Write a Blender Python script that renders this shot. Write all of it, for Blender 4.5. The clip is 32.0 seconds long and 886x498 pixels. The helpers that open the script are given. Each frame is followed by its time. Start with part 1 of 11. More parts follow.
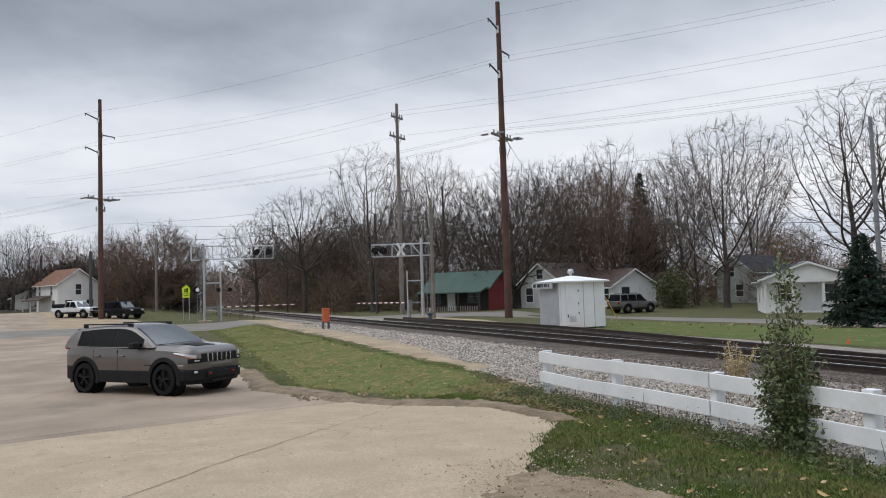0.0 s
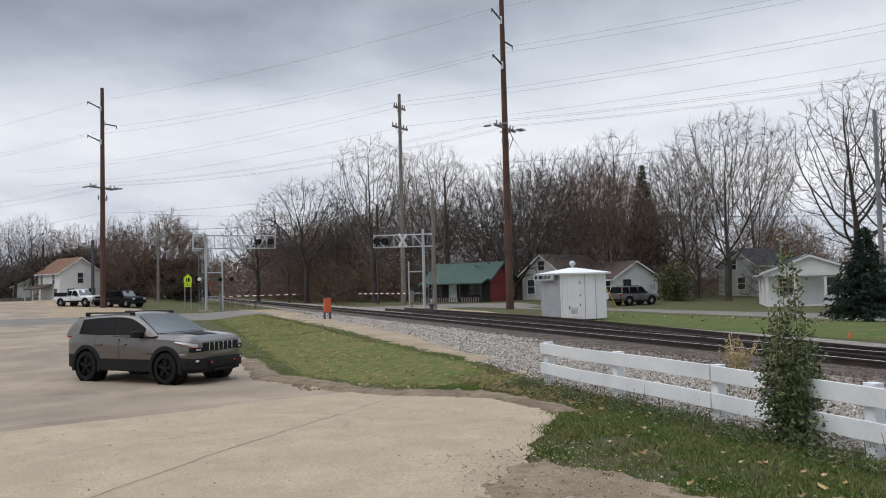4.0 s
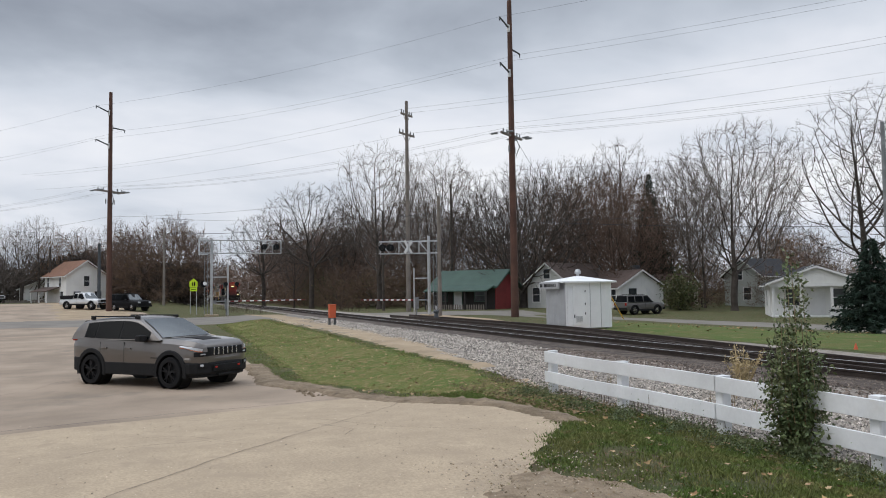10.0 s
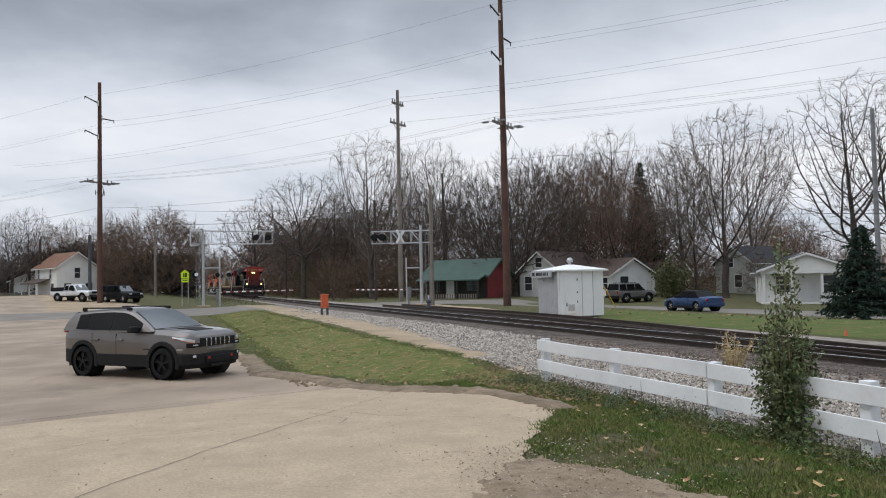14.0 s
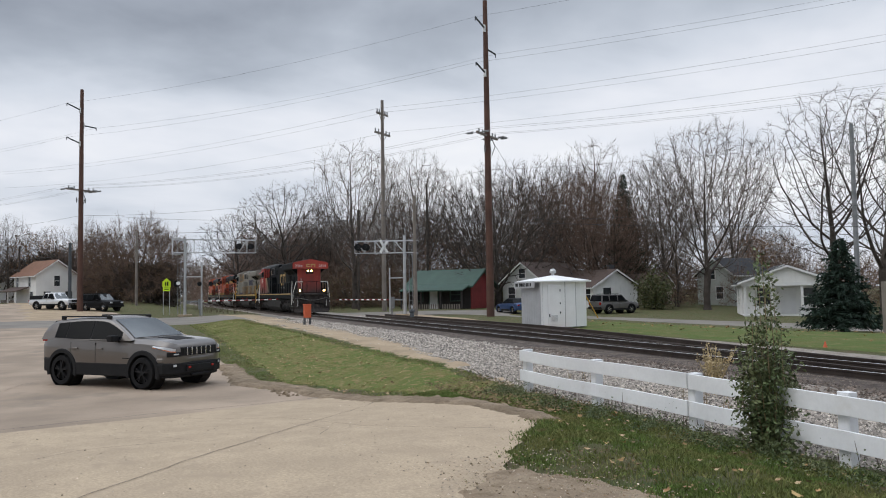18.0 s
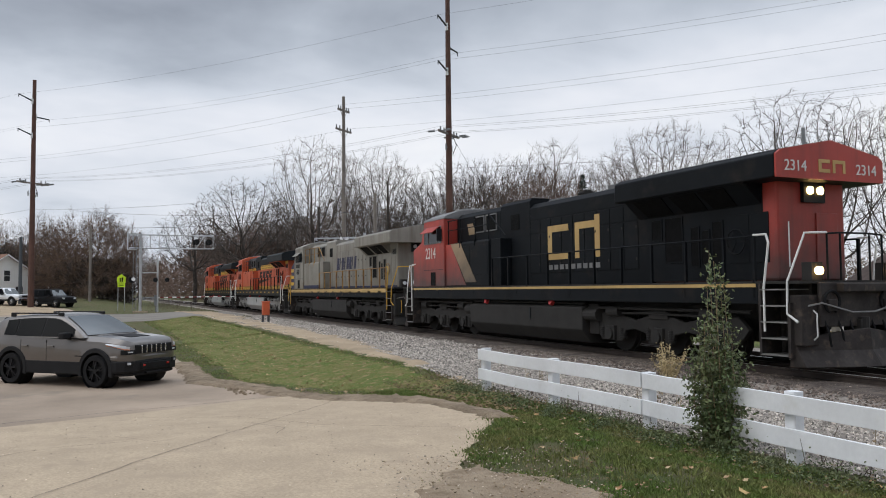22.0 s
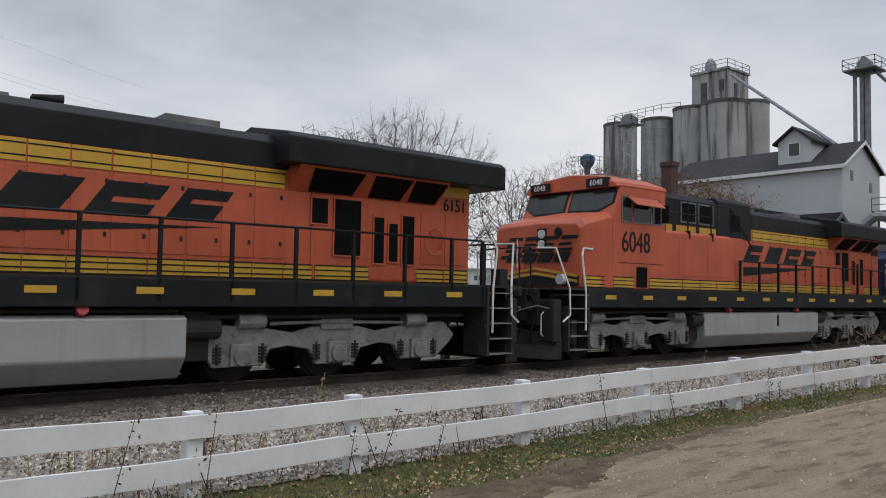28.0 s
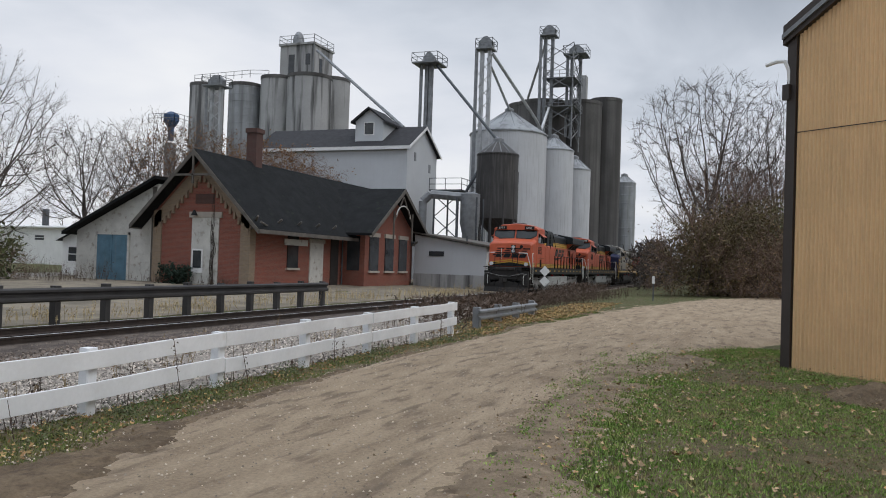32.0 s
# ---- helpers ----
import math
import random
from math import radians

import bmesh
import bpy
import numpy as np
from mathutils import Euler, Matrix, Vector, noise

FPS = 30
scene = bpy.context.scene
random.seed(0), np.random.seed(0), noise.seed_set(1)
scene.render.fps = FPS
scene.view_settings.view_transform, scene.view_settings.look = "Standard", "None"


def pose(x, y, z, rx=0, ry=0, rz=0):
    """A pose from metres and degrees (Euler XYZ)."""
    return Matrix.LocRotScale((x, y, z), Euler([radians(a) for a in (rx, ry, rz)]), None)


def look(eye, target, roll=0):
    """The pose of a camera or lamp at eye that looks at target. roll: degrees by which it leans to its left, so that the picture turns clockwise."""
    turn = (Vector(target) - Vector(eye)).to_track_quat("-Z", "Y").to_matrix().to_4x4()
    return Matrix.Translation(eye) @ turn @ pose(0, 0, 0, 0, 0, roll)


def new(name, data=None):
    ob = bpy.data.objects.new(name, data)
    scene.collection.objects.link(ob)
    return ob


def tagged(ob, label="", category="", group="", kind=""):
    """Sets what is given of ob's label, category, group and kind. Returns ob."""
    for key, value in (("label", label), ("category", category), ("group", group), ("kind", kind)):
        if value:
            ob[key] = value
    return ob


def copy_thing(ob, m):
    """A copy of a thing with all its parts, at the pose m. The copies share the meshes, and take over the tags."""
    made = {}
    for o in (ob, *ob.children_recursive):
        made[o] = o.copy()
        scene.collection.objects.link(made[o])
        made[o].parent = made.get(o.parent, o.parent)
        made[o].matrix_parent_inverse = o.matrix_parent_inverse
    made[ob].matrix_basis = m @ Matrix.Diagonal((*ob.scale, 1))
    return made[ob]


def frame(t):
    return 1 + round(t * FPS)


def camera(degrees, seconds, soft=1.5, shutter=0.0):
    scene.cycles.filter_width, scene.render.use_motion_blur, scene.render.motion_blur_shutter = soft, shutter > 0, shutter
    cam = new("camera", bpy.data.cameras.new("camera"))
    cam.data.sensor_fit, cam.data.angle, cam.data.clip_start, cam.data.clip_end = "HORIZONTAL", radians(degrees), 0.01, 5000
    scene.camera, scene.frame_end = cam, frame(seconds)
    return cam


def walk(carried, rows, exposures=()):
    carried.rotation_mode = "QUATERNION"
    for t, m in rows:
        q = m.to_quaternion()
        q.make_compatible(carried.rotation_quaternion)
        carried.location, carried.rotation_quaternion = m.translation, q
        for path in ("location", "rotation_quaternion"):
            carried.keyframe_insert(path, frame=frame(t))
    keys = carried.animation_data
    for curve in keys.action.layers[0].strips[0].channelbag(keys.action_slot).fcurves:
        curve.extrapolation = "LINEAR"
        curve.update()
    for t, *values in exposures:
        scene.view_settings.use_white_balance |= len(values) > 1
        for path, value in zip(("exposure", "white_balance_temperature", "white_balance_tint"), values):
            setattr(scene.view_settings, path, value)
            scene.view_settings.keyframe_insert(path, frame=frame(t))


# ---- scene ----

# ---- camera and its walk: seconds, eye, yaw, pitch, roll ----
cam = camera(58.66, 32.0, soft=1.0, shutter=0.0)
PATH = [
    (0, -0, -0.002, 1.598, 70.01, 3.32, -1.82),
    (0.5, -0.005, 0.003, 1.591, 70.04, 3.36, -1.73),
    (1, -0.01, 0.001, 1.594, 70.1, 3.38, -1.69),
    (1.5, -0.01, 0.006, 1.595, 70.1, 3.32, -1.72),
    (2, -0.011, 0.004, 1.59, 70.04, 3.12, -1.74),
    (2.5, -0.011, 0.002, 1.594, 70.03, 3.02, -1.82),
    (3, -0.012, -0.003, 1.59, 69.98, 2.94, -1.66),
    (3.5, -0.015, 0, 1.591, 70.04, 2.7, -1.51),
    (5.5, -0.012, 0.004, 1.59, 70.43, 2.93, -1.32),
    (6, -0.012, 0.008, 1.593, 70.36, 3.05, -1.24),
    (6.5, -0.016, 0.006, 1.592, 70.28, 3.11, -1.18),
    (7, -0.024, 0.012, 1.593, 70.26, 3.07, -1.13),
    (7.5, -0.031, 0.01, 1.587, 70.27, 2.97, -1.11),
    (8, -0.025, 0.012, 1.585, 70.38, 2.98, -1.09),
    (8.5, -0.021, 0.005, 1.588, 70.51, 3.09, -1.08),
    (9, -0.017, 0.006, 1.592, 70.55, 3.08, -1.02),
    (9.5, -0.013, 0.007, 1.596, 70.6, 3.1, -0.88),
    (10, -0.006, 0.003, 1.598, 70.55, 3.19, -0.81),
    (10.5, -0.004, -0.008, 1.602, 70.51, 3.29, -0.78),
    (11, -0, -0.013, 1.6, 70.55, 3.36, -0.76),
    (11.5, -0.002, -0.006, 1.598, 70.57, 3.27, -0.83),
    (12, -0.007, 0.002, 1.596, 70.47, 2.97, -0.92),
    (12.5, -0.009, -0.002, 1.594, 70.25, 2.51, -0.97),
    (13, -0.012, -0.003, 1.59, 70.07, 2.27, -1.01),
    (13.5, -0.013, -0.003, 1.593, 69.99, 2.32, -1.09),
    (14, -0.009, -0.003, 1.594, 69.98, 2.41, -1.2),
    (14.5, -0.007, -0.003, 1.591, 69.87, 2.49, -1.16),
    (16.5, -0.019, 0.001, 1.591, 69.18, 3.01, -0.87),
    (17, -0.014, 0.011, 1.592, 68.99, 3.02, -0.87),
    (17.5, -0.015, 0.009, 1.595, 68.91, 3.04, -0.91),
    (18, 0.001, 0.006, 1.588, 68.79, 3.14, -0.88),
    (18.5, 0.008, 0.001, 1.583, 68.61, 3.22, -0.86),
    (19, 0.008, 0.006, 1.586, 68.37, 3.19, -0.88),
    (19.5, 0.01, 0.013, 1.585, 68.17, 3.18, -0.87),
    (20, 0.01, 0.018, 1.581, 67.85, 3.21, -0.77),
    (20.5, 0.019, 0.026, 1.585, 67.26, 3.11, -0.64),
    (21, 0.021, 0.022, 1.603, 66.64, 2.94, -0.6),
    (21.5, 0.031, 0.018, 1.608, 66.19, 2.9, -0.58),
    (22, 0.042, 0.014, 1.611, 65.94, 2.93, -0.53),
    (22.5, 0.041, 0.018, 1.615, 65.48, 2.92, -0.55),
    (23, 0.045, 0.022, 1.618, 64.62, 2.9, -0.35),
    (23.5, 0.034, 0.048, 1.607, 63.53, 2.66, -0.51),
    (24, 0.031, 0.081, 1.602, 62.09, 2.46, -0.63),
    (24.5, 0.061, 0.128, 1.595, 58.68, 2.54, -0.53),
    (25, 0.058, 0.153, 1.602, 52.65, 2.49, -0.7),
    (25.5, 0.09, 0.169, 1.594, 44.24, 2.51, -0.52),
    (26, 0.105, 0.191, 1.588, 32.21, 2.51, -0.47),
    (26.5, 0.122, 0.241, 1.566, 17.15, 2.61, -0.13),
    (27, 0, 0.2, 1.57, -0.8, 2.7, 0.15),
    (27.5, 0, 0.2, 1.57, -20.8, 2.8, 0.5),
    (28, 0, 0.2, 1.57, -39.6, 2.9, 0.9),
    (28.5, -0.166, 0.127, 1.546, -53.47, 2.84, 1.2),
    (29, -0.178, 0.054, 1.579, -59.89, 2.41, 1.02),
    (29.5, -0.174, 0.008, 1.592, -63.51, 1.86, 1.21),
    (30, -0.16, 0.021, 1.589, -65.48, 1.39, 1.4),
    (30.5, -0.161, 0.018, 1.584, -66.9, 1.2, 1.61),
    (31, -0.164, 0.026, 1.585, -67.94, 1.09, 1.87),
    (31.5, -0.162, 0.015, 1.579, -68.65, 1.02, 1.94),
    (32, -0.164, 0.011, 1.579, -69.27, 1.09, 1.93),
]


def aim(yaw, pitch):
    return Vector((-math.sin(radians(yaw)) * math.cos(radians(pitch)), math.cos(radians(yaw)) * math.cos(radians(pitch)), math.sin(radians(pitch))))


walk(cam, [(t, look((x, y, z), Vector((x, y, z)) + 2 * aim(yaw, pitch), roll)) for t, x, y, z, yaw, pitch, roll in PATH],
     exposures=[(0, 0.1), (22, 0.12), (25, 0.16), (26.5, 0.28), (28.5, -0.22), (30, -0.24), (32, 0.04)])

# ---- overcast sky and a soft sun ----
world = bpy.data.worlds.new("overcast_sky")
scene.world = world
world.use_nodes = True
wn, wl = world.node_tree.nodes, world.node_tree.links
wn.clear()
sky = wn.new("ShaderNodeTexSky")
sky.sky_type = "NISHITA"
sky.sun_disc = False
sky.sun_elevation, sky.sun_rotation = radians(51), radians(180)
sky.air_density, sky.dust_density = 1.0, 4.0
wc = wn.new("ShaderNodeTexCoord")
sep = wn.new("ShaderNodeSeparateXYZ")
wl.new(wc.outputs["Generated"], sep.inputs[0])
up = wn.new("ShaderNodeMath"); up.operation = "MAXIMUM"; up.inputs[1].default_value = 0.0
wl.new(sep.outputs[2], up.inputs[0])
den = wn.new("ShaderNodeMath"); den.operation = "ADD"; den.inputs[1].default_value = 0.16
wl.new(up.outputs[0], den.inputs[0])
flat = wn.new("ShaderNodeVectorMath"); flat.operation = "SCALE"
inv = wn.new("ShaderNodeMath"); inv.operation = "DIVIDE"; inv.inputs[0].default_value = 1.0
wl.new(den.outputs[0], inv.inputs[1])
wl.new(wc.outputs["Generated"], flat.inputs[0])
wl.new(inv.outputs[0], flat.inputs["Scale"])


def sky_noise(scale, detail, distort, seed):
    n = wn.new("ShaderNodeTexNoise")
    n.noise_dimensions = "4D"
    n.inputs["Scale"].default_value, n.inputs["Detail"].default_value = scale, detail
    n.inputs["Roughness"].default_value, n.inputs["Distortion"].default_value = 0.52, distort
    n.inputs["W"].default_value = seed
    wl.new(flat.outputs[0], n.inputs["Vector"])
    return n.outputs["Fac"]


big, small = sky_noise(0.34, 5, 0.5, 3.7), sky_noise(1.1, 6, 0.3, 8.1)
mixn = wn.new("ShaderNodeMix"); mixn.inputs[0].default_value = 0.4
wl.new(big, mixn.inputs[2]); wl.new(small, mixn.inputs[3])
bank = wn.new("ShaderNodeMapRange"); bank.interpolation_type = "SMOOTHSTEP"
bank.inputs[1].default_value, bank.inputs[2].default_value, bank.inputs[3].default_value, bank.inputs[4].default_value = 0.12, 0.38, 0.05, -0.15
wl.new(up.outputs[0], bank.inputs[0])
lift = wn.new("ShaderNodeMath"); lift.operation = "ADD"
lean = wn.new("ShaderNodeMath"); lean.operation = "MULTIPLY_ADD"; lean.inputs[1].default_value = 0.02
wl.new(sep.outputs[0], lean.inputs[0])
side = wn.new("ShaderNodeMath"); side.operation = "MULTIPLY_ADD"; side.inputs[1].default_value = 0.07
wl.new(sep.outputs[1], side.inputs[0]); wl.new(bank.outputs[0], side.inputs[2]); wl.new(side.outputs[0], lean.inputs[2])
wl.new(lean.outputs[0], lift.inputs[0]); puff = wn.new("ShaderNodeMath"); puff.operation = "MULTIPLY_ADD"; puff.inputs[1].default_value, puff.inputs[2].default_value = 1.5, -0.25
wl.new(mixn.outputs[0], puff.inputs[0]); wl.new(puff.outputs[0], lift.inputs[1])
ramp = wn.new("ShaderNodeValToRGB")
ramp.color_ramp.elements[0].position, ramp.color_ramp.elements[0].color = 0.22, (0.30, 0.335, 0.40, 1)
ramp.color_ramp.elements[1].position, ramp.color_ramp.elements[1].color = 0.7, (0.97, 0.985, 1.02, 1)
e = ramp.color_ramp.elements.new(0.36); e.color = (0.49, 0.54, 0.62, 1)
e = ramp.color_ramp.elements.new(0.57); e.color = (0.85, 0.88, 0.95, 1)
e = ramp.color_ramp.elements.new(0.46); e.color = (0.68, 0.73, 0.815, 1)
wl.new(lift.outputs[0], ramp.inputs[0])
dim = wn.new("ShaderNodeVectorMath"); dim.operation = "SCALE"; dim.inputs["Scale"].default_value = 0.05
wl.new(sky.outputs[0], dim.inputs[0])
clear = wn.new("ShaderNodeMix"); clear.data_type = "RGBA"; clear.inputs[0].default_value = 0.9
wl.new(dim.outputs[0], clear.inputs[6]); wl.new(ramp.outputs[0], clear.inputs[7])
high = wn.new("ShaderNodeMapRange"); high.interpolation_type = "SMOOTHSTEP"
high.inputs[1].default_value, high.inputs[2].default_value, high.inputs[3].default_value, high.inputs[4].default_value = 0.4, 0.95, 1.0, 3.05
wl.new(sep.outputs[2], high.inputs[0])
tall = wn.new("ShaderNodeVectorMath"); tall.operation = "SCALE"
wl.new(clear.outputs[2], tall.inputs[0]); wl.new(high.outputs[0], tall.inputs["Scale"])
bg = wn.new("ShaderNodeBackground"); bg.inputs["Strength"].default_value = 0.95
wl.new(tall.outputs[0], bg.inputs[0])
wl.new(bg.outputs[0], wn.new("ShaderNodeOutputWorld").inputs[0])
sun = new("sun", bpy.data.lights.new("sun", "SUN"))
sun.data.energy, sun.data.angle, sun.data.color = 0.9, radians(60), (1.0, 0.96, 0.9)
sun.matrix_world = look((0, 0, 50), (0, 26, 18))

# ---- materials ----
def mat(name, col, rough=0.7, metal=0.0, col2=None, var=0.18, scale=1.5, fine=30.0, bump=0.25, depth=0.01, streak=0.0, pieces=0.0,
        grime=None, grime_low=0.55, grime_high=0.75, spec=0.5, coat=0.0, lie=None, run=(5.0, 5.0, 0.35), edge=(0.5, 0.75)):
    m = bpy.data.materials.new(name)
    m.use_nodes = True
    n, l = m.node_tree.nodes, m.node_tree.links
    b = n["Principled BSDF"]
    co = n.new("ShaderNodeTexCoord").outputs["Object"]

    def noise(s, detail=4.0, stretch=None, rough_=0.55):
        t = n.new("ShaderNodeTexNoise")
        t.inputs["Scale"].default_value, t.inputs["Detail"].default_value, t.inputs["Roughness"].default_value = s, detail, rough_
        src = co
        if stretch:
            mp = n.new("ShaderNodeMapping")
            mp.inputs["Scale"].default_value = stretch
            l.new(co, mp.inputs[0])
            src = mp.outputs[0]
        l.new(src, t.inputs["Vector"])
        return t.outputs["Fac"]

    def mix(fac, a, c, kind="MIX"):
        x = n.new("ShaderNodeMix")
        x.data_type, x.blend_type = "RGBA", kind
        for sock, v in ((x.inputs[0], fac), (x.inputs[6], a), (x.inputs[7], c)):
            if hasattr(v, "is_linked"):
                l.new(v, sock)
            elif isinstance(v, (int, float)):
                sock.default_value = v
            else:
                sock.default_value = (*v[:3], 1)
        return x.outputs[2]

    def sharpen(fac, lo, hi):
        r = n.new("ShaderNodeMapRange")
        r.inputs[1].default_value, r.inputs[2].default_value = lo, hi
        l.new(fac, r.inputs[0])
        return r.outputs[0]

    other = col2 or tuple(c * (1 - var) for c in col)
    c1 = tuple(min(1, c * (1 + var * 0.6)) for c in col) if not col2 else col
    out = mix(sharpen(noise(scale, 4.0, lie), 0.35, 0.65), other, c1)
    f2 = noise(fine, 6.0, None, 0.68)
    out = mix(sharpen(f2, 0.3, 0.7), mix(1.0, out, (1 - var * 0.9,) * 3, "MULTIPLY"), out)
    if streak:
        s = sharpen(noise(1.0, 5.0, run), *edge)
        k = n.new("ShaderNodeMath"); k.operation = "MULTIPLY"; k.inputs[1].default_value = streak
        l.new(s, k.inputs[0])
        out = mix(k.outputs[0], out, grime or (0.06, 0.055, 0.05))
    elif grime:
        out = mix(sharpen(noise(scale * 2.3, 6.0, lie), grime_low, grime_high), out, grime)
    if pieces:
        r = n.new("ShaderNodeObjectInfo").outputs["Random"]
        gm = n.new("ShaderNodeNewGeometry").outputs["Random Per Island"]
        a = n.new("ShaderNodeMath"); a.operation = "ADD"
        l.new(r, a.inputs[0]); l.new(gm, a.inputs[1])
        fr = n.new("ShaderNodeMath"); fr.operation = "FRACT"
        l.new(a.outputs[0], fr.inputs[0])
        h = n.new("ShaderNodeHueSaturation")
        v = n.new("ShaderNodeMapRange")
        v.inputs[3].default_value, v.inputs[4].default_value = 1 - pieces, 1 + pieces
        l.new(fr.outputs[0], v.inputs[0]); l.new(v.outputs[0], h.inputs["Value"]); l.new(out, h.inputs["Color"])
        out = h.outputs[0]
    l.new(out, b.inputs["Base Color"])
    rr = n.new("ShaderNodeMapRange")
    rr.inputs[3].default_value, rr.inputs[4].default_value = max(0.03, rough - 0.1), min(1, rough + 0.1)
    l.new(f2, rr.inputs[0]); l.new(rr.outputs[0], b.inputs["Roughness"])
    b.inputs["Metallic"].default_value = metal
    b.inputs["Specular IOR Level"].default_value = spec
    b.inputs["Coat Weight"].default_value = coat
    if bump:
        bp = n.new("ShaderNodeBump")
        bp.inputs["Strength"].default_value, bp.inputs["Distance"].default_value = bump, depth
        l.new(f2, bp.inputs["Height"]); l.new(bp.outputs[0], b.inputs["Normal"])
    return m


def glow(name, col, power):
    m = mat(name, col, 0.3, bump=0)
    b = m.node_tree.nodes["Principled BSDF"]
    b.inputs["Emission Color"].default_value, b.inputs["Emission Strength"].default_value = (*col, 1), power
    return m


def glass(name, tint=(0.01, 0.012, 0.014)):
    m = mat(name, tint, 0.08, var=0.1, bump=0, spec=0.3)
    return m


M = {}
M["strip"] = mat("strip_grass_turf", (0.125, 0.17, 0.042), 0.9, col2=(0.2, 0.185, 0.066), var=0.3, scale=1.8, fine=14, bump=1.0, depth=0.06, grime=(0.27, 0.2, 0.1), grime_low=0.52, grime_high=0.64, spec=0.15)
M["grass"] = mat("grass_ground", (0.078, 0.1, 0.034), 0.9, col2=(0.12, 0.1, 0.05), scale=1.4, fine=30, bump=0.9, depth=0.05, grime=(0.15, 0.115, 0.075), grime_low=0.55, grime_high=0.68, spec=0.2)
M["blade"] = mat("grass_blades", (0.155, 0.235, 0.06), 0.75, col2=(0.24, 0.24, 0.09), scale=1.8, fine=5, bump=0, pieces=0.42, grime=(0.3, 0.23, 0.115), grime_low=0.56, grime_high=0.72, spec=0.25)
M["lawn"] = mat("mown_lawn", (0.085, 0.135, 0.032), 0.9, col2=(0.135, 0.135, 0.046), var=0.3, scale=0.9, fine=10, bump=0.8, depth=0.04, grime=(0.2, 0.17, 0.08), grime_low=0.56, grime_high=0.74, spec=0.15)
M["asphalt"] = mat("old_asphalt_lot", (0.37, 0.29, 0.218), 0.9, var=0.24, scale=0.4, fine=45, bump=0.6, depth=0.008, grime=(0.2, 0.165, 0.13), grime_low=0.56, grime_high=0.8, spec=0.3)
M["concrete"] = mat("worn_concrete_apron", (0.53, 0.42, 0.295), 0.9, col2=(0.455, 0.36, 0.255), var=0.4, scale=1.4, fine=34, bump=0.9, depth=0.008, grime=(0.36, 0.285, 0.205), grime_low=0.55, grime_high=0.7, spec=0.25)
M["crack"] = mat("dirt_in_cracks", (0.07, 0.06, 0.05), 0.95, bump=0.3)
M["road"] = mat("grey_road", (0.215, 0.195, 0.17), 0.9, var=0.15, scale=0.5, fine=50, bump=0.3, depth=0.006, spec=0.3)
M["dirt"] = mat("packed_dirt_track", (0.5, 0.39, 0.27), 0.95, col2=(0.36, 0.275, 0.187), var=0.42, scale=1.3, fine=30, bump=1.0, depth=0.04, grime=(0.2, 0.152, 0.108), grime_low=0.53, grime_high=0.66, spec=0.2, lie=(0.45, 1.7, 1.0))
M["yard"] = mat("trodden_yard_soil", (0.27, 0.23, 0.175), 0.95, col2=(0.15, 0.13, 0.1), scale=0.6, fine=15, bump=0.6, depth=0.03, grime=(0.3, 0.26, 0.18), spec=0.2)
M["sand"] = mat("sandy_verge", (0.4, 0.31, 0.21), 0.95, var=0.2, scale=0.6, fine=20, bump=0.5, depth=0.02, spec=0.2)
M["ballast"] = mat("crushed_stone_ballast", (0.4, 0.355, 0.305), 0.9, col2=(0.24, 0.21, 0.18), scale=2.5, fine=14, bump=1.0, depth=0.05, grime=(0.12, 0.1, 0.09), grime_low=0.55, grime_high=0.7, spec=0.3)
M["oilbed"] = mat("oily_dark_ballast", (0.1, 0.088, 0.078), 0.9, col2=(0.05, 0.044, 0.04), scale=2.0, fine=14, bump=1.0, depth=0.04, spec=0.3)
M["stone"] = mat("ballast_stones", (0.45, 0.405, 0.355), 0.85, var=0.25, scale=6, fine=30, bump=0.2, pieces=0.75, spec=0.3)
M["tie"] = mat("creosoted_tie", (0.075, 0.063, 0.054), 0.9, var=0.3, scale=3, fine=25, bump=0.5, depth=0.01, pieces=0.35, spec=0.2)
M["soil"] = mat("dark_leaf_strewn_soil", (0.16, 0.118, 0.078), 0.95, col2=(0.25, 0.185, 0.12), var=0.5, scale=2.6, fine=26, bump=1.0, depth=0.03, grime=(0.09, 0.065, 0.045), grime_low=0.52, grime_high=0.7, spec=0.15)
M["turf"] = mat("patchy_yard_turf", (0.235, 0.18, 0.112), 0.95, col2=(0.135, 0.145, 0.058), var=0.5, scale=3.2, fine=30, bump=1.0, depth=0.05, grime=(0.15, 0.115, 0.076), grime_low=0.53, grime_high=0.66, spec=0.15)
M["blade_yard"] = mat("trodden_green_blades", (0.17, 0.295, 0.058), 0.75, col2=(0.25, 0.3, 0.09), scale=2.2, fine=5, bump=0, pieces=0.5, grime=(0.38, 0.29, 0.155), grime_low=0.55, grime_high=0.68, spec=0.25)
M["soil_worn"] = mat("worn_brown_soil", (0.235, 0.178, 0.122), 0.95, col2=(0.36, 0.28, 0.195), var=0.4, scale=2.2, fine=30, bump=1.0, depth=0.03, grime=(0.13, 0.097, 0.067), grime_low=0.54, grime_high=0.7, spec=0.15)
M["gravel"] = mat("drive_gravel", (0.5, 0.42, 0.33), 0.9, var=0.3, scale=6, fine=30, bump=0.2, pieces=0.6, spec=0.2)
M["rail"] = mat("rusty_rail_steel", (0.06, 0.045, 0.038), 0.7, 0.4, var=0.25, scale=4, fine=30, bump=0.2)
M["railtop"] = mat("polished_rail_head", (0.8, 0.79, 0.77), 0.42, 1.0, var=0.1, bump=0)
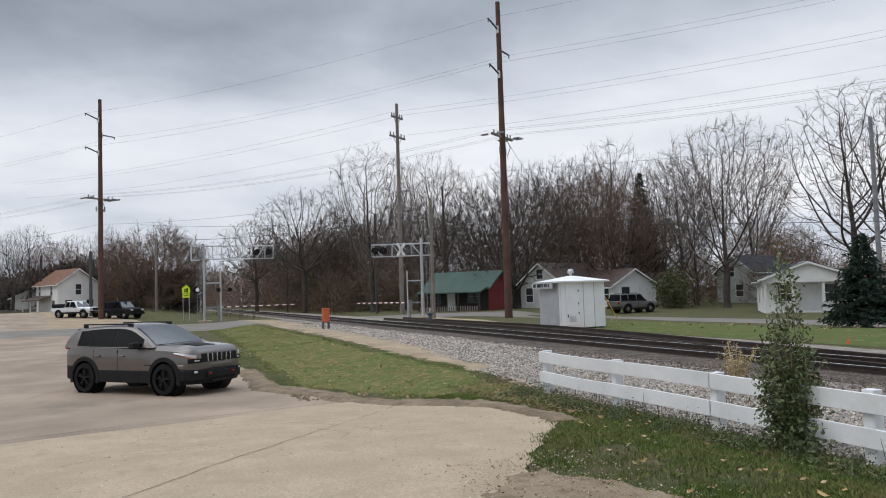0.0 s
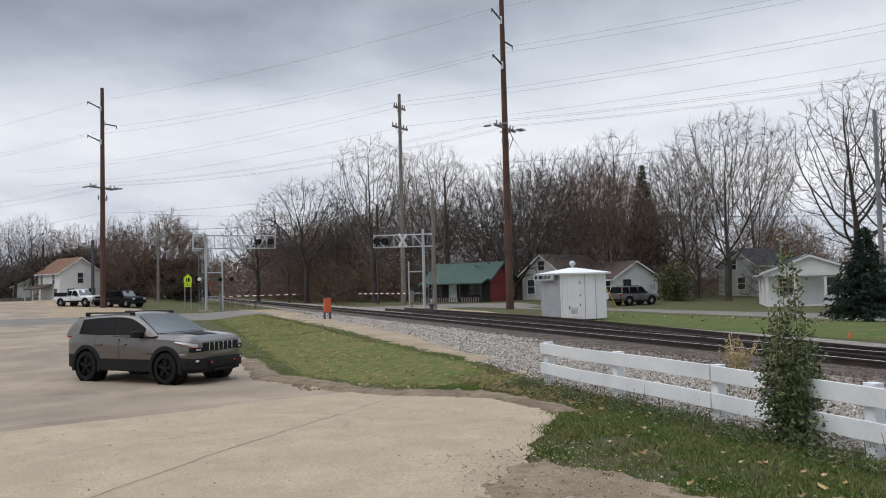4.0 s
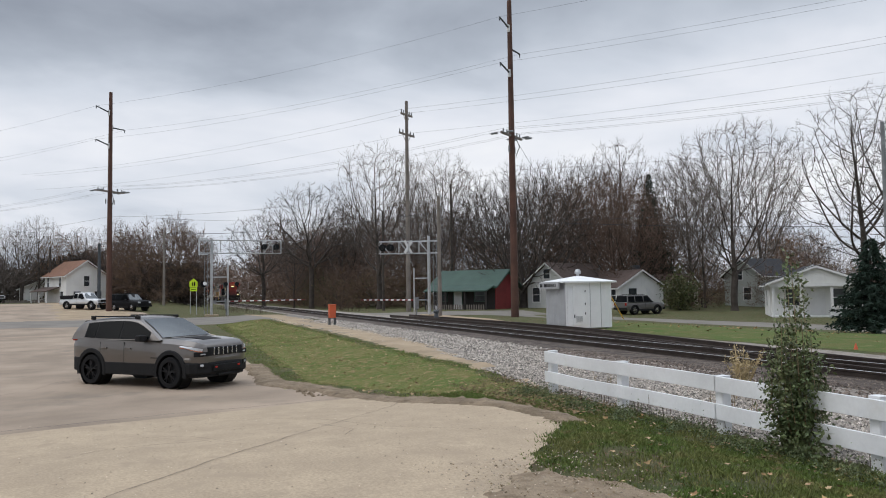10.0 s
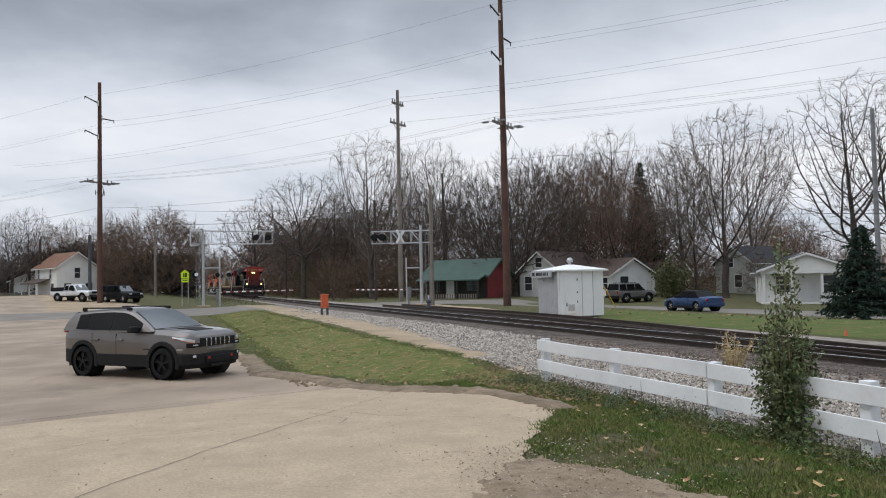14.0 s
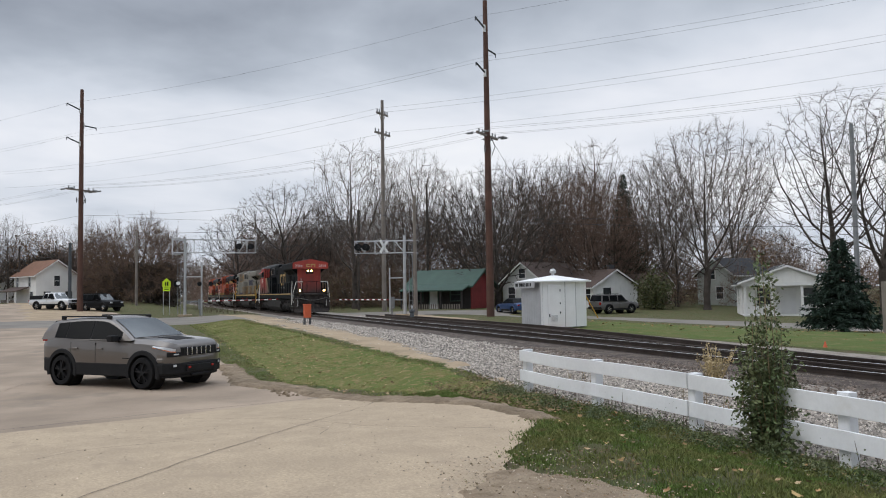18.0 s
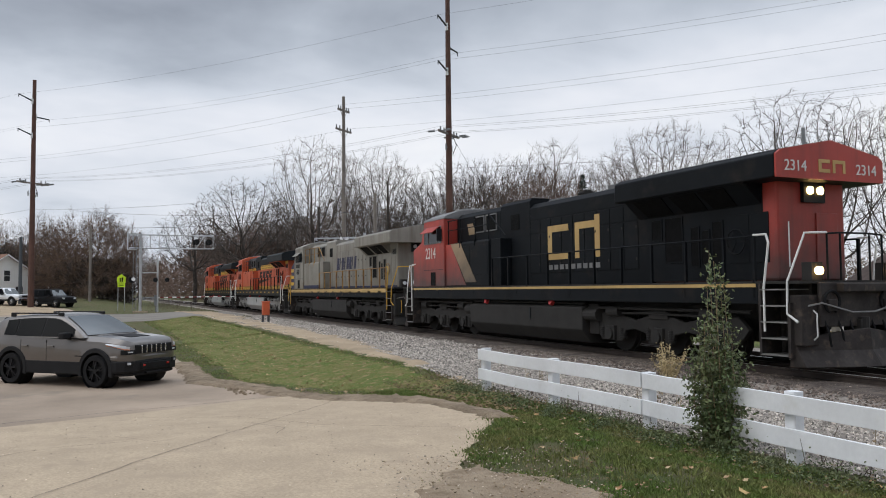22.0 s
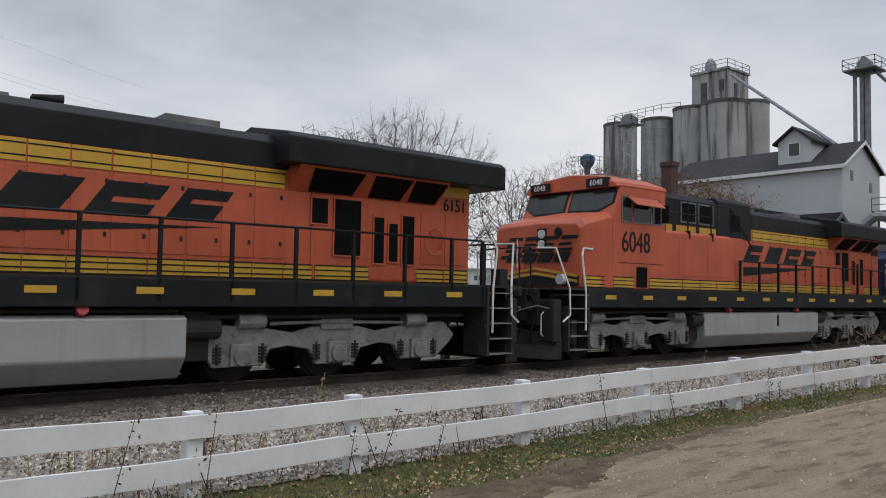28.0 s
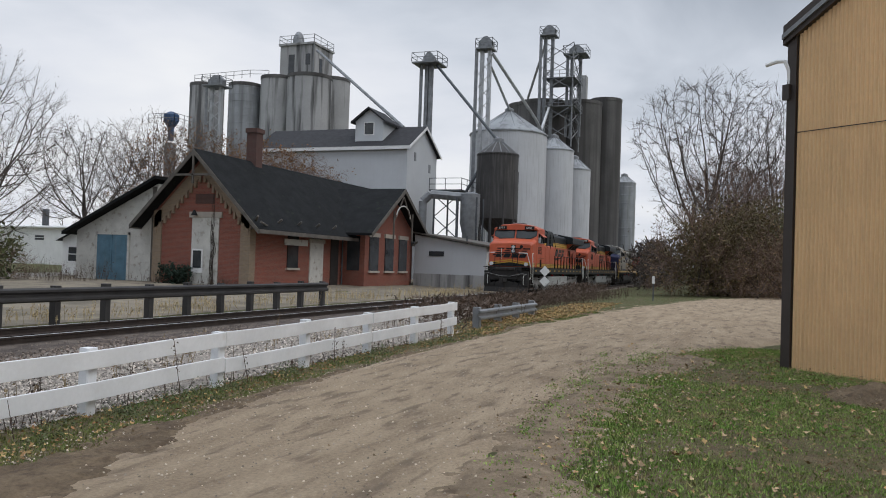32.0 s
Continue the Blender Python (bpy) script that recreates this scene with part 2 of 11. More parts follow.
M["white_wood"] = mat("white_painted_boards", (0.78, 0.79, 0.8), 0.65, var=0.08, scale=1.5, fine=20, bump=0.3, depth=0.004, grime=(0.62, 0.61, 0.58), grime_low=0.62, grime_high=0.9, pieces=0.04)
M["pole"] = mat("brown_treated_pole", (0.11, 0.055, 0.04), 0.85, var=0.3, scale=0.7, fine=18, bump=0.4, depth=0.01)
M["pole_grey"] = mat("weathered_grey_pole", (0.23, 0.2, 0.175), 0.9, var=0.2, scale=1, fine=18, bump=0.4, depth=0.01)
M["pole_dark"] = mat("dark_steel_post", (0.09, 0.1, 0.11), 0.6, 0.3, var=0.15)
M["wire"] = mat("black_power_line", (0.06, 0.06, 0.065), 0.7, bump=0)
M["galv"] = mat("galvanised_steel", (0.52, 0.53, 0.54), 0.5, 0.7, var=0.12, scale=3, fine=25, bump=0.1)
M["galv_d"] = mat("dull_grey_steel", (0.27, 0.28, 0.29), 0.6, 0.5, var=0.2, scale=2, fine=25, bump=0.1)
M["alum"] = mat("white_painted_metal", (0.84, 0.85, 0.85), 0.5, 0.0, var=0.05, scale=1.2, fine=30, bump=0.1, streak=0.1, grime=(0.5, 0.46, 0.4))
M["grey_panel"] = mat("grey_metal_panel", (0.42, 0.43, 0.44), 0.6, 0.1, var=0.1, bump=0.1)
M["black"] = mat("black_paint", (0.014, 0.0145, 0.016), 0.55, var=0.3, scale=2, fine=30, bump=0.1, spec=0.2)
M["rubber"] = mat("tyre_rubber", (0.014, 0.014, 0.015), 0.85, var=0.25, scale=6, fine=40, bump=0.3, spec=0.2)
M["glass"] = glass("dark_window_glass")
M["glass_cab"] = mat("dim_cab_glass", (0.03, 0.036, 0.036), 0.08, var=0.3, scale=1.5, bump=0, spec=0.5)
M["chrome"] = mat("bright_metal", (0.6, 0.6, 0.61), 0.25, 1.0, var=0.08, bump=0)
M["red_lens"] = mat("red_plastic_lens", (0.35, 0.015, 0.01), 0.25, var=0.1, bump=0)
M["lamp_lens"] = mat("clear_lamp_lens", (0.6, 0.62, 0.64), 0.15, var=0.1, bump=0)
M["amber_lens"] = mat("amber_lens", (0.7, 0.25, 0.12), 0.25, var=0.1, bump=0)
M["bark"] = mat("grey_brown_bark", (0.095, 0.08, 0.07), 0.9, var=0.3, scale=2, fine=12, bump=0.5, depth=0.02, spec=0.2)
M["twig"] = mat("bare_twigs", (0.155, 0.13, 0.113), 0.9, var=0.25, scale=0.6, fine=6, bump=0, spec=0.2)
M["twig_red"] = mat("reddish_bare_twigs", (0.185, 0.128, 0.1), 0.9, var=0.25, scale=0.6, fine=6, bump=0, spec=0.2)
M["needle"] = mat("dark_spruce_needles", (0.03, 0.052, 0.037), 0.8, var=0.35, scale=2, fine=8, bump=0, pieces=0.45, spec=0.25)
M["leaf"] = mat("dull_green_leaves", (0.07, 0.095, 0.035), 0.6, col2=(0.14, 0.13, 0.06), scale=3, fine=10, bump=0, pieces=0.5, spec=0.35)
M["leaf_fresh"] = mat("fresh_green_leaves", (0.085, 0.125, 0.045), 0.55, col2=(0.15, 0.165, 0.075), scale=3, fine=10, bump=0, pieces=0.5, spec=0.35)
M["straw"] = mat("pale_straw_stalks", (0.5, 0.4, 0.23), 0.9, var=0.25, scale=3, fine=9, bump=0, pieces=0.35, spec=0.2)
M["blade_dry"] = mat("half_withered_grass_blades", (0.125, 0.19, 0.047), 0.8, col2=(0.2, 0.2, 0.072), scale=1.5, fine=5, bump=0, pieces=0.42, grime=(0.23, 0.175, 0.088), grime_low=0.56, grime_high=0.72, spec=0.2)
M["leaf_dry"] = mat("dry_brown_leaves", (0.26, 0.175, 0.095), 0.8, col2=(0.145, 0.105, 0.06), scale=1.5, fine=6, bump=0, pieces=0.5, spec=0.2)
M["leaf_fall"] = mat("fallen_yellow_leaves", (0.46, 0.33, 0.14), 0.8, col2=(0.24, 0.13, 0.065), scale=9, fine=9, bump=0, pieces=0.45, spec=0.25)
M["leaf_pale"] = mat("curled_pale_leaves", (0.44, 0.33, 0.2), 0.8, col2=(0.3, 0.19, 0.1), scale=9, fine=9, bump=0, pieces=0.45, spec=0.25)
# Rust-brown stone; the passing train's shade is also mixed into these two colours.
M["brown_ballast"] = mat("rust_brown_shaded_ballast", (0.175, 0.144, 0.122), 0.9, col2=(0.08, 0.064, 0.055), scale=3.0, fine=20, bump=1.0, depth=0.05, grime=(0.045, 0.038, 0.034), grime_low=0.55, grime_high=0.7, spec=0.2)
M["stone_brown"] = mat("rusty_shaded_ballast_stones", (0.213, 0.173, 0.145), 0.85, var=0.25, scale=6, fine=30, bump=0.2, pieces=0.6, spec=0.25)
M["leaf_rust"] = mat("rust_orange_leaves", (0.27, 0.12, 0.05), 0.8, col2=(0.2, 0.13, 0.06), scale=1.5, fine=6, bump=0, pieces=0.45, spec=0.2)
M["leaf_olive"] = mat("withered_olive_leaves", (0.15, 0.115, 0.055), 0.8, col2=(0.085, 0.075, 0.04), scale=0.9, fine=5, bump=0, pieces=0.5, spec=0.2)
M["soil_pale"] = mat("pale_gritty_soil", (0.4, 0.315, 0.222), 0.95, col2=(0.3, 0.228, 0.158), var=0.4, scale=2.2, fine=40, bump=1.0, depth=0.02, grime=(0.2, 0.15, 0.1), grime_low=0.52, grime_high=0.7, spec=0.15)
M["weed"] = mat("dry_weeds", (0.3, 0.23, 0.14), 0.9, var=0.3, scale=3, fine=9, bump=0, pieces=0.4, spec=0.2)
M["weed_dark"] = mat("dead_brown_weeds", (0.12, 0.085, 0.065), 0.9, var=0.3, scale=3, fine=9, bump=0, pieces=0.4, spec=0.2)


# ---- mesh tools ----
class Shape:
    """Collects the faces of one mesh."""

    def __init__(self):
        self.v, self.f, self.mi, self.k = [], [], [], 0

    def add(self, verts, faces, m=None):
        o = len(self.v)
        self.v += [tuple(p) for p in verts]
        self.f += [tuple(i + o for i in f) for f in faces]
        self.mi += [self.k] * len(faces)
        return self

    def box(self, x0, x1, y0, y1, z0, z1, m=None):
        p = [(x, y, z) for z in (z0, z1) for y in (y0, y1) for x in (x0, x1)]
        if m is not None:
            p = [m @ Vector(q) for q in p]
        return self.add(p, [(0, 2, 3, 1), (4, 5, 7, 6), (0, 1, 5, 4), (2, 6, 7, 3), (0, 4, 6, 2), (1, 3, 7, 5)])

    def cyl(self, p, q, r, r2=None, n=8, caps=True):
        p, q = Vector(p), Vector(q)
        r2 = r if r2 is None else r2
        d = (q - p).normalized()
        a = d.orthogonal().normalized()
        b = d.cross(a)
        ring = [(math.cos(2 * math.pi * i / n), math.sin(2 * math.pi * i / n)) for i in range(n)]
        vs = [p + (a * c + b * s) * r for c, s in ring] + [q + (a * c + b * s) * r2 for c, s in ring]
        fs = [(i, (i + 1) % n, n + (i + 1) % n, n + i) for i in range(n)]
        if caps:
            fs += [tuple(range(n - 1, -1, -1)), tuple(range(n, 2 * n))]
        return self.add(vs, fs)

    def tube(self, pts, r, n=6):
        pts = [Vector(p) for p in pts]
        rings, a = [], None
        for i, p in enumerate(pts):
            d = ((pts[min(i + 1, len(pts) - 1)] - p).normalized() + (p - pts[max(i - 1, 0)]).normalized()).normalized()
            a = d.orthogonal().normalized() if a is None else (a - d * a.dot(d)).normalized()
            b = d.cross(a)
            rings.append([p + (a * math.cos(2 * math.pi * k / n) + b * math.sin(2 * math.pi * k / n)) * r for k in range(n)])
        return self.loft(rings)

    def prism(self, poly, axis, d0, d1, m=None):
        """A polygon of (u, v) pushed along an axis: x takes (y, z), y takes (x, z), z takes (x, y)."""
        def put(u, v, d):
            q = {"x": (d, u, v), "y": (u, d, v), "z": (u, v, d)}[axis]
            return m @ Vector(q) if m is not None else q
        n = len(poly)
        vs = [put(u, v, d0) for u, v in poly] + [put(u, v, d1) for u, v in poly]
        fs = [(i, (i + 1) % n, n + (i + 1) % n, n + i) for i in range(n)] + [tuple(range(n - 1, -1, -1)), tuple(range(n, 2 * n))]
        return self.add(vs, fs)

    def loft(self, rings, closed=True, caps=True):
        n = len(rings[0])
        vs = [p for ring in rings for p in ring]
        fs = []
        for k in range(len(rings) - 1):
            for i in range(n if closed else n - 1):
                j = (i + 1) % n
                fs.append((k * n + i, k * n + j, (k + 1) * n + j, (k + 1) * n + i))
        if caps and closed:
            fs += [tuple(range(n - 1, -1, -1)), tuple(range((len(rings) - 1) * n, len(rings) * n))]
        return self.add(vs, fs)

    def lathe(self, prof, x, y, n=16):
        """A profile of (radius, z) turned round the upright at x, y."""
        return self.loft([[(x + r * math.cos(2 * math.pi * i / n), y + r * math.sin(2 * math.pi * i / n), z) for i in range(n)] for r, z in prof])

    def mesh(self, name, mats, smooth=False):
        me = bpy.data.meshes.new(name)
        me.from_pydata(self.v, [], self.f)
        for m in mats if isinstance(mats, (list, tuple)) else [mats]:
            me.materials.append(m)
        if any(self.mi):
            me.polygons.foreach_set("material_index", self.mi)
        b = bmesh.new()
        b.from_mesh(me)
        bmesh.ops.recalc_face_normals(b, faces=b.faces)
        b.to_mesh(me)
        b.free()
        if smooth:
            me.shade_smooth()
            me.set_sharp_from_angle(angle=radians(35))
        return me


def raw(name, verts, faces, mats, smooth=False):
    me = bpy.data.meshes.new(name)
    me.from_pydata(verts, [], faces)
    for m in mats if isinstance(mats, (list, tuple)) else [mats]:
        me.materials.append(m)
    if smooth:
        me.shade_smooth()
    return me


def part(name, shape, mats, parent, label="", smooth=False, bevel=0.0):
    """One mesh object under a thing or a part; with no parent it is a thing."""
    me = shape if isinstance(shape, bpy.types.Mesh) else shape.mesh(name, mats, smooth)
    ob = new(name, me)
    ob.parent = parent
    if label:
        ob["label"] = label
    if bevel:
        b = ob.modifiers.new("bevel", "BEVEL")
        b.width, b.segments, b.limit_method, b.angle_limit = bevel, 2, "ANGLE", radians(40)
    return ob


def thing(name, label, category, group="", m=None):
    ob = tagged(new(name), label, category, group)
    if m is not None:
        ob.matrix_basis = m
    return ob


def structure(name, shape, mats, label, smooth=False):
    me = shape if isinstance(shape, bpy.types.Mesh) else shape.mesh(name, mats, smooth)
    return tagged(new(name, me), label, "", "", "structure")


def writing(name, text, size, m, material, parent, depth=0.006, label="", squeeze=1.0, shear=0.0):
    cu = bpy.data.curves.new(name, "FONT")
    cu.body, cu.size, cu.extrude, cu.align_x, cu.shear = text, size, depth, "CENTER", shear
    tmp = bpy.data.objects.new(name, cu)
    me = bpy.data.meshes.new_from_object(tmp)
    bpy.data.objects.remove(tmp)
    me.transform(m @ Matrix.Diagonal((squeeze, 1, 1, 1)))
    me.materials.clear()
    me.materials.append(material)
    return part(name, me, material, parent, label)


def smooth_step(a):
    a = min(1.0, max(0.0, a))
    return a * a * (3 - 2 * a)


def bend(x):
    """How far the track swings away and dips past the depot: (sideways, up)."""
    u = 0.5 * (x - 3 + math.sqrt((x - 3) ** 2 + 25)) if x > -30 else 0.0
    return 0.014 * u, -0.2 * (1 - math.exp(-u / 26))


def gz(x, y):
    """Height of the ground."""
    z = -0.15 - 0.07 * smooth_step((y - 6.6) / 1.5) * smooth_step((30 - y) / 10)
    z -= 0.38 * smooth_step((-x - 7) / 10) * smooth_step((7.5 - y) / 4) * smooth_step((x + 85) / 30)
    z += 0.12 * smooth_step((x + 6) / 10) * smooth_step((5 - y) / 4) + 0.1 * smooth_step((x - 2) / 14) * smooth_step((8 - y) / 3)
    z -= 0.6 * smooth_step((y - 22) / 12) * smooth_step((x + 78) / 20) * smooth_step((-x - 8) / 25)
    z += 1.2 * smooth_step((-x - 72) / 45) * smooth_step((8 - y) / 10)
    if -17 < x < 22:
        z -= 0.13 * smooth_step((y - 5.0) / 1.3) * smooth_step((8.4 - y) / 1.4) * smooth_step((x + 17) / 3) * smooth_step((22 - x) / 3)
    if x > -30 and 7.5 < y < 30:
        z += bend(x)[1] * smooth_step((y - 7.5) / 3) * smooth_step((30 - y) / 10)
    return z + 0.02 * noise.noise(Vector((x * 0.3, y * 0.3, 1)))


def along(pts, step):
    out = []
    for a, b in zip(pts, pts[1:]):
        k = max(1, int(math.dist(a, b) / step))
        out += [tuple(p + (q - p) * i / k for p, q in zip(a, b)) for i in range(k)]
    return out + [pts[-1]]


def spread(pts, n):
    """n points at even steps along a line of points."""
    lens = [0.0]
    for a, b in zip(pts, pts[1:]):
        lens.append(lens[-1] + math.dist(a, b))
    out, k = [], 0
    for i in range(n):
        s = lens[-1] * i / (n - 1)
        while k < len(pts) - 2 and lens[k + 1] < s:
            k += 1
        f = (s - lens[k]) / max(1e-6, lens[k + 1] - lens[k])
        out.append(tuple(p + (q - p) * f for p, q in zip(pts[k], pts[k + 1])))
    return out


def sheet(name, one, two, rows, cols, dz, material, label, wobble=0.0, rough=0.0, ragged=0.0, tear=0.0):
    """A strip of surface between two lines, laid dz over the ground; a ragged one sinks unevenly at its sides."""
    a, b = spread(one, rows), spread(two, rows)
    vs, fs = [], []
    long = sum(math.dist(p, q) for p, q in zip(a, a[1:])) / (rows - 1)
    for i in range(rows):
        wide = math.dist(a[i], b[i])
        for j in range(cols):
            f = j / (cols - 1)
            if ragged:
                f = 0.5 - 0.5 * math.cos(math.pi * f)
            x, y = (p + (q - p) * f for p, q in zip(a[i], b[i]))
            if wobble and j in (0, cols - 1):
                x += wobble * noise.noise(Vector((x * 0.9, y * 0.9, 5))) + wobble * 0.5 * noise.noise(Vector((x * 3, y * 3, 9)))
                y += wobble * noise.noise(Vector((x * 0.9, y * 0.9, 15))) + wobble * 0.5 * noise.noise(Vector((x * 3, y * 3, 19)))
            z = gz(x, y) + (dz if 0 < j < cols - 1 else dz * 0.35)
            z += rough * noise.noise(Vector((x * 1.3, y * 1.3, 7)))
            if ragged:
                gap = min(f, 1 - f) * wide
                if tear:
                    gap = min(gap, i * long, (rows - 1 - i) * long)
                k = smooth_step(gap / ragged)
                uneven = 0.06 * noise.noise(Vector((x * 1.1, y * 1.1, 3))) + 0.05 * noise.noise(Vector((x * 4.3, y * 4.3, 6))) + 0.035 * noise.noise(Vector((x * 11, y * 11, 2)))
                z -= (1 - k) * (dz + 0.035) - ((1 - k) if not tear else 4 * k * (1 - k) * tear) * uneven
            vs.append((x, y, z))
    for i in range(rows - 1):
        for j in range(cols - 1):
            k = i * cols + j
            fs.append((k, k + 1, k + cols + 1, k + cols))
    return structure(name, raw(name, vs, fs, material, True), material, label)


# ---- ground, lot, roads ----
def build_ground():
    xs = [-4000, -1500, -600, -300] + [x for x in np.arange(-200, -30, 5)] + [x for x in np.arange(-30, 30, 0.6)] + [x for x in np.arange(30, 200, 5)] + [300, 600, 1500, 4000]
    ys = [-4000, -1500, -600, -250] + [y for y in np.arange(-120, -12, 6)] + [y for y in np.arange(-12, 20, 0.6)] + [y for y in np.arange(20, 130, 5)] + [250, 600, 1500, 4000]
    vs = [(x, y, gz(x, y)) for y in ys for x in xs]
    n = len(xs)
    fs = [(j * n + i, j * n + i + 1, (j + 1) * n + i + 1, (j + 1) * n + i) for j in range(len(ys) - 1) for i in range(n - 1)]
    structure("ground", raw("ground", vs, fs, M["grass"], True), M["grass"], "patchy autumn grass and bare soil to the horizon")


build_ground()
# The old lot on which the grey car stands, and the paler concrete apron in front of it.
sheet("pavement_lot", [(-15.6, 3.7), (-17.6, 3.3), (-19.4, 2.3), (-25, 2.5), (-39, 2.9), (-64, 1.5), (-84, -2), (-110, -12)],
      [(-8.5, -9), (-12, -18), (-20, -26), (-30, -30), (-45, -32), (-64, -34), (-84, -36), (-110, -38)], 110, 30, 0.02, M["asphalt"], "worn grey asphalt parking lot with patches", 0.18)
sheet("pavement_apron", [(-4.5, 1.6), (-6.6, 3.0), (-7.6, 3.7), (-10.3, 5.45), (-12.2, 5.3), (-13.6, 4.6), (-15.6, 3.8)],
      [(-1.0, -6), (-3, -7), (-5, -8), (-8.0, -7.6), (-9.5, -6.4), (-12.5, -3.5), (-15.4, 2.6)], 60, 24, 0.035, M["concrete"], "pale worn concrete apron with a broken edge", 0.22)
sheet("dirt_road", [(-6.6, 3.0), (-3, 4.7), (1, 5.4), (4.2, 5.55), (8, 6.2), (11.2, 6.4), (16, 6.35), (20, 6.2), (25, 5.8), (35, 4.9), (46, 2.6), (60, -2), (90, -11)],
      [(-1.0, -3.4), (-0.3, -2.0), (1.7, 0.1), (5, 1.25), (6.8, 1.45), (9.9, 1.55), (12.3, 1.2), (15, 0.5), (18.6, -1.4), (24, -5.5), (34, -9.5), (55, -13.6), (88, -22.8)], 420, 46, 0.03, M["dirt"], "packed dirt and gravel drive with wheel ruts", 0.0, 0.016, 1.1)
sheet("soil_shoulder", [(-1.5, 5.2), (1, 5.7), (4.2, 5.85), (8, 6.35), (11.2, 6.5), (16, 6.5), (22, 6.3), (30, 5.7)], [(-1.5, 2.6), (1, 3.4), (4.2, 3.8), (8, 4.7), (11.2, 5.2), (16, 5.2), (22, 5.1), (30, 4.3)], 460, 50, 0.062, M["soil"], "dark soil and rotting leaves along the drive's edge", 0.0, 0.014, 1.15, 1.0)
sheet("verge_soil", [(-0.5, 6.85), (8, 6.95), (20, 7.1), (30, 8.6)], [(-0.5, 4.8), (4.2, 5.2), (8, 5.8), (11.2, 6.0), (20, 5.9), (30, 5.2)], 160, 10, 0.012, M["turf"], "thin turf and soil below the grass of the fence verge", 0.0, 0.006)
sheet("yard_soil", [(2.4, 0.0), (5.1, 1.15), (6.9, 1.4), (9.9, 1.45), (12.3, 1.1), (15, 0.4)], [(3.0, -7.5), (6, -7.5), (9, -7.0), (12, -5.0), (14, -3.5), (16, -2.5)], 120, 60, 0.012, M["turf"], "thin green turf with bare brown patches", 0.0, 0.014, 0.7)
sheet("soil_fringe", [(-0.4, 0.3), (1.0, 1.2), (4.6, 2.35), (6.7, 2.6), (9.9, 2.7), (12.6, 2.4), (15.4, 1.7)], [(1.9, -1.9), (2.9, -0.8), (5.3, 0.5), (6.9, 0.75), (9.9, 0.8), (12.2, 0.45), (14.6, -0.25)], 520, 60, 0.042, M["soil_worn"], "bare brown soil where the yard grass meets the drive", 0.0, 0.014, 0.95, 1.0)
sheet("soil_corner", [(-7.3, 3.75), (-6.3, 4.05), (-4.6, 4.55), (-2.0, 5.2)], [(-7.2, 2.95), (-6.2, 2.3), (-4.4, 2.4), (-1.5, 3.6)], 200, 40, 0.05, M["soil_pale"], "bare brown soil where grass meets the broken concrete", 0.0, 0.014, 0.5, 1.0)
sheet("sandy_verge", [(-75, 6.6), (-62, 7.4), (-50, 7.0), (-36, 7.1), (-26, 6.7), (-20.7, 6.5), (-16, 6.55), (-12.5, 6.8)], [(-75, 10.4), (-62, 10.4), (-50, 10.2), (-36, 9.9), (-26, 9.2), (-20.7, 8.3), (-16, 7.7), (-12.5, 7.3)], 420, 26, 0.058, M["sand"], "bare sandy strip beside the ballast", 0.0, 0.014, 1.1, 1.2)
sheet("soil_edge", [(-9.6, 5.75), (-10.4, 5.95), (-12.3, 5.75), (-13.8, 5.05), (-15.7, 4.3), (-17.8, 3.85), (-19.9, 3.0), (-25, 3.0)], [(-9.6, 4.9), (-10.3, 4.95), (-12.0, 4.8), (-13.3, 4.15), (-15.3, 3.35), (-17.3, 2.9), (-19.0, 1.9), (-25, 2.1)], 420, 24, 0.066, M["soil_worn"], "brown crumbled soil along the paving's edge", 0.0, 0.014, 0.42, 1.2)
sheet("crossing_road", [(-74, -30), (-73.5, 0), (-73, 11), (-72.5, 34)], [(-61, -30), (-61, 0), (-60.5, 11), (-60.2, 34)], 60, 8, 0.03, M["road"], "grey road over the level crossing")
sheet("street", [(-62, 29.2), (-47.5, 30.3), (-34, 32.4), (0, 38), (60, 46)], [(-62, 37.2), (-55, 37.8), (-38.6, 39.3), (0, 45), (60, 53)], 60, 6, 0.03, M["road"], "grey residential street beyond the tracks")
sheet("gravel_drive", [(-61, 16.8), (-48, 16.6), (-36.9, 17.3)], [(-61, 21.6), (-50, 21.0), (-37.5, 18.8)], 30, 5, 0.03, M["sand"], "pale gravel drive beside the siding", 0.2)
sheet("far_road", [(-76, -1.5), (-95, -4.5), (-160, -16)], [(-74, -9), (-95, -12), (-160, -24)], 30, 5, 0.035, M["sand"], "bare brown road shoulder past the lot", 0.2)
sheet("lawn", [(-37, 19.2), (-20, 18.6), (0, 19), (20, 20)], [(-44, 30.2), (-34, 32.0), (0, 37.6), (25, 41)], 40, 12, 0.02, M["lawn"], "mown green lawn between siding and street", 0.15)
sheet("hut_gravel", [(-41, 17.4), (-35, 17.0), (-30, 16.4), (-24.5, 15.6)], [(-41, 19.6), (-35, 20.2), (-30, 19.0), (-26, 16.6)], 80, 16, 0.035, M["sand"], "sandy gravel round the equipment hut", 0.0, 0.01, 0.5)
sheet("depot_yard", [(-2, 15.4), (14, 16.5), (30, 17), (70, 16.8), (120, 17)], [(-2, 24), (14, 34), (30, 44), (70, 40), (120, 44)], 60, 10, 0.03, M["yard"], "bare trodden yard round the old depot", 0.3)

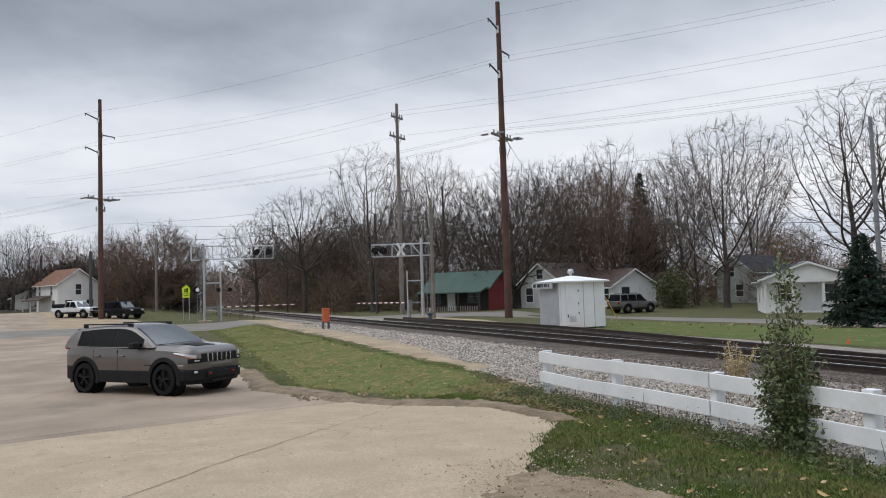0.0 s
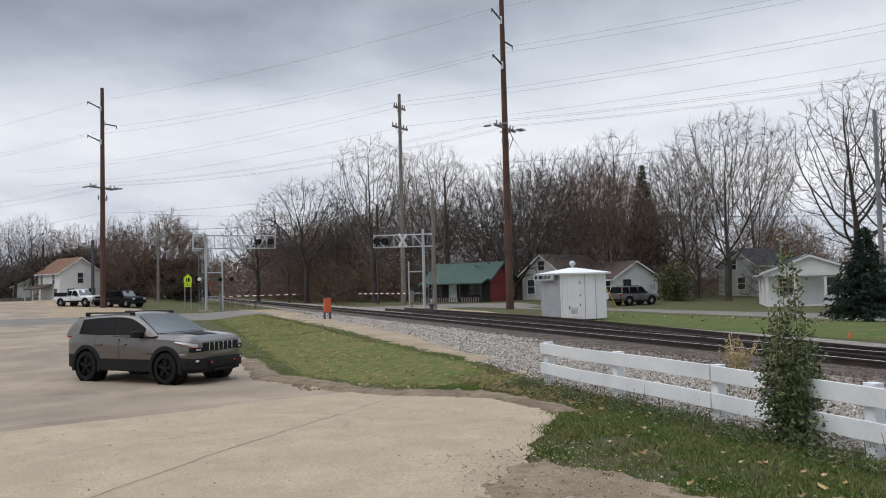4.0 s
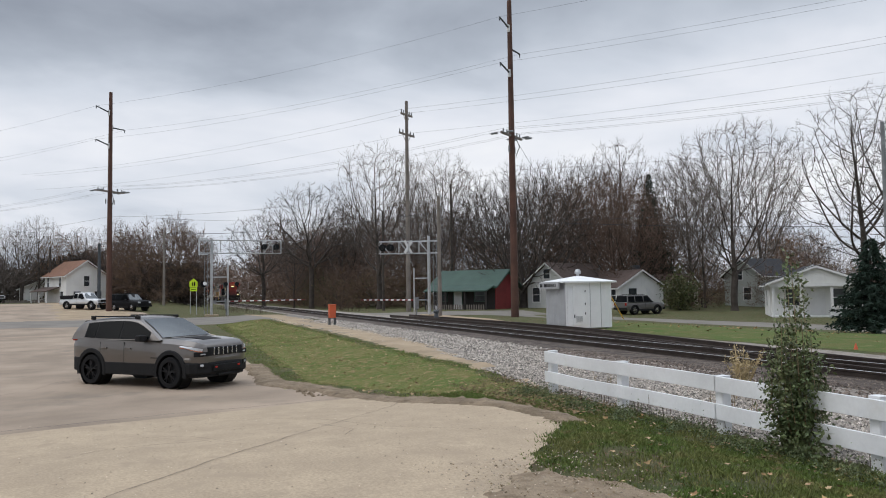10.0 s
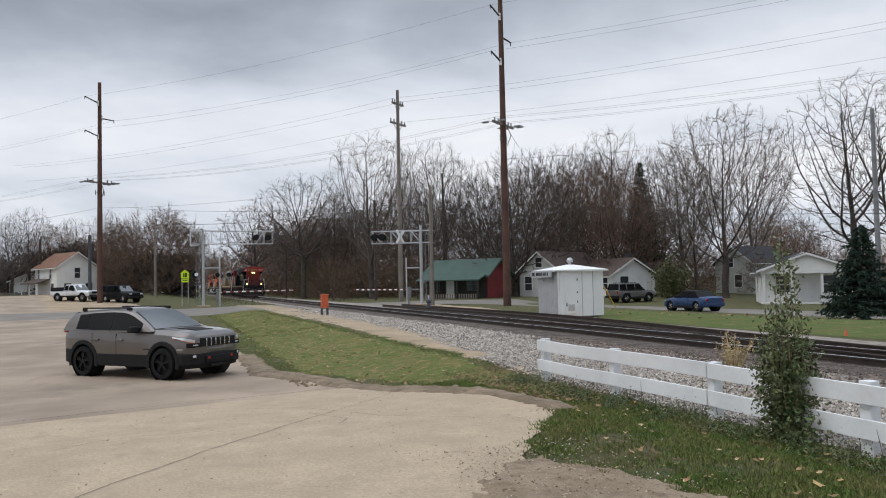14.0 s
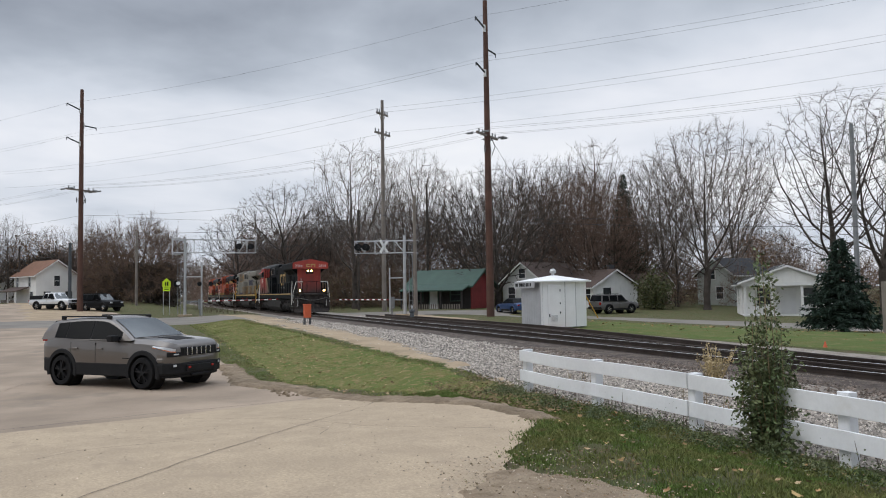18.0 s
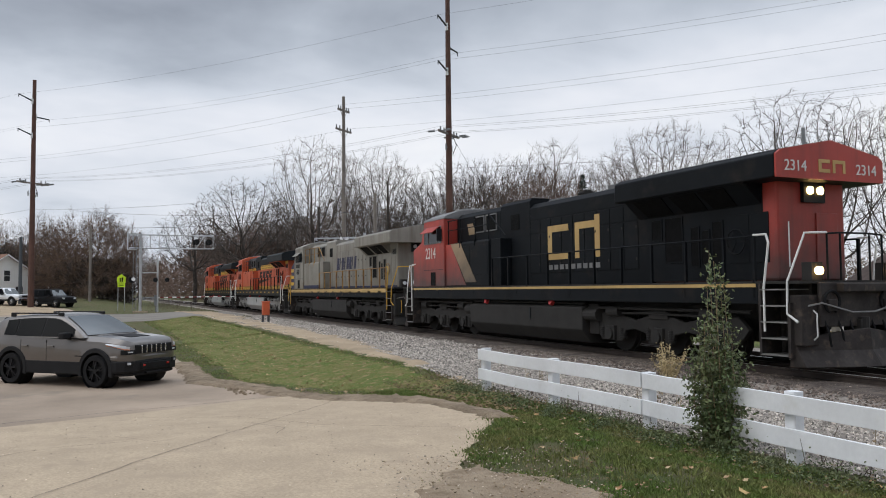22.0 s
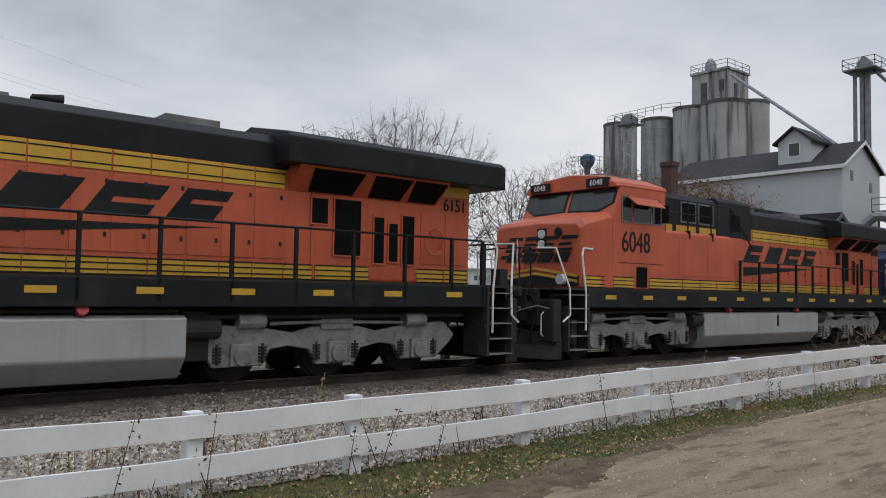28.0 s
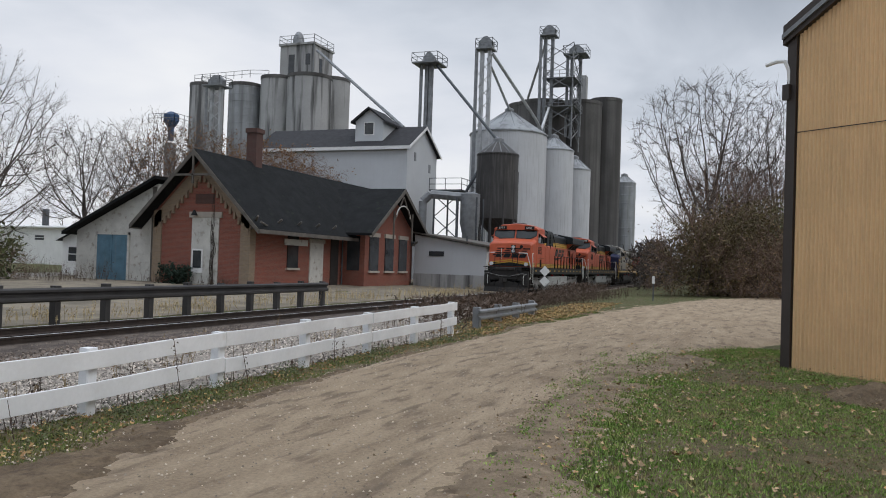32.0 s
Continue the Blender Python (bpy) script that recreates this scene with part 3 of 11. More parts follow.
sheet("lawn_strip", [(-60, 3.6), (-40, 3.3), (-26, 3.0), (-19.5, 2.9), (-15.5, 4.3), (-11.5, 5.7)], [(-60, 7.4), (-50, 7.1), (-36, 7.3), (-26, 7.0), (-20.5, 7.1), (-12, 7.0)], 260, 24, 0.02, M["strip"], "green grass strip scattered with leaves", 0.0, 0.01, 0.7)

# ---- tracks ----
YT = 13.36
sheet("ballast_bed", [(-260, YT - 2.6), (-60, YT - 2.6), (-30, YT - 4.2), (-20.5, 7.4), (-14, 7.05), (0, 7.05), (19, 7.2), (26, 9), (40, 11.0), (200, 15.4)],
      [(-260, YT + 2.6), (-60, YT + 4.4), (-45, YT + 5.3), (-20, YT + 5.0), (-8, YT + 3.6), (10, YT + 2.4), (30, YT + 3.0), (200, YT + 7.3)], 420, 26, 0.035, M["ballast"], "grey crushed-stone ballast along the tracks", 0.2, 0.02)


def siding_y(x):
    return YT + 3.55 * smooth_step((-x - 2) / 36)


def rail_shape(y0, xs, bent=None):
    prof = [(-0.07, -0.17), (-0.07, -0.155), (-0.012, -0.13), (-0.012, -0.045), (-0.036, -0.035), (-0.036, -0.002), (0.036, -0.002), (0.036, -0.035), (0.012, -0.045), (0.012, -0.13), (0.07, -0.155), (0.07, -0.17)]
    s = Shape()
    sw = [(bent(x), 0.0) if bent else (YT + bend(x)[0], bend(x)[1]) for x in xs]
    s.loft([[(x, y + y0 + u, z + dz) for u, z in prof] for x, (y, dz) in zip(xs, sw)])
    s.k = 1
    a, b = [[(x, y + y0 + u, dz) for x, (y, dz) in zip(xs, sw)] for u in (-0.03, 0.03)]
    s.add(a + b, [(i, i + 1, len(xs) + i + 1, len(xs) + i) for i in range(len(xs) - 1)])
    return s


track = thing("main_track", "main railway track with steel rails on dark wooden ties", "railway track")
siding = thing("siding_track", "rusty siding that joins the main track", "railway track")
for side in (-0.755, 0.755):
    part("rail", rail_shape(side, [-260.0, -100.0] + [float(x) for x in np.arange(-36, 64, 4)] + [80.0, 110.0, 150.0, 220.0]), [M["rail"], M["railtop"]], track)
    part("rail", rail_shape(side, [float(x) for x in np.arange(-58, -7, 1.5)], siding_y), [M["rail"], M["rail"]], siding)
bed = Shape()
bed.loft([[(x, YT + bend(x)[0] + u, z + bend(x)[1]) for u, z in ((-1.45, -0.3), (-1.45, -0.2), (-1.2, -0.172), (1.2, -0.172), (1.45, -0.2), (1.45, -0.3))] for x in [-260.0, -100.0] + [float(x) for x in np.arange(-36, 64, 4)] + [80.0, 110.0, 150.0, 220.0]])
structure("track_bed", bed, M["oilbed"], "oil-darkened stone between the rails of the main track")

TRACK_XS = [-260.0, -100.0] + [float(x) for x in np.arange(-60, 64, 2)] + [80.0, 110.0, 150.0, 220.0]
# The near band is widened to paint in the ground shaded by the train.
for name_, side, inner_, outer_, dz_ in (("ballast_shoulder", -1, 0.84, 2.55, -0.142), ("ballast_shoulder_2", 1, 0.84, 1.7, -0.15)):
    sv, nc = [], 9
    for x in TRACK_XS:
        off, dip = bend(x)
        for j in range(nc):
            f = j / (nc - 1)
            u = inner_ + (outer_ - inner_) * f
            y = YT + off + side * (u + 0.06 * noise.noise(Vector((x * 0.8, j * 0.7, 2))))
            sv.append((x, y, dip + dz_ - 0.1 * smooth_step((f - 0.45) / 0.55) + 0.012 * noise.noise(Vector((x * 1.7, y * 3, 4)))))
    structure(name_, raw(name_, sv, [(i * nc + j, i * nc + j + 1, (i + 1) * nc + j + 1, (i + 1) * nc + j) for i in range(len(TRACK_XS) - 1) for j in range(nc - 1)], M["brown_ballast"], True), M["brown_ballast"], "rust-brown ballast heaped over the tie ends, toned darker for train shade")

# ---- white board fence ----
FENCE_Y = 6.8
POSTS = [-13.4, -11.0, -8.6, -6.2, -3.8, -1.38, 1.12, 2.75, 4.4, 6.8, 9.17, 11.55, 13.94, 16.34, 18.75]


def fence_z(x):
    return 0.47 + 0.13 * smooth_step((x - 3) / 16) + 0.006 * math.sin(x * 1.7)


fence = thing("board_fence", "low white-painted two-board wooden fence beside the tracks", "fence")
for i, x in enumerate(POSTS):
    s, top, a = Shape(), fence_z(x) + random.uniform(-0.01, 0.02), random.uniform(-0.012, 0.012)
    s.prism([(x - 0.06, FENCE_Y + 0.02), (x + 0.06, FENCE_Y + 0.02), (x + 0.075, FENCE_Y + 0.035), (x + 0.075, FENCE_Y + 0.15), (x + 0.06, FENCE_Y + 0.165), (x - 0.06, FENCE_Y + 0.165), (x - 0.075, FENCE_Y + 0.15), (x - 0.075, FENCE_Y + 0.035)], "z", gz(x, FENCE_Y) - 0.3, top)
    part("post", s, M["white_wood"], fence)
ENDS = [0, 2, 4, 6, 8, 10, 12, 14]
for a, b in zip(ENDS, ENDS[1:]):
    for row, (lo, hi) in enumerate(((-0.2, 0.0), (-0.56, -0.36))):
        x0, x1 = POSTS[a] - (0.09 if a == 0 else -0.004), POSTS[b] + (0.09 if b == 14 else -0.004)
        s, rings = Shape(), []
        jig = [random.uniform(-0.012, 0.012) for _ in range(2)]
        for k in range(9):
            x = x0 + (x1 - x0) * k / 8
            z = fence_z(x) + jig[0] * (1 - k / 8) + jig[1] * k / 8 - 0.008 * math.sin(math.pi * k / 8)
            y = FENCE_Y - 0.02 + 0.008 * math.sin(k * 2.1 + a)
            rings.append([(x, y - 0.02, z + lo), (x, y + 0.02, z + lo), (x, y + 0.02, z + hi), (x, y - 0.02, z + hi)])
        part("board", s.loft(rings), M["white_wood"], fence, bevel=0.004)


# ---- locomotives ----
M["l_orange"] = mat("faded_orange_enamel", (0.52, 0.102, 0.042), 0.5, var=0.14, scale=0.8, fine=25, bump=0.05, streak=0.35, grime=(0.27, 0.055, 0.025))
M["l_yellow"] = mat("yellow_enamel", (0.58, 0.34, 0.03), 0.5, var=0.12, bump=0.05, streak=0.2, grime=(0.25, 0.15, 0.04))
M["l_dark"] = mat("dark_green_black_enamel", (0.013, 0.016, 0.018), 0.5, var=0.3, scale=0.8, fine=25, bump=0.05, grime=(0.026, 0.025, 0.025), spec=0.2)
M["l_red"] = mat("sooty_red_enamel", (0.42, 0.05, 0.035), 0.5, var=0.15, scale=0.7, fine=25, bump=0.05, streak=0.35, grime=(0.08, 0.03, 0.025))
M["l_black"] = mat("sooty_black_enamel", (0.0085, 0.0105, 0.013), 0.6, var=0.3, scale=0.7, fine=25, bump=0.05, grime=(0.018, 0.016, 0.015), spec=0.12)
M["l_rust_gold"] = mat("rusty_yellow_rail_paint", (0.4, 0.24, 0.07), 0.65, col2=(0.2, 0.1, 0.05), var=0.3, scale=2.5, fine=20, bump=0.1)
M["l_gold"] = mat("dull_gold_paint", (0.5, 0.33, 0.12), 0.55, var=0.15, bump=0.05, streak=0.15, grime=(0.2, 0.12, 0.06))
M["l_sand"] = mat("pale_tan_paint", (0.33, 0.235, 0.14), 0.55, var=0.2, bump=0.05)
M["l_grey"] = mat("grimy_silver_grey_enamel", (0.25, 0.236, 0.202), 0.55, var=0.16, scale=0.8, fine=25, bump=0.05, streak=0.65, grime=(0.13, 0.105, 0.08), run=(3.0, 3.0, 0.22), edge=(0.47, 0.68))
M["l_blue"] = mat("navy_blue_enamel", (0.016, 0.019, 0.062), 0.5, var=0.2, bump=0.05, grime=(0.03, 0.032, 0.06), spec=0.3)
M["l_tank"] = mat("silver_tank_paint", (0.38, 0.385, 0.38), 0.5, 0.2, var=0.1, scale=0.8, fine=20, bump=0.05, streak=0.25, grime=(0.14, 0.13, 0.12))
M["l_truck"] = mat("silver_truck_casting", (0.25, 0.245, 0.235), 0.6, 0.15, var=0.25, scale=3, fine=20, bump=0.2, grime=(0.08, 0.07, 0.06))
M["l_soot"] = mat("black_sooty_running_gear", (0.022, 0.02, 0.018), 0.85, 0.0, var=0.3, scale=2, fine=20, bump=0.2)
M["l_roof"] = mat("weathered_grey_roof_steel", (0.2, 0.2, 0.2), 0.6, 0.2, var=0.25, bump=0.1)
M["l_number_w"] = mat("white_lettering", (0.7, 0.68, 0.64), 0.6, var=0.1, bump=0)
M["l_grille"] = mat("black_grille_mesh", (0.006, 0.006, 0.0065), 0.7, var=0.4, scale=8, fine=60, bump=0.6, depth=0.01, spec=0.1)
M["l_lamp"] = glow("lit_headlamp", (1.0, 0.62, 0.22), 9.0)
M["l_grime"] = mat("rusty_grimy_pilot_steel", (0.05, 0.043, 0.04), 0.75, 0.1, var=0.35, scale=2.5, fine=18, bump=0.3, grime=(0.1, 0.075, 0.06), spec=0.25)
M["l_white_rail"] = mat("white_handrail_paint", (0.75, 0.75, 0.72), 0.5, var=0.1, bump=0)
M["l_red_cap"] = mat("red_valve_cap", (0.4, 0.03, 0.03), 0.5, bump=0)


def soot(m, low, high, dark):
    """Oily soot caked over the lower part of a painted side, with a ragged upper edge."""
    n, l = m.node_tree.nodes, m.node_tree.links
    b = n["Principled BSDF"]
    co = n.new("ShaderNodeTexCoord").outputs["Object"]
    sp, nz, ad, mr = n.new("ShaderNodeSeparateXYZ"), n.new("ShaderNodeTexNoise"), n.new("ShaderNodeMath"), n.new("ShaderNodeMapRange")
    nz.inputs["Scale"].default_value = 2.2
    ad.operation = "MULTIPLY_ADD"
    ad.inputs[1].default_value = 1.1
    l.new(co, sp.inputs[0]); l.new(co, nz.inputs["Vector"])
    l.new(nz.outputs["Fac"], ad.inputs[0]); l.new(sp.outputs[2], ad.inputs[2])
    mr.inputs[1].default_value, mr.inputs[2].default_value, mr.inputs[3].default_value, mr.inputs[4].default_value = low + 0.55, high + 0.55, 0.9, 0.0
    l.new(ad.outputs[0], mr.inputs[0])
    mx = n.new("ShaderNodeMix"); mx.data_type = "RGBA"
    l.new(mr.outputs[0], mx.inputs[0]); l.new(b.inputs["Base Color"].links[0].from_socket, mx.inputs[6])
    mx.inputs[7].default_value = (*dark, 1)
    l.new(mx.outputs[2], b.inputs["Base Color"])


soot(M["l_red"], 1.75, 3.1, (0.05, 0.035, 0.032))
soot(M["l_sand"], 1.75, 3.0, (0.05, 0.042, 0.035))
soot(M["l_grey"], 1.6, 2.3, (0.2, 0.17, 0.13))


def slant_block(s, x0, x1, z0, z1, lean, y0, y1, slit=None):
    """A leaning block on a side wall, with an optional slit across it."""
    def at(x, z):
        return x + lean * (z - z0), z
    bands = [(z0, z1)] if not slit else [(z0, slit[0]), (slit[1], z1)]
    for a, b in bands:
        s.prism([at(x0, a), at(x1, a), at(x1, b), at(x0, b)], "y", y0, y1)
    if slit:
        a, b = slit
        w = (x1 - x0) * 0.27
        s.prism([at(x0, a), at(x0 + w, a), at(x0 + w, b), at(x0, b)], "y", y0, y1)
    return s


def locomotive(name, label, c, number):
    L = thing(name, label, "locomotive", "coupled locomotives")
    body, top, cabm, sill, gear, tankm, railm, endrail = (M[c[k]] for k in ("body", "top", "cab", "sill", "gear", "tank", "rail", "endrail"))
    bnsf, cn = c["livery"] == "orange", c["livery"] == "black"
    P = lambda n, s, m, par=L, lab="", sm=False, bev=0.0: part(n, s, m, par, lab, sm, bev)  # noqa: E731
    # frame, deck and end platforms
    P("frame", Shape().box(-10.2, 10.2, -0.75, 0.75, 0.95, 1.66), M["l_soot"])
    for y in (-1, 1):
        P("side_sill", Shape().box(-8.8, 9.95, min(y * 1.44, y * 1.5), max(y * 1.44, y * 1.5), 1.27, 1.68), sill, bev=0.012)
        for x in np.arange(-8.2, 9.6, 1.55):
            P("sill_plate", Shape().box(x, x + 0.42, min(y * 1.5, y * 1.506), max(y * 1.5, y * 1.506), 1.46, 1.56), M["l_yellow"] if bnsf else sill)
    P("deck", Shape().box(-10.05, 11.0, -1.5, 1.5, 1.66, 1.715), M["l_soot"])
    # radiator hood, engine hood and equipment blower section
    hood = [(-0.95, 1.715), (0.95, 1.715), (0.95, 4.08), (0.78, 4.22), (-0.78, 4.22), (-0.95, 4.08)]
    P("engine_hood", Shape().prism(hood, "x", -0.1, 6.0), body if not bnsf else M["l_orange"], bev=0.02)
    P("radiator_hood", Shape().prism([(-0.95, 1.715), (0.95, 1.715), (0.95, 3.9), (-0.95, 3.9)], "x", 6.0, 9.97), M[c["end"]] if cn else body, bev=0.06)
    if cn:
        for y in (-1, 1):
            P("hood_side", Shape().box(5.9, 9.6, min(y * 0.95, y * 0.957), max(y * 0.95, y * 0.957), 1.75, 3.75), body)
    P("hood_top", Shape().prism([(-0.955, 3.62 if bnsf else 3.7), (0.955, 3.62 if bnsf else 3.7), (0.955, 4.08), (0.78, 4.235), (-0.78, 4.235), (-0.955, 4.08)], "x", -0.1, 5.6), top, bev=0.02)
    P("blower_hood", Shape().prism([(-0.95, 3.26), (0.95, 3.26), (0.95, 4.32), (0.85, 4.43), (-0.85, 4.43), (-0.95, 4.32)], "x", -2.1, -0.1), top, bev=0.02)
    P("intake_hood", Shape().prism([(-0.95, 3.26), (0.95, 3.26), (0.95, 4.2), (0.8, 4.36), (-0.8, 4.36), (-0.95, 4.2)], "x", -5.68, -2.1), top, bev=0.02)
    P("blower_base", Shape().prism([(-0.95, 1.715), (0.95, 1.715), (0.95, 3.27), (-0.95, 3.27)], "x", -2.1, -0.1), body)
    P("equipment_cabinet", Shape().prism([(-1.42, 1.715), (1.42, 1.715), (1.42, 3.2), (1.36, 3.27), (-1.36, 3.27), (-1.42, 3.2)], "x", -5.68, -2.1), body, bev=0.02)
    # radiator wings
    wing = [(-0.95, 3.3), (-1.5, 3.72), (-1.5, 4.15), (-1.38, 4.24), (0, 4.5), (1.38, 4.24), (1.5, 4.15), (1.5, 3.72), (0.95, 3.3)]
    box = [(-1.5, 3.7), (-1.5, 4.15), (-1.38, 4.24), (0, 4.5), (1.38, 4.24), (1.5, 4.15), (1.5, 3.7)]
    P("radiator_wing", Shape().loft([[(x, u, z) for u, z in box] for x in (5.2, 9.9, 10.45)]), M[c["wing"]], bev=0.03)
    P("wing_soffit", Shape().prism([(-0.95, 3.28), (-1.42, 3.7), (1.42, 3.7), (0.95, 3.28)], "x", 5.5, 9.0 if not cn else 9.55), body if not cn else M["l_black"])
    P("wing_fascia", Shape().prism([(u * 0.985, z) for u, z in box], "x", 10.45, 10.5), M[c["fascia"]])
    P("roof_screen", Shape().prism([(-1.2, 4.29), (0, 4.52), (1.2, 4.29), (1.1, 4.27), (0, 4.48), (-1.1, 4.27)], "x", 6.2, 10.0), M["l_roof"], lab="bare grey radiator screen")
    for y in (-1, 1):
        for x0, x1 in ((5.8, 6.9), (7.15, 8.05), (8.12, 8.95)):
            q = [(x0 + 0.1, y * 1.0, 3.3), (x1 - 0.04, y * 1.0, 3.3), (x1, y * 1.4, 3.657), (x0, y * 1.4, 3.657)]
            P("radiator_grille", Shape().add(q + [(a, b - y * 0.04, z) for a, b, z in q], [(0, 1, 2, 3), (7, 6, 5, 4), (0, 4, 5, 1), (1, 5, 6, 2), (2, 6, 7, 3), (3, 7, 4, 0)]), M["l_grille"])
    # hood doors, vents and seams
    for y in (-1, 1):
        f = lambda d: (min(y * 0.95, y * (0.95 + d)), max(y * 0.95, y * (0.95 + d)))  # noqa: E731
        edges = [-0.05 + 0.61 * k for k in range(10)]
        for a, b in zip(edges, edges[1:]):
            P("hood_door", Shape().box(a + 0.02, b - 0.02, *f(0.014), 2.08, 3.26 if bnsf or cn else 3.68), body, bev=0.006)
            for z in (2.3, 3.1):
                P("door_latch", Shape().box(b - 0.1, b - 0.05, *f(0.024), z, z + 0.07), M["l_soot"])
            if bnsf:
                P("yellow_panel", Shape().box(a + 0.015, b - 0.015, *f(0.018), 3.3, 3.62), M["l_yellow"])
                s = Shape()
                for z in (3.37, 3.545):
                    s.box(a + 0.015, b - 0.015, *f(0.022), z, z + 0.022)
                P("pinstripe", s, M["l_dark"])
            elif cn:
                P("upper_door", Shape().box(a + 0.02, b - 0.02, *f(0.014), 3.3, 3.68), body, bev=0.006)
        for x0, x1, z0, z1 in ((6.0, 6.35, 2.75, 3.2), (6.5, 7.1, 2.2, 3.22), (7.42, 7.66, 2.08, 2.95), (7.78, 8.0, 2.12, 2.85), (8.12, 8.42, 2.08, 3.02)):
            P("louvre", Shape().box(x0, x1, *f(0.02), z0, z1), M["l_grille"])
            fr = Shape()
            for a, b, e, g in ((x0 - 0.03, x0, z0 - 0.03, z1 + 0.03), (x1, x1 + 0.03, z0 - 0.03, z1 + 0.03), (x0, x1, z0 - 0.03, z0), (x0, x1, z1, z1 + 0.03)):
                fr.box(a, b, *f(0.028), e, g)
            P("louvre_frame", fr, body)
        for x0, x1 in ((8.6, 9.2), (9.26, 9.75)):
            P("hood_door", Shape().box(x0, x1, *f(0.016), 2.1, 3.12), body, bev=0.006)
        turns = [2 * math.pi * k / 16 for k in range(17)]
        wheel = Shape().tube([(8.9 + 0.26 * math.cos(q), y * 1.04, 2.55 + 0.26 * math.sin(q)) for q in turns], 0.017, 5)
        for k in range(3):
            q = 2 * math.pi * k / 3
            P("spoke", Shape().cyl((8.9, y * 1.03, 2.55), (8.9 + 0.25 * math.cos(q), y * 1.04, 2.55 + 0.25 * math.sin(q)), 0.012, n=4), M["l_orange"] if bnsf else railm)
        P("brake_wheel", wheel, M["l_orange"] if bnsf else railm)
        # intake screens on the narrow hood behind the cab, with their walkway rail
        for x0, x1 in ((-4.05, -3.35), (-3.15, -2.4)):
            P("intake_screen", Shape().box(x0, x1, *f(0.02), 3.62, 4.12), M["l_grille"])
            fr = Shape()
            for a, b, e, g in ((x0 - 0.035, x0, 3.58, 4.16), (x1, x1 + 0.035, 3.58, 4.16), (x0, x1, 3.58, 3.62), (x0, x1, 4.12, 4.16)):
                fr.box(a, b, *f(0.035), e, g)
            P("screen_frame", fr, M["l_roof"])
        P("hood_hatch", Shape().box(-1.35, -0.8, *f(0.02), 3.5, 3.98), M["l_grille"])
        rail = Shape().tube([(-5.6, y * 1.38, 4.1), (-2.15, y * 1.38, 4.1), (-0.9, y * 1.4, 3.3 if not bnsf else 3.0)], 0.02, 5)
        rail.tube([(-5.6, y * 1.38, 3.75), (-2.2, y * 1.38, 3.75)], 0.016, 5)
        for x in (-5.5, -4.4, -3.2, -2.15):
            rail.cyl((x, y * 1.38, 3.2), (x, y * 1.38, 4.1), 0.022, n=5)
        P("walkway_rail", rail, railm if not bnsf else M["l_dark"])
        P("rail_bracket", Shape().box(-4.42, -4.36, min(y * 1.3, y * 1.44), max(y * 1.3, y * 1.44), 3.08, 3.3), M["l_dark"] if bnsf else railm)
        P("rail_bracket", Shape().box(-3.22, -3.16, min(y * 1.3, y * 1.44), max(y * 1.3, y * 1.44), 3.08, 3.3), M["l_dark"] if bnsf else railm)
        P("cabinet_door", Shape().box(-4.9, -3.6, min(y * 1.42, y * 1.43), max(y * 1.42, y * 1.43), 2.1, 3.1), body, bev=0.005)
        P("cabinet_door", Shape().box(-3.45, -2.2, min(y * 1.42, y * 1.43), max(y * 1.42, y * 1.43), 2.1, 3.1), body, bev=0.005)
        P("air_box", Shape().box(-2.08, -1.35, min(y * 0.95, y * 1.36), max(y * 0.95, y * 1.36), 1.72, 3.25), body, bev=0.02)
    # cab and nose
    half = 1.5
    cab = [(-7.95, 1.715), (-5.66, 1.715), (-5.66, 4.22), (-7.62, 4.22), (-7.95, 3.45)]
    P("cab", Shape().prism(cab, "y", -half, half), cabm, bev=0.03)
    P("cab_roof", Shape().loft([[(x, u, z + dz) for u, z in ((-1.52, 4.2), (-1.46, 4.3), (-0.9, 4.52), (0, 4.6), (0.9, 4.52), (1.46, 4.3), (1.52, 4.2))] for x, dz in ((-7.78, -0.03), (-7.6, 0), (-5.62, 0.02))]), M[c.get("cabroof", c["cab"])], bev=0.02)
    P("roof_box", Shape().box(-7.0, -6.2, -0.4, 0.4, 4.55, 4.68), M["l_roof"], bev=0.02)
    P("nose", Shape().loft([[(x, -h, 1.715), (x, h, 1.715), (x, h, zt - 0.12), (x, h * 0.9, zt), (x, 0, zt + 0.06), (x, -h * 0.9, zt), (x, -h, zt - 0.12)] for x, h, zt in ((-9.02, 1.38, 3.2), (-8.92, 1.45, 3.3), (-7.9, 1.49, 3.56))]), M[c["nose"]], bev=0.03)
    if bnsf:
        for k in range(4):
            a = 1.12 - 0.57 * k
            for z0, z1, w in ((2.57, 2.65, 0.44), (2.72, 2.78, 0.36), (2.86, 2.94, 0.46)):
                P("emblem_block", Shape().prism([(a - 0.5 * (z0 - 2.42), z0), (a - w - 0.5 * (z0 - 2.42), z0), (a - w - 0.5 * (z1 - 2.42), z1), (a - 0.5 * (z1 - 2.42), z1)], "x", -9.05, -9.0), M["l_dark"], lab="black nose emblem bar")
        P("emblem_sweep", Shape().prism([(1.2, 2.42), (-1.0, 2.5), (1.15, 2.5)], "x", -9.05, -9.0), M["l_dark"])
        P("nose_plate", Shape().cyl((-9.06, -0.72, 3.03), (-9.0, -0.72, 3.03), 0.11, n=14), M["l_dark"])
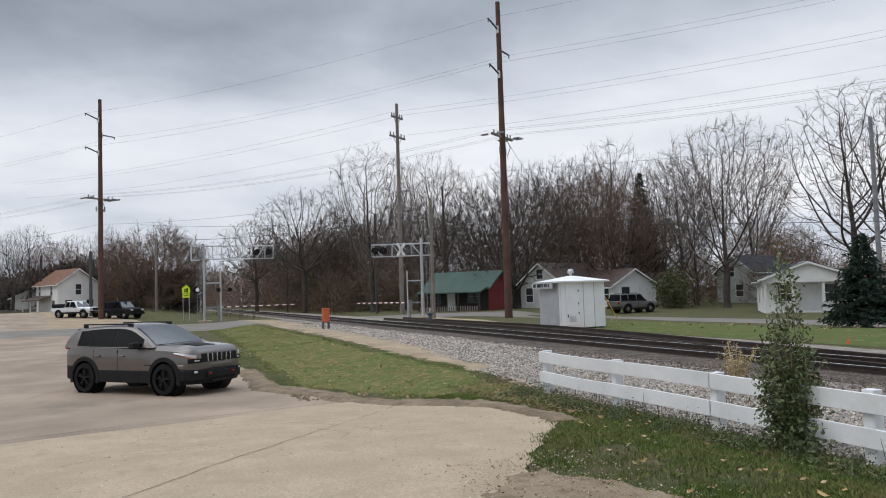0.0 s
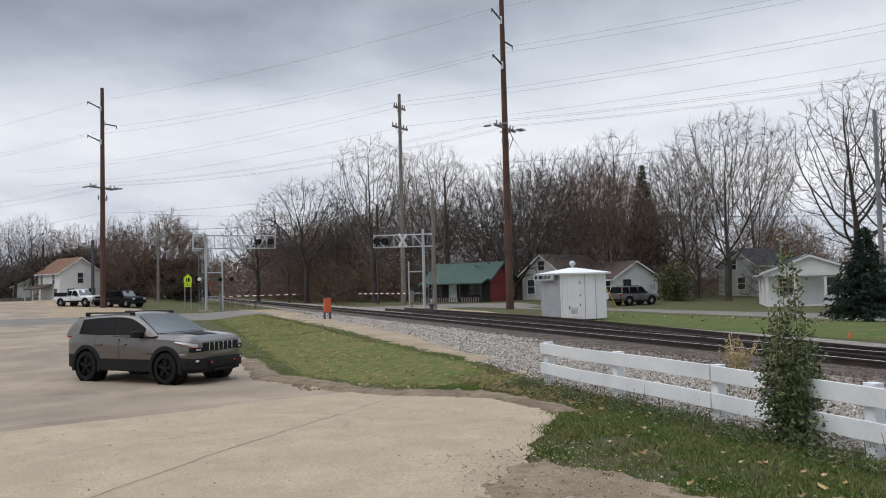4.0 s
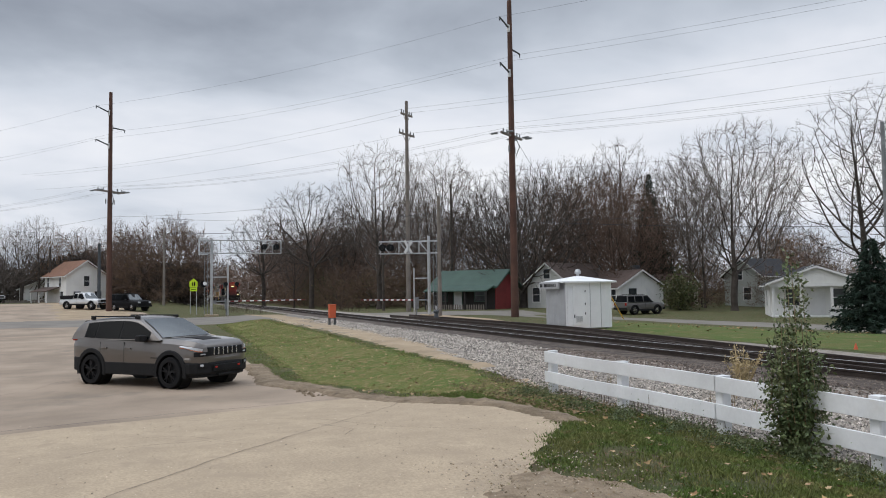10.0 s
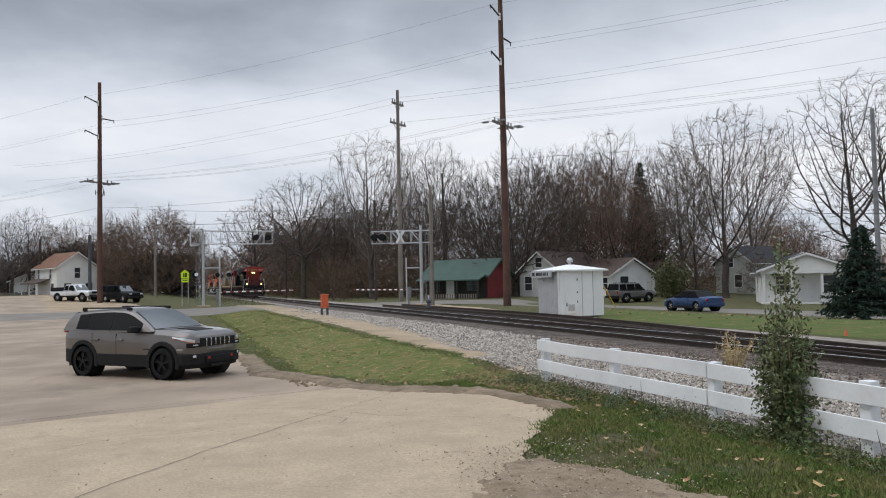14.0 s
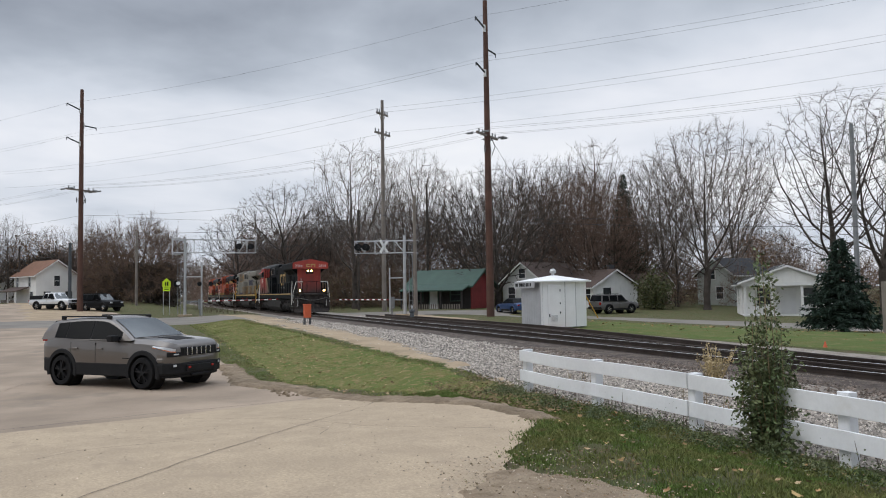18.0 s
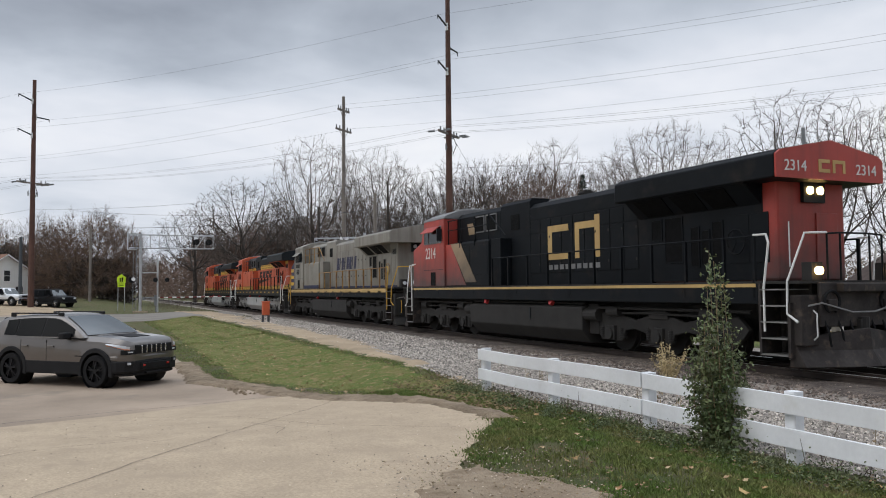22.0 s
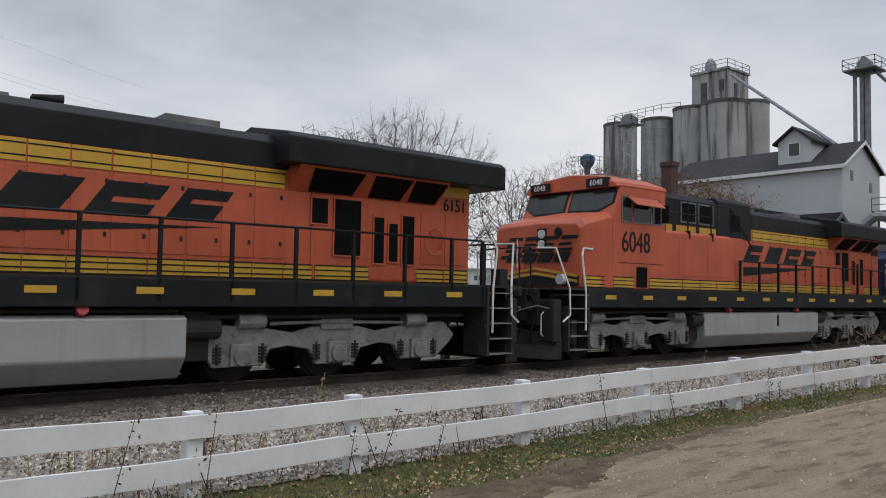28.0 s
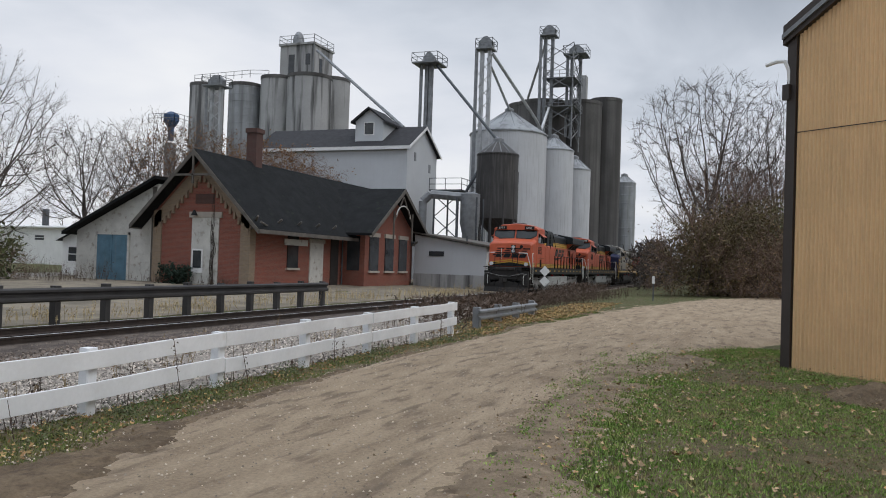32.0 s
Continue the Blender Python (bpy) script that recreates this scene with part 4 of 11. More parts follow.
    for u0, u1 in ((-1.4, -0.1), (0.1, 1.4)):
        def wp(u, f, off):
            return (-7.95 + 0.33 * f - off, u, 3.45 + 0.77 * f + off * 0.4)
        w_, o_ = u1 - u0, 1 if u0 > 0 else -1
        ua, ub = (u0, u1) if o_ > 0 else (u1, u0)
        for nm, grow_, off, mt in (("windshield_seal", 0.05, 0.014, M["l_dark"]), ("windshield", 0.0, 0.026, M["glass_cab"])):
            q = [wp(ua - grow_ * o_, 0.24 - grow_, off), wp(ua + 0.72 * w_ * o_, 0.2 - grow_, off), wp(ub + grow_ * o_, 0.42, off), wp(ub + grow_ * o_, 0.8, off), wp(ub - 0.08 * o_, 0.9 + grow_, off), wp(ua - grow_ * o_, 0.9 + grow_, off)]
            P(nm, Shape().add(q + [(a + 0.03, b, z) for a, b, z in q], [tuple(range(6)), tuple(range(11, 5, -1))] + [(k, (k + 1) % 6, 6 + (k + 1) % 6, 6 + k) for k in range(6)]), mt, lab="dark tinted windscreen glass" if grow_ == 0.0 else "")
    P("number_board", Shape().box(-7.86, -7.7, -1.25, -0.62, 4.2, 4.42), M["l_dark"])
    P("number_board", Shape().box(-7.86, -7.7, 0.62, 1.25, 4.2, 4.42), M["l_dark"])
    end_m = Matrix(((0, 0, -1, 0), (-1, 0, 0, 0), (0, 1, 0, 0), (0, 0, 0, 1)))
    for u in (-0.93, 0.93):
        writing("number", number, 0.2, Matrix.Translation((-7.865, u, 4.24)) @ end_m, M["l_number_w"], L)
    P("door_handle", Shape().cyl((-9.06, 0.6, 2.2), (-9.06, 0.6, 2.9), 0.015, n=5), M["l_white_rail"])
    P("nose_door", Shape().box(-9.045, -9.0, 0.35, 0.95, 1.85, 3.0), M[c["nose"]], bev=0.01)
    P("nose_light", Shape().cyl((-9.05, -0.18, 3.0), (-8.95, -0.18, 3.0), 0.11, n=12).cyl((-9.05, -0.18, 2.75), (-8.95, -0.18, 2.75), 0.11, n=12), M["lamp_lens"])
    P("nose_light_box", Shape().box(-9.02, -8.94, -0.34, -0.02, 2.6, 3.14), M["l_dark"])
    for u in (-1.15, 1.15):
        P("ditch_light", Shape().cyl((-9.5, u, 1.9), (-9.38, u, 1.9), 0.12, n=12), M["lamp_lens"])
    if bnsf:
        s = Shape()
        for k in range(4):
            u = 1.0 - k * 0.52
            s.prism([(u, 2.32), (u - 0.42, 2.32), (u - 0.55, 2.55), (u - 0.13, 2.55)], "x", -9.06, -9.03)
        P("nose_emblem", s, M["l_dark"])
        P("nose_stripe", Shape().box(-9.055, -9.02, -1.34, 1.34, 1.76, 2.0), M["l_dark"])
        for dz in (0.0, 0.12):
            P("nose_stripe", Shape().prism([(-1.32, 1.84 + dz), (0, 2.02 + dz), (1.32, 1.84 + dz), (1.32, 1.9 + dz), (0, 2.08 + dz), (-1.32, 1.9 + dz)], "x", -9.065, -9.03), M["l_yellow"])
    for y in (-1, 1):
        f = lambda d: (min(y * half, y * (half + d)), max(y * half, y * (half + d)))  # noqa: E731
        for x0, x1 in ((-7.56, -7.2), (-7.08, -6.35), (-6.26, -5.92)):
            P("cab_window", Shape().box(x0, x1, *f(0.012), 3.36, 3.95), M["glass"])
            fr = Shape()
            for a, b, e, g in ((x0 - 0.03, x0, 3.33, 3.98), (x1, x1 + 0.03, 3.33, 3.98), (x0, x1, 3.33, 3.36), (x0, x1, 3.95, 3.98)):
                fr.box(a, b, *f(0.02), e, g)
            P("window_frame", fr, M["l_roof"])
        P("sunshade", Shape().prism([(y * 1.51, 3.98), (y * 1.78, 3.76), (y * 1.78, 3.74), (y * 1.51, 3.94)], "x", -7.35, -6.1), cabm)
        P("mirror", Shape().box(-5.86, -5.8, min(y * 1.52, y * 1.72), max(y * 1.52, y * 1.72), 3.4, 3.85), M["l_dark"])
        P("cab_vent", Shape().box(-6.95, -6.5, *f(0.015), 1.76, 2.26), M["l_grille"])
        P("cab_seam", Shape().box(-7.7, -5.75, *f(0.006), 2.34, 2.355), M["l_dark"])
        m = Matrix.Translation((-6.97, y * (half + 0.008), 2.62 if not cn else 2.78)) @ (Matrix.Rotation(radians(90), 4, "X") if y < 0 else Matrix.Rotation(radians(180), 4, "Z") @ Matrix.Rotation(radians(90), 4, "X"))
        writing("number", number, c["numsize"], m, M[c["numcol"]], L, squeeze=0.85)
        if not cn:
            m2 = Matrix.Translation((9.52, y * 0.962, 3.2)) @ (Matrix.Rotation(radians(90), 4, "X") if y < 0 else Matrix.Rotation(radians(180), 4, "Z") @ Matrix.Rotation(radians(90), 4, "X"))
            writing("number", number, 0.36, m2, M[c["numcol"]], L, squeeze=0.9)
        # livery on the sides
        g = lambda d, h=0.95: (min(y * h, y * (h + d)), max(y * h, y * (h + d)))  # noqa: E731
        if bnsf:
            segs = [(-9.0, -7.95, 1.45), (-7.9, -7.1, 1.5), (-6.4, -5.7, 1.5)] + [(-5.62 + 0.88 * k, -4.8 + 0.88 * k, 1.42) for k in range(4)]
            segs += [(-2.05, -1.4, 1.36), (-1.25, -0.1, 0.95)] + [(-0.05 + 0.61 * k, 0.54 + 0.61 * k, 0.95) for k in range(10)] + [(6.1, 7.3, 0.95), (8.5, 9.2, 0.95), (9.25, 9.9, 0.95)]
            for a, b, h in segs:
                P("yellow_stripe", Shape().box(a, b, *g(0.022, h), 1.73, 2.0), M["l_yellow"])
                s = Shape()
                for z in (1.73, 1.8, 1.9, 1.985):
                    s.box(a, b, *g(0.028, h), z, z + 0.022)
                P("pinstripe", s, M["l_dark"])
            for a, b in ((-5.5, -4.5), (-4.3, -3.3), (-3.1, -2.2)):
                P("yellow_stripe", Shape().box(a, b, *g(0.012), 3.29, 3.5), M["l_yellow"])
            P("yellow_stripe", Shape().box(9.1, 9.9, *g(0.02), 3.5, 3.7), M["l_yellow"])
            d = 0.022 if y < 0 else 0.022
            sgn = 1 if y < 0 else -1
            base = 1.55
            for k, (w, slit) in enumerate(((1.15, (2.86, 2.95)), (1.2, None), (1.25, (2.83, 2.92)), (1.05, (2.9, 2.98)))):
                x0 = -0.6 + k * 1.28
                s = Shape()
                if sgn > 0:
                    slant_block(s, x0, x0 + w * 0.78, 2.63, 3.15, 0.75, *g(d), slit=slit)
                else:
                    slant_block(s, x0 + 0.4, x0 + 0.4 + w * 0.78, 2.63, 3.15, -0.75, *g(d), slit=slit)
                P("emblem_block", s, M["l_dark"], lab="dark green slanted emblem shape")
            sw = [(-0.95, 2.2), (-0.6, 2.2), (4.2, 2.55), (-0.7, 2.47)] if sgn > 0 else [(4.4, 2.2), (4.05, 2.2), (-0.5, 2.55), (4.15, 2.47)]
            P("emblem_sweep", Shape().prism(sw, "y", *g(d)), M["l_dark"])
        elif cn:
            P("sill_stripe", Shape().box(-9.0, 9.9, *g(0.006, 1.5), 1.6, 1.67), M["l_gold"])
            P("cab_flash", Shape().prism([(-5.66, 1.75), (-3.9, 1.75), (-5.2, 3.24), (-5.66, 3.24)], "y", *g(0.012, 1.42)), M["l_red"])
            P("tan_flash", Shape().prism([(-3.9, 1.85), (-3.05, 1.85), (-4.35, 3.24), (-5.2, 3.24)], "y", *g(0.016, 1.42)), M["l_sand"])
            P("tan_flash", Shape().prism([(-4.6, 3.55), (-4.0, 3.55), (-4.3, 3.95), (-4.75, 3.95)], "y", *g(0.012)), M["l_sand"])
            for x0, x1, pts in ((1.0, 2.2, "u"), (2.6, 4.0, "n")):
                blocks = ((1.0, 1.24, 2.45, 3.45), (1.24, 2.15, 3.26, 3.45), (1.24, 2.15, 2.45, 2.64)) if pts == "u" else ((2.5, 2.72, 2.45, 3.45), (2.72, 3.5, 3.26, 3.45), (3.5, 3.74, 2.45, 3.6))
                for a, b, e, h in blocks:
                    P("emblem_block", Shape().box(a, b, *g(0.02), e, h), M["l_gold"], lab="dull gold emblem bar")
            for k in range(9):
                P("faded_bar", Shape().box(1.05 + k * 0.31, 1.26 + k * 0.31, *g(0.02), 2.16, 2.3), M["l_roof"])
        else:
            P("blue_band", Shape().box(-5.6, 9.9, *g(0.02), 1.74, 1.82), M["l_blue"])
            P("blue_band", Shape().box(-5.64, -2.12, *g(0.012, 1.42), 1.74, 1.92), M["l_blue"])
            P("sill_stripe", Shape().box(-9.6, 9.95, *g(0.006, 1.5), 1.5, 1.675), M["l_gold"])
            for j in range(4):
                P("letter_bar", Shape().box(-7.52 + j * 0.27, -7.33 + j * 0.27, *g(0.008, 1.5), 3.02, 3.24), M["l_dark"])
            P("nose_blue", Shape().prism([(-8.98, 1.75), (-8.2, 1.75), (-7.96, 3.4), (-8.9, 3.1)], "y", *g(0.012, 1.46)), M["l_blue"])
            for k in range(3):
                z = 1.95 + 0.42 * k
                P("yellow_flash", Shape().prism([(-8.95, z), (-8.25 + 0.06 * k, z + 0.0), (-8.1 + 0.06 * k, z + 0.2), (-8.95, z + 0.2)], "y", *g(0.02, 1.46)), M["l_yellow"])
            for k, w in enumerate((0.36, 0.16, 0.34, 0.16, 0.36, 0.36, 0.16, 0.32)):
                x = 0.15 + k * 0.46
                s = Shape()
                slant_block(s, x, x + w, 2.72, 3.36, 0.22 if y < 0 else -0.22, *g(0.022))
                P("emblem_block", s, M["l_blue"], lab="navy emblem bar")
        # side handrails
        sr = Shape()
        xs = [-1.75, -0.6, 0.6, 1.8, 3.0, 4.2, 5.4, 6.6, 7.8, 9.0, 9.85]
        sr.tube([(x, y * 1.46, 2.6) for x in xs], 0.021, 6)
        for x in xs:
            P("stanchion", Shape().box(x - 0.03, x + 0.03, min(y * 1.44, y * 1.5), max(y * 1.44, y * 1.5), 1.35, 2.6), railm)
        P("handrail", sr, railm)
        for e in (1, -1):
            x0 = 9.98 if e > 0 else -8.82
            P("end_handrail", Shape().tube([(x0 - 0.15 * e, y * 1.46, 2.62), (x0 + 0.2 * e, y * 1.48, 2.62), (x0 + 0.28 * e, y * 1.5, 2.45), (x0 + 0.15 * e, y * 1.52, 1.6), (x0 + 0.15 * e, y * 1.52, 0.75)], 0.024, 6), endrail, lab="bent handrail by the steps")
            P("end_handrail", Shape().tube([(x0 + 1.0 * e, y * 0.75, 2.62), (x0 + 0.98 * e, y * 1.3, 2.6), (x0 + 0.72 * e, y * 1.5, 1.7), (x0 + 0.72 * e, y * 1.52, 1.1), (x0 + 0.95 * e, y * 1.5, 0.95)], 0.024, 6), endrail)
            st = Shape()
            st.box(min(x0, x0 + 0.06 * e), max(x0, x0 + 0.06 * e), min(y * 1.0, y * 1.52), max(y * 1.0, y * 1.52), 0.28, 1.68)
            st.box(min(x0 + 0.72 * e, x0 + 0.79 * e), max(x0 + 0.72 * e, x0 + 0.79 * e), min(y * 0.8, y * 1.52), max(y * 0.8, y * 1.52), 0.28, 1.3)
            st.box(min(x0, x0 + 0.79 * e), max(x0, x0 + 0.79 * e), min(y * 0.8, y * 0.95), max(y * 0.8, y * 0.95), 0.3, 1.66)
            stairs = P("stairwell", st, M["l_grime"])
            for k in range(5):
                z = 0.3 + 0.31 * k
                P("step", Shape().box(min(x0 + 0.06 * e, x0 + 0.72 * e), max(x0 + 0.06 * e, x0 + 0.72 * e), min(y * 0.95, y * 1.54), max(y * 0.95, y * 1.53), z, z + 0.022), M["l_truck"], stairs)
    # end hardware
    for e in (1, -1):
        x0 = 10.98 if e > 0 else -10.05
        P("end_plate", Shape().box(min(x0, x0 + 0.08 * e), max(x0, x0 + 0.08 * e), -1.05, 1.05, 0.85, 1.68), M["l_grime"] if cn else M["l_soot"], bev=0.02)
        P("plow", Shape().loft([[(x0 + d * e - 0.1 * e, u, 0.1), (x0 + (d + 0.3) * e, u, 0.12), (x0 + (d + 0.1) * e, u, 0.42), (x0 + (d + 0.06) * e, u, 0.82 - 0.12 * abs(u)), (x0 + d * e - 0.1 * e, u, 0.82 - 0.12 * abs(u))] for u, d in ((-1.42, -0.25), (-0.7, 0.0), (0.0, 0.22), (0.7, 0.0), (1.42, -0.25))]), M["l_grime"] if cn else M["l_soot"], bev=0.015)
        P("coupler", Shape().box(min(x0, 11.15 * e), max(x0, 11.15 * e), -0.12, 0.12, 0.75, 0.98).cyl((11.08 * e, 0.03, 0.72), (11.08 * e, 0.03, 1.02), 0.12, n=10), M["l_soot"])
        for u in (-0.95, -0.6, -0.3, 0.3, 0.6, 0.95):
            P("air_hose", Shape().tube([(x0 + 0.05 * e, u, 1.0), (x0 + 0.14 * e, u + 0.03, 0.75), (x0 + 0.12 * e, u + 0.1, 0.5), (x0 + 0.05 * e, u + 0.16, 0.62)], 0.022, 5), M["rubber"])
        r = Shape().tube([(x0, -0.75, 2.6), (x0, -0.4, 2.62), (x0, 0.4, 2.62), (x0, 0.75, 2.6)], 0.02, 5)
        for u in (-0.75, -0.4, 0.4, 0.75):
            r.cyl((x0, u, 1.68), (x0, u, 2.6), 0.022, n=5)
        P("end_rail", r, M["l_dark"] if bnsf else railm)
        P("anticlimber", Shape().box(min(x0 - 0.05 * e, x0 + 0.24 * e), max(x0 - 0.05 * e, x0 + 0.24 * e), -0.62, 0.62, 1.5, 1.66), M["l_grime"], bev=0.02)
        P("cut_lever", Shape().tube([(x0 + 0.12 * e, -1.4, 1.25), (x0 + 0.16 * e, -1.1, 1.3), (x0 + 0.16 * e, -0.3, 1.12), (x0 + 0.16 * e, 0.3, 1.12), (x0 + 0.16 * e, 1.1, 1.3), (x0 + 0.12 * e, 1.4, 1.25)], 0.018, 5), M["l_truck"])
        for u in (-0.78, 0.74):
            loop = [(x0 + 0.1 * e, u + 0.2 * math.cos(q), 1.32 + 0.2 * math.sin(q)) for q in [math.pi * k / 8 for k in range(-3, 12)]]
            P("jumper_cable", Shape().tube(loop, 0.03, 6), M["rubber"])
            P("jumper_box", Shape().box(min(x0, x0 + 0.14 * e), max(x0, x0 + 0.14 * e), u - 0.12, u + 0.12, 1.14, 1.36), M["l_grime"], bev=0.015)
        for u in (-1.2, 1.2):
            P("pilot_plate", Shape().box(min(x0 - 0.3 * e, x0 - 0.02 * e), max(x0 - 0.3 * e, x0 - 0.02 * e), u - 0.24, u + 0.24, 0.5, 1.45), M["l_grime"] if cn else M["l_soot"], bev=0.03)
            P("grab_rail", Shape().tube([(x0 + 0.02 * e, u * 0.98, 0.62), (x0 + 0.1 * e, u * 0.98, 0.68), (x0 + 0.1 * e, u * 0.98, 1.1), (x0 + 0.02 * e, u * 0.98, 1.16)], 0.016, 5), endrail)
    lamp = M["l_lamp"] if cn else M["lamp_lens"]
    P("headlight_box", Shape().box(9.96, 10.06, -0.3, 0.3, 3.3, 3.7), M["l_dark"])
    for u in (-0.14, 0.14):
        P("headlight", Shape().cyl((10.05, u, 3.54), (10.1, u, 3.54), 0.085, n=14), lamp)
    for u in (-1.0, 1.0):
        P("ditch_light", Shape().cyl((10.95, u, 1.9), (11.05, u, 1.9), 0.075, n=14), lamp)
        P("ditch_light_box", Shape().box(10.72, 10.96, u - 0.14, u + 0.14, 1.72, 2.06), M["l_soot"])
    fm = Matrix(((0, 0, 1, 0), (1, 0, 0, 0), (0, 1, 0, 0), (0, 0, 0, 1)))
    if cn:
        for u in (-0.98, 0.98):
            writing("number", number, 0.3, Matrix.Translation((10.506, u, 3.84)) @ fm, M["l_number_w"], L)
        for a, b, e, h in ((-0.36, -0.28, 3.84, 4.1), (-0.28, -0.05, 4.03, 4.1), (-0.28, -0.05, 3.84, 3.91), (0.03, 0.1, 3.84, 4.1), (0.1, 0.31, 4.03, 4.1), (0.31, 0.38, 3.84, 4.1)):
            P("emblem_block", Shape().box(10.5, 10.51, a, b, e, h), M["l_gold"])
        P("grab_iron", Shape().cyl((10.02, -0.7, 2.0), (10.02, -0.7, 2.9), 0.015, n=5), M["l_white_rail"])
    P("end_door", Shape().box(9.97, 10.0, 0.1, 0.7, 1.75, 3.1), M[c["end"]], bev=0.01)
    # roof fittings
    P("exhaust", Shape().box(3.4, 4.4, -0.45, 0.45, 4.2, 4.42), M["l_roof"], bev=0.02)
    P("roof_hatch", Shape().box(0.3, 1.0, -0.5, 0.5, 4.2, 4.34), M["l_roof"], bev=0.02)
    hn = P("horn_bracket", Shape().box(1.3, 2.0, -0.06, 0.06, 4.22, 4.36), M["l_soot"])
    for u, d in ((-0.12, 1), (0, 1), (0.12, -1)):
        P("horn", Shape().cyl((1.65 - 0.25 * d, u, 4.42), (1.65 + 0.2 * d, u, 4.42), 0.03, 0.09, n=10), M["l_soot"], hn)
    # fuel tank
    tk = [(-1.42, 0.5), (-1.42, 1.1), (-1.3, 1.14), (1.3, 1.14), (1.42, 1.1), (1.42, 0.5), (1.12, 0.15), (-1.12, 0.15)]
    tank = P("fuel_tank", Shape().prism(tk, "x", -3.6, 3.5), tankm, bev=0.03)
    for y in (-1, 1):
        P("sight_gauge", Shape().box(0.62, 0.7, min(y * 1.42, y * 1.44), max(y * 1.42, y * 1.44), 0.72, 1.05), M["l_dark"], tank)
        for x in (-2.3, 1.9):
            P("filler_cap", Shape().cyl((x, y * 1.36, 1.2), (x, y * 1.46, 1.24), 0.09, n=10), M["l_red_cap"], tank)
    for y in (-1, 1):
        for z, a, b in ((1.2, -3.5, 3.4), (1.1, 3.6, 9.5), (1.15, -9.4, -3.7)):
            P("pipe", Shape().cyl((a, y * 1.25, z), (b, y * 1.25, z), 0.035, n=6), M["l_soot"])
    for a, b in ((3.52, 3.98), (-4.02, -3.62)):
        P("equipment_rack", Shape().box(a, b, -1.2, 1.2, 0.4, 1.2), M["l_soot"], bev=0.03)
        for y in (-1, 1):
            P("air_reservoir", Shape().cyl((a - 0.1, y * 1.24, 0.92), (b + 0.12, y * 1.24, 0.92), 0.17, n=12), M["l_soot"])
    # trucks
    for cx in (-6.46, 6.46):
        tr = P("truck", Shape().box(cx - 2.6, cx + 2.6, -0.5, 0.5, 0.45, 0.95), M["l_soot"])
        for y in (-1, 1):
            pr = [(-2.55, 0.98), (-2.62, 0.6), (-2.4, 0.28), (-1.5, 0.28), (-1.35, 0.55), (-1.0, 0.6), (-0.55, 0.52), (-0.42, 0.26), (0.42, 0.26), (0.55, 0.52), (1.0, 0.6), (1.35, 0.55), (1.5, 0.28), (2.4, 0.28), (2.75, 0.55), (2.9, 0.72), (2.6, 0.98), (1.6, 0.93), (0.9, 0.82), (0.5, 0.92), (-0.5, 0.92), (-0.9, 0.82), (-1.6, 0.93)]
            P("side_frame", Shape().prism([(cx + u, z) for u, z in pr], "y", min(y * 1.06, y * 1.18), max(y * 1.06, y * 1.18)), gear, tr, bev=0.02)
            for k in (-1, 0, 1):
                x = cx + k * 1.92
                P("wheel", Shape().cyl((x, y * 0.68, 0.53), (x, y * 0.8, 0.53), 0.53, n=28).cyl((x, y * 0.64, 0.53), (x, y * 0.68, 0.53), 0.565, n=28).cyl((x, y * 0.8, 0.53), (x, y * 0.9, 0.53), 0.16, n=14), M["l_soot"], tr)
                P("journal_box", Shape().box(x - 0.2, x + 0.2, min(y * 1.17, y * 1.26), max(y * 1.17, y * 1.26), 0.3, 0.66).cyl((x, y * 1.2, 0.45), (x, y * 1.31, 0.45), 0.15, n=14), gear, tr, bev=0.015)
                for dx in (-0.42, 0.42):
                    sp = Shape()
                    for z in np.arange(0.36, 0.62, 0.055):
                        sp.cyl((x + dx, y * 1.13, z), (x + dx, y * 1.13, z + 0.03), 0.1, n=10)
                    sp.cyl((x + dx, y * 1.13, 0.33), (x + dx, y * 1.13, 0.66), 0.06, n=8)
                    P("spring", sp, M["l_soot"], tr)
            for dx in (-2.0, 1.55):
                P("brake_cylinder", Shape().cyl((cx + dx, y * 1.2, 1.02), (cx + dx + 0.5, y * 1.2, 1.02), 0.13, n=12), gear, tr)
            P("brake_rod", Shape().tube([(cx - 1.4, y * 1.22, 0.98), (cx - 0.3, y * 1.22, 1.0), (cx + 1.5, y * 1.22, 0.97)], 0.03, 6), gear, tr)
            P("bolster_pad", Shape().box(cx - 0.35, cx + 0.35, min(y * 0.9, y * 1.22), max(y * 0.9, y * 1.22), 0.86, 1.06), gear, tr, bev=0.02)
    for ob in L.children_recursive:
        ob.data.transform(Matrix.Diagonal((0.955, 1, 1, 1)))
    return L


ORANGE = dict(livery="orange", body="l_orange", top="l_dark", cab="l_orange", nose="l_orange", sill="l_dark", gear="l_truck", tank="l_tank", rail="l_dark", endrail="l_white_rail", end="l_orange", wing="l_dark", fascia="l_dark", numcol="l_dark", numsize=0.72)
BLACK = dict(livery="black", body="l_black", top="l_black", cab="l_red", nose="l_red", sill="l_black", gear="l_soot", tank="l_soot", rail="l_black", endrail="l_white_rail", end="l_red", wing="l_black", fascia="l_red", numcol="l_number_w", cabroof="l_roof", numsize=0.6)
GREY = dict(livery="grey", body="l_grey", top="l_grey", cab="l_grey", nose="l_blue", sill="l_black", gear="l_soot", tank="l_soot", rail="l_rust_gold", endrail="l_yellow", end="l_grey", wing="l_grey", fascia="l_grey", numcol="l_dark", numsize=0.44)
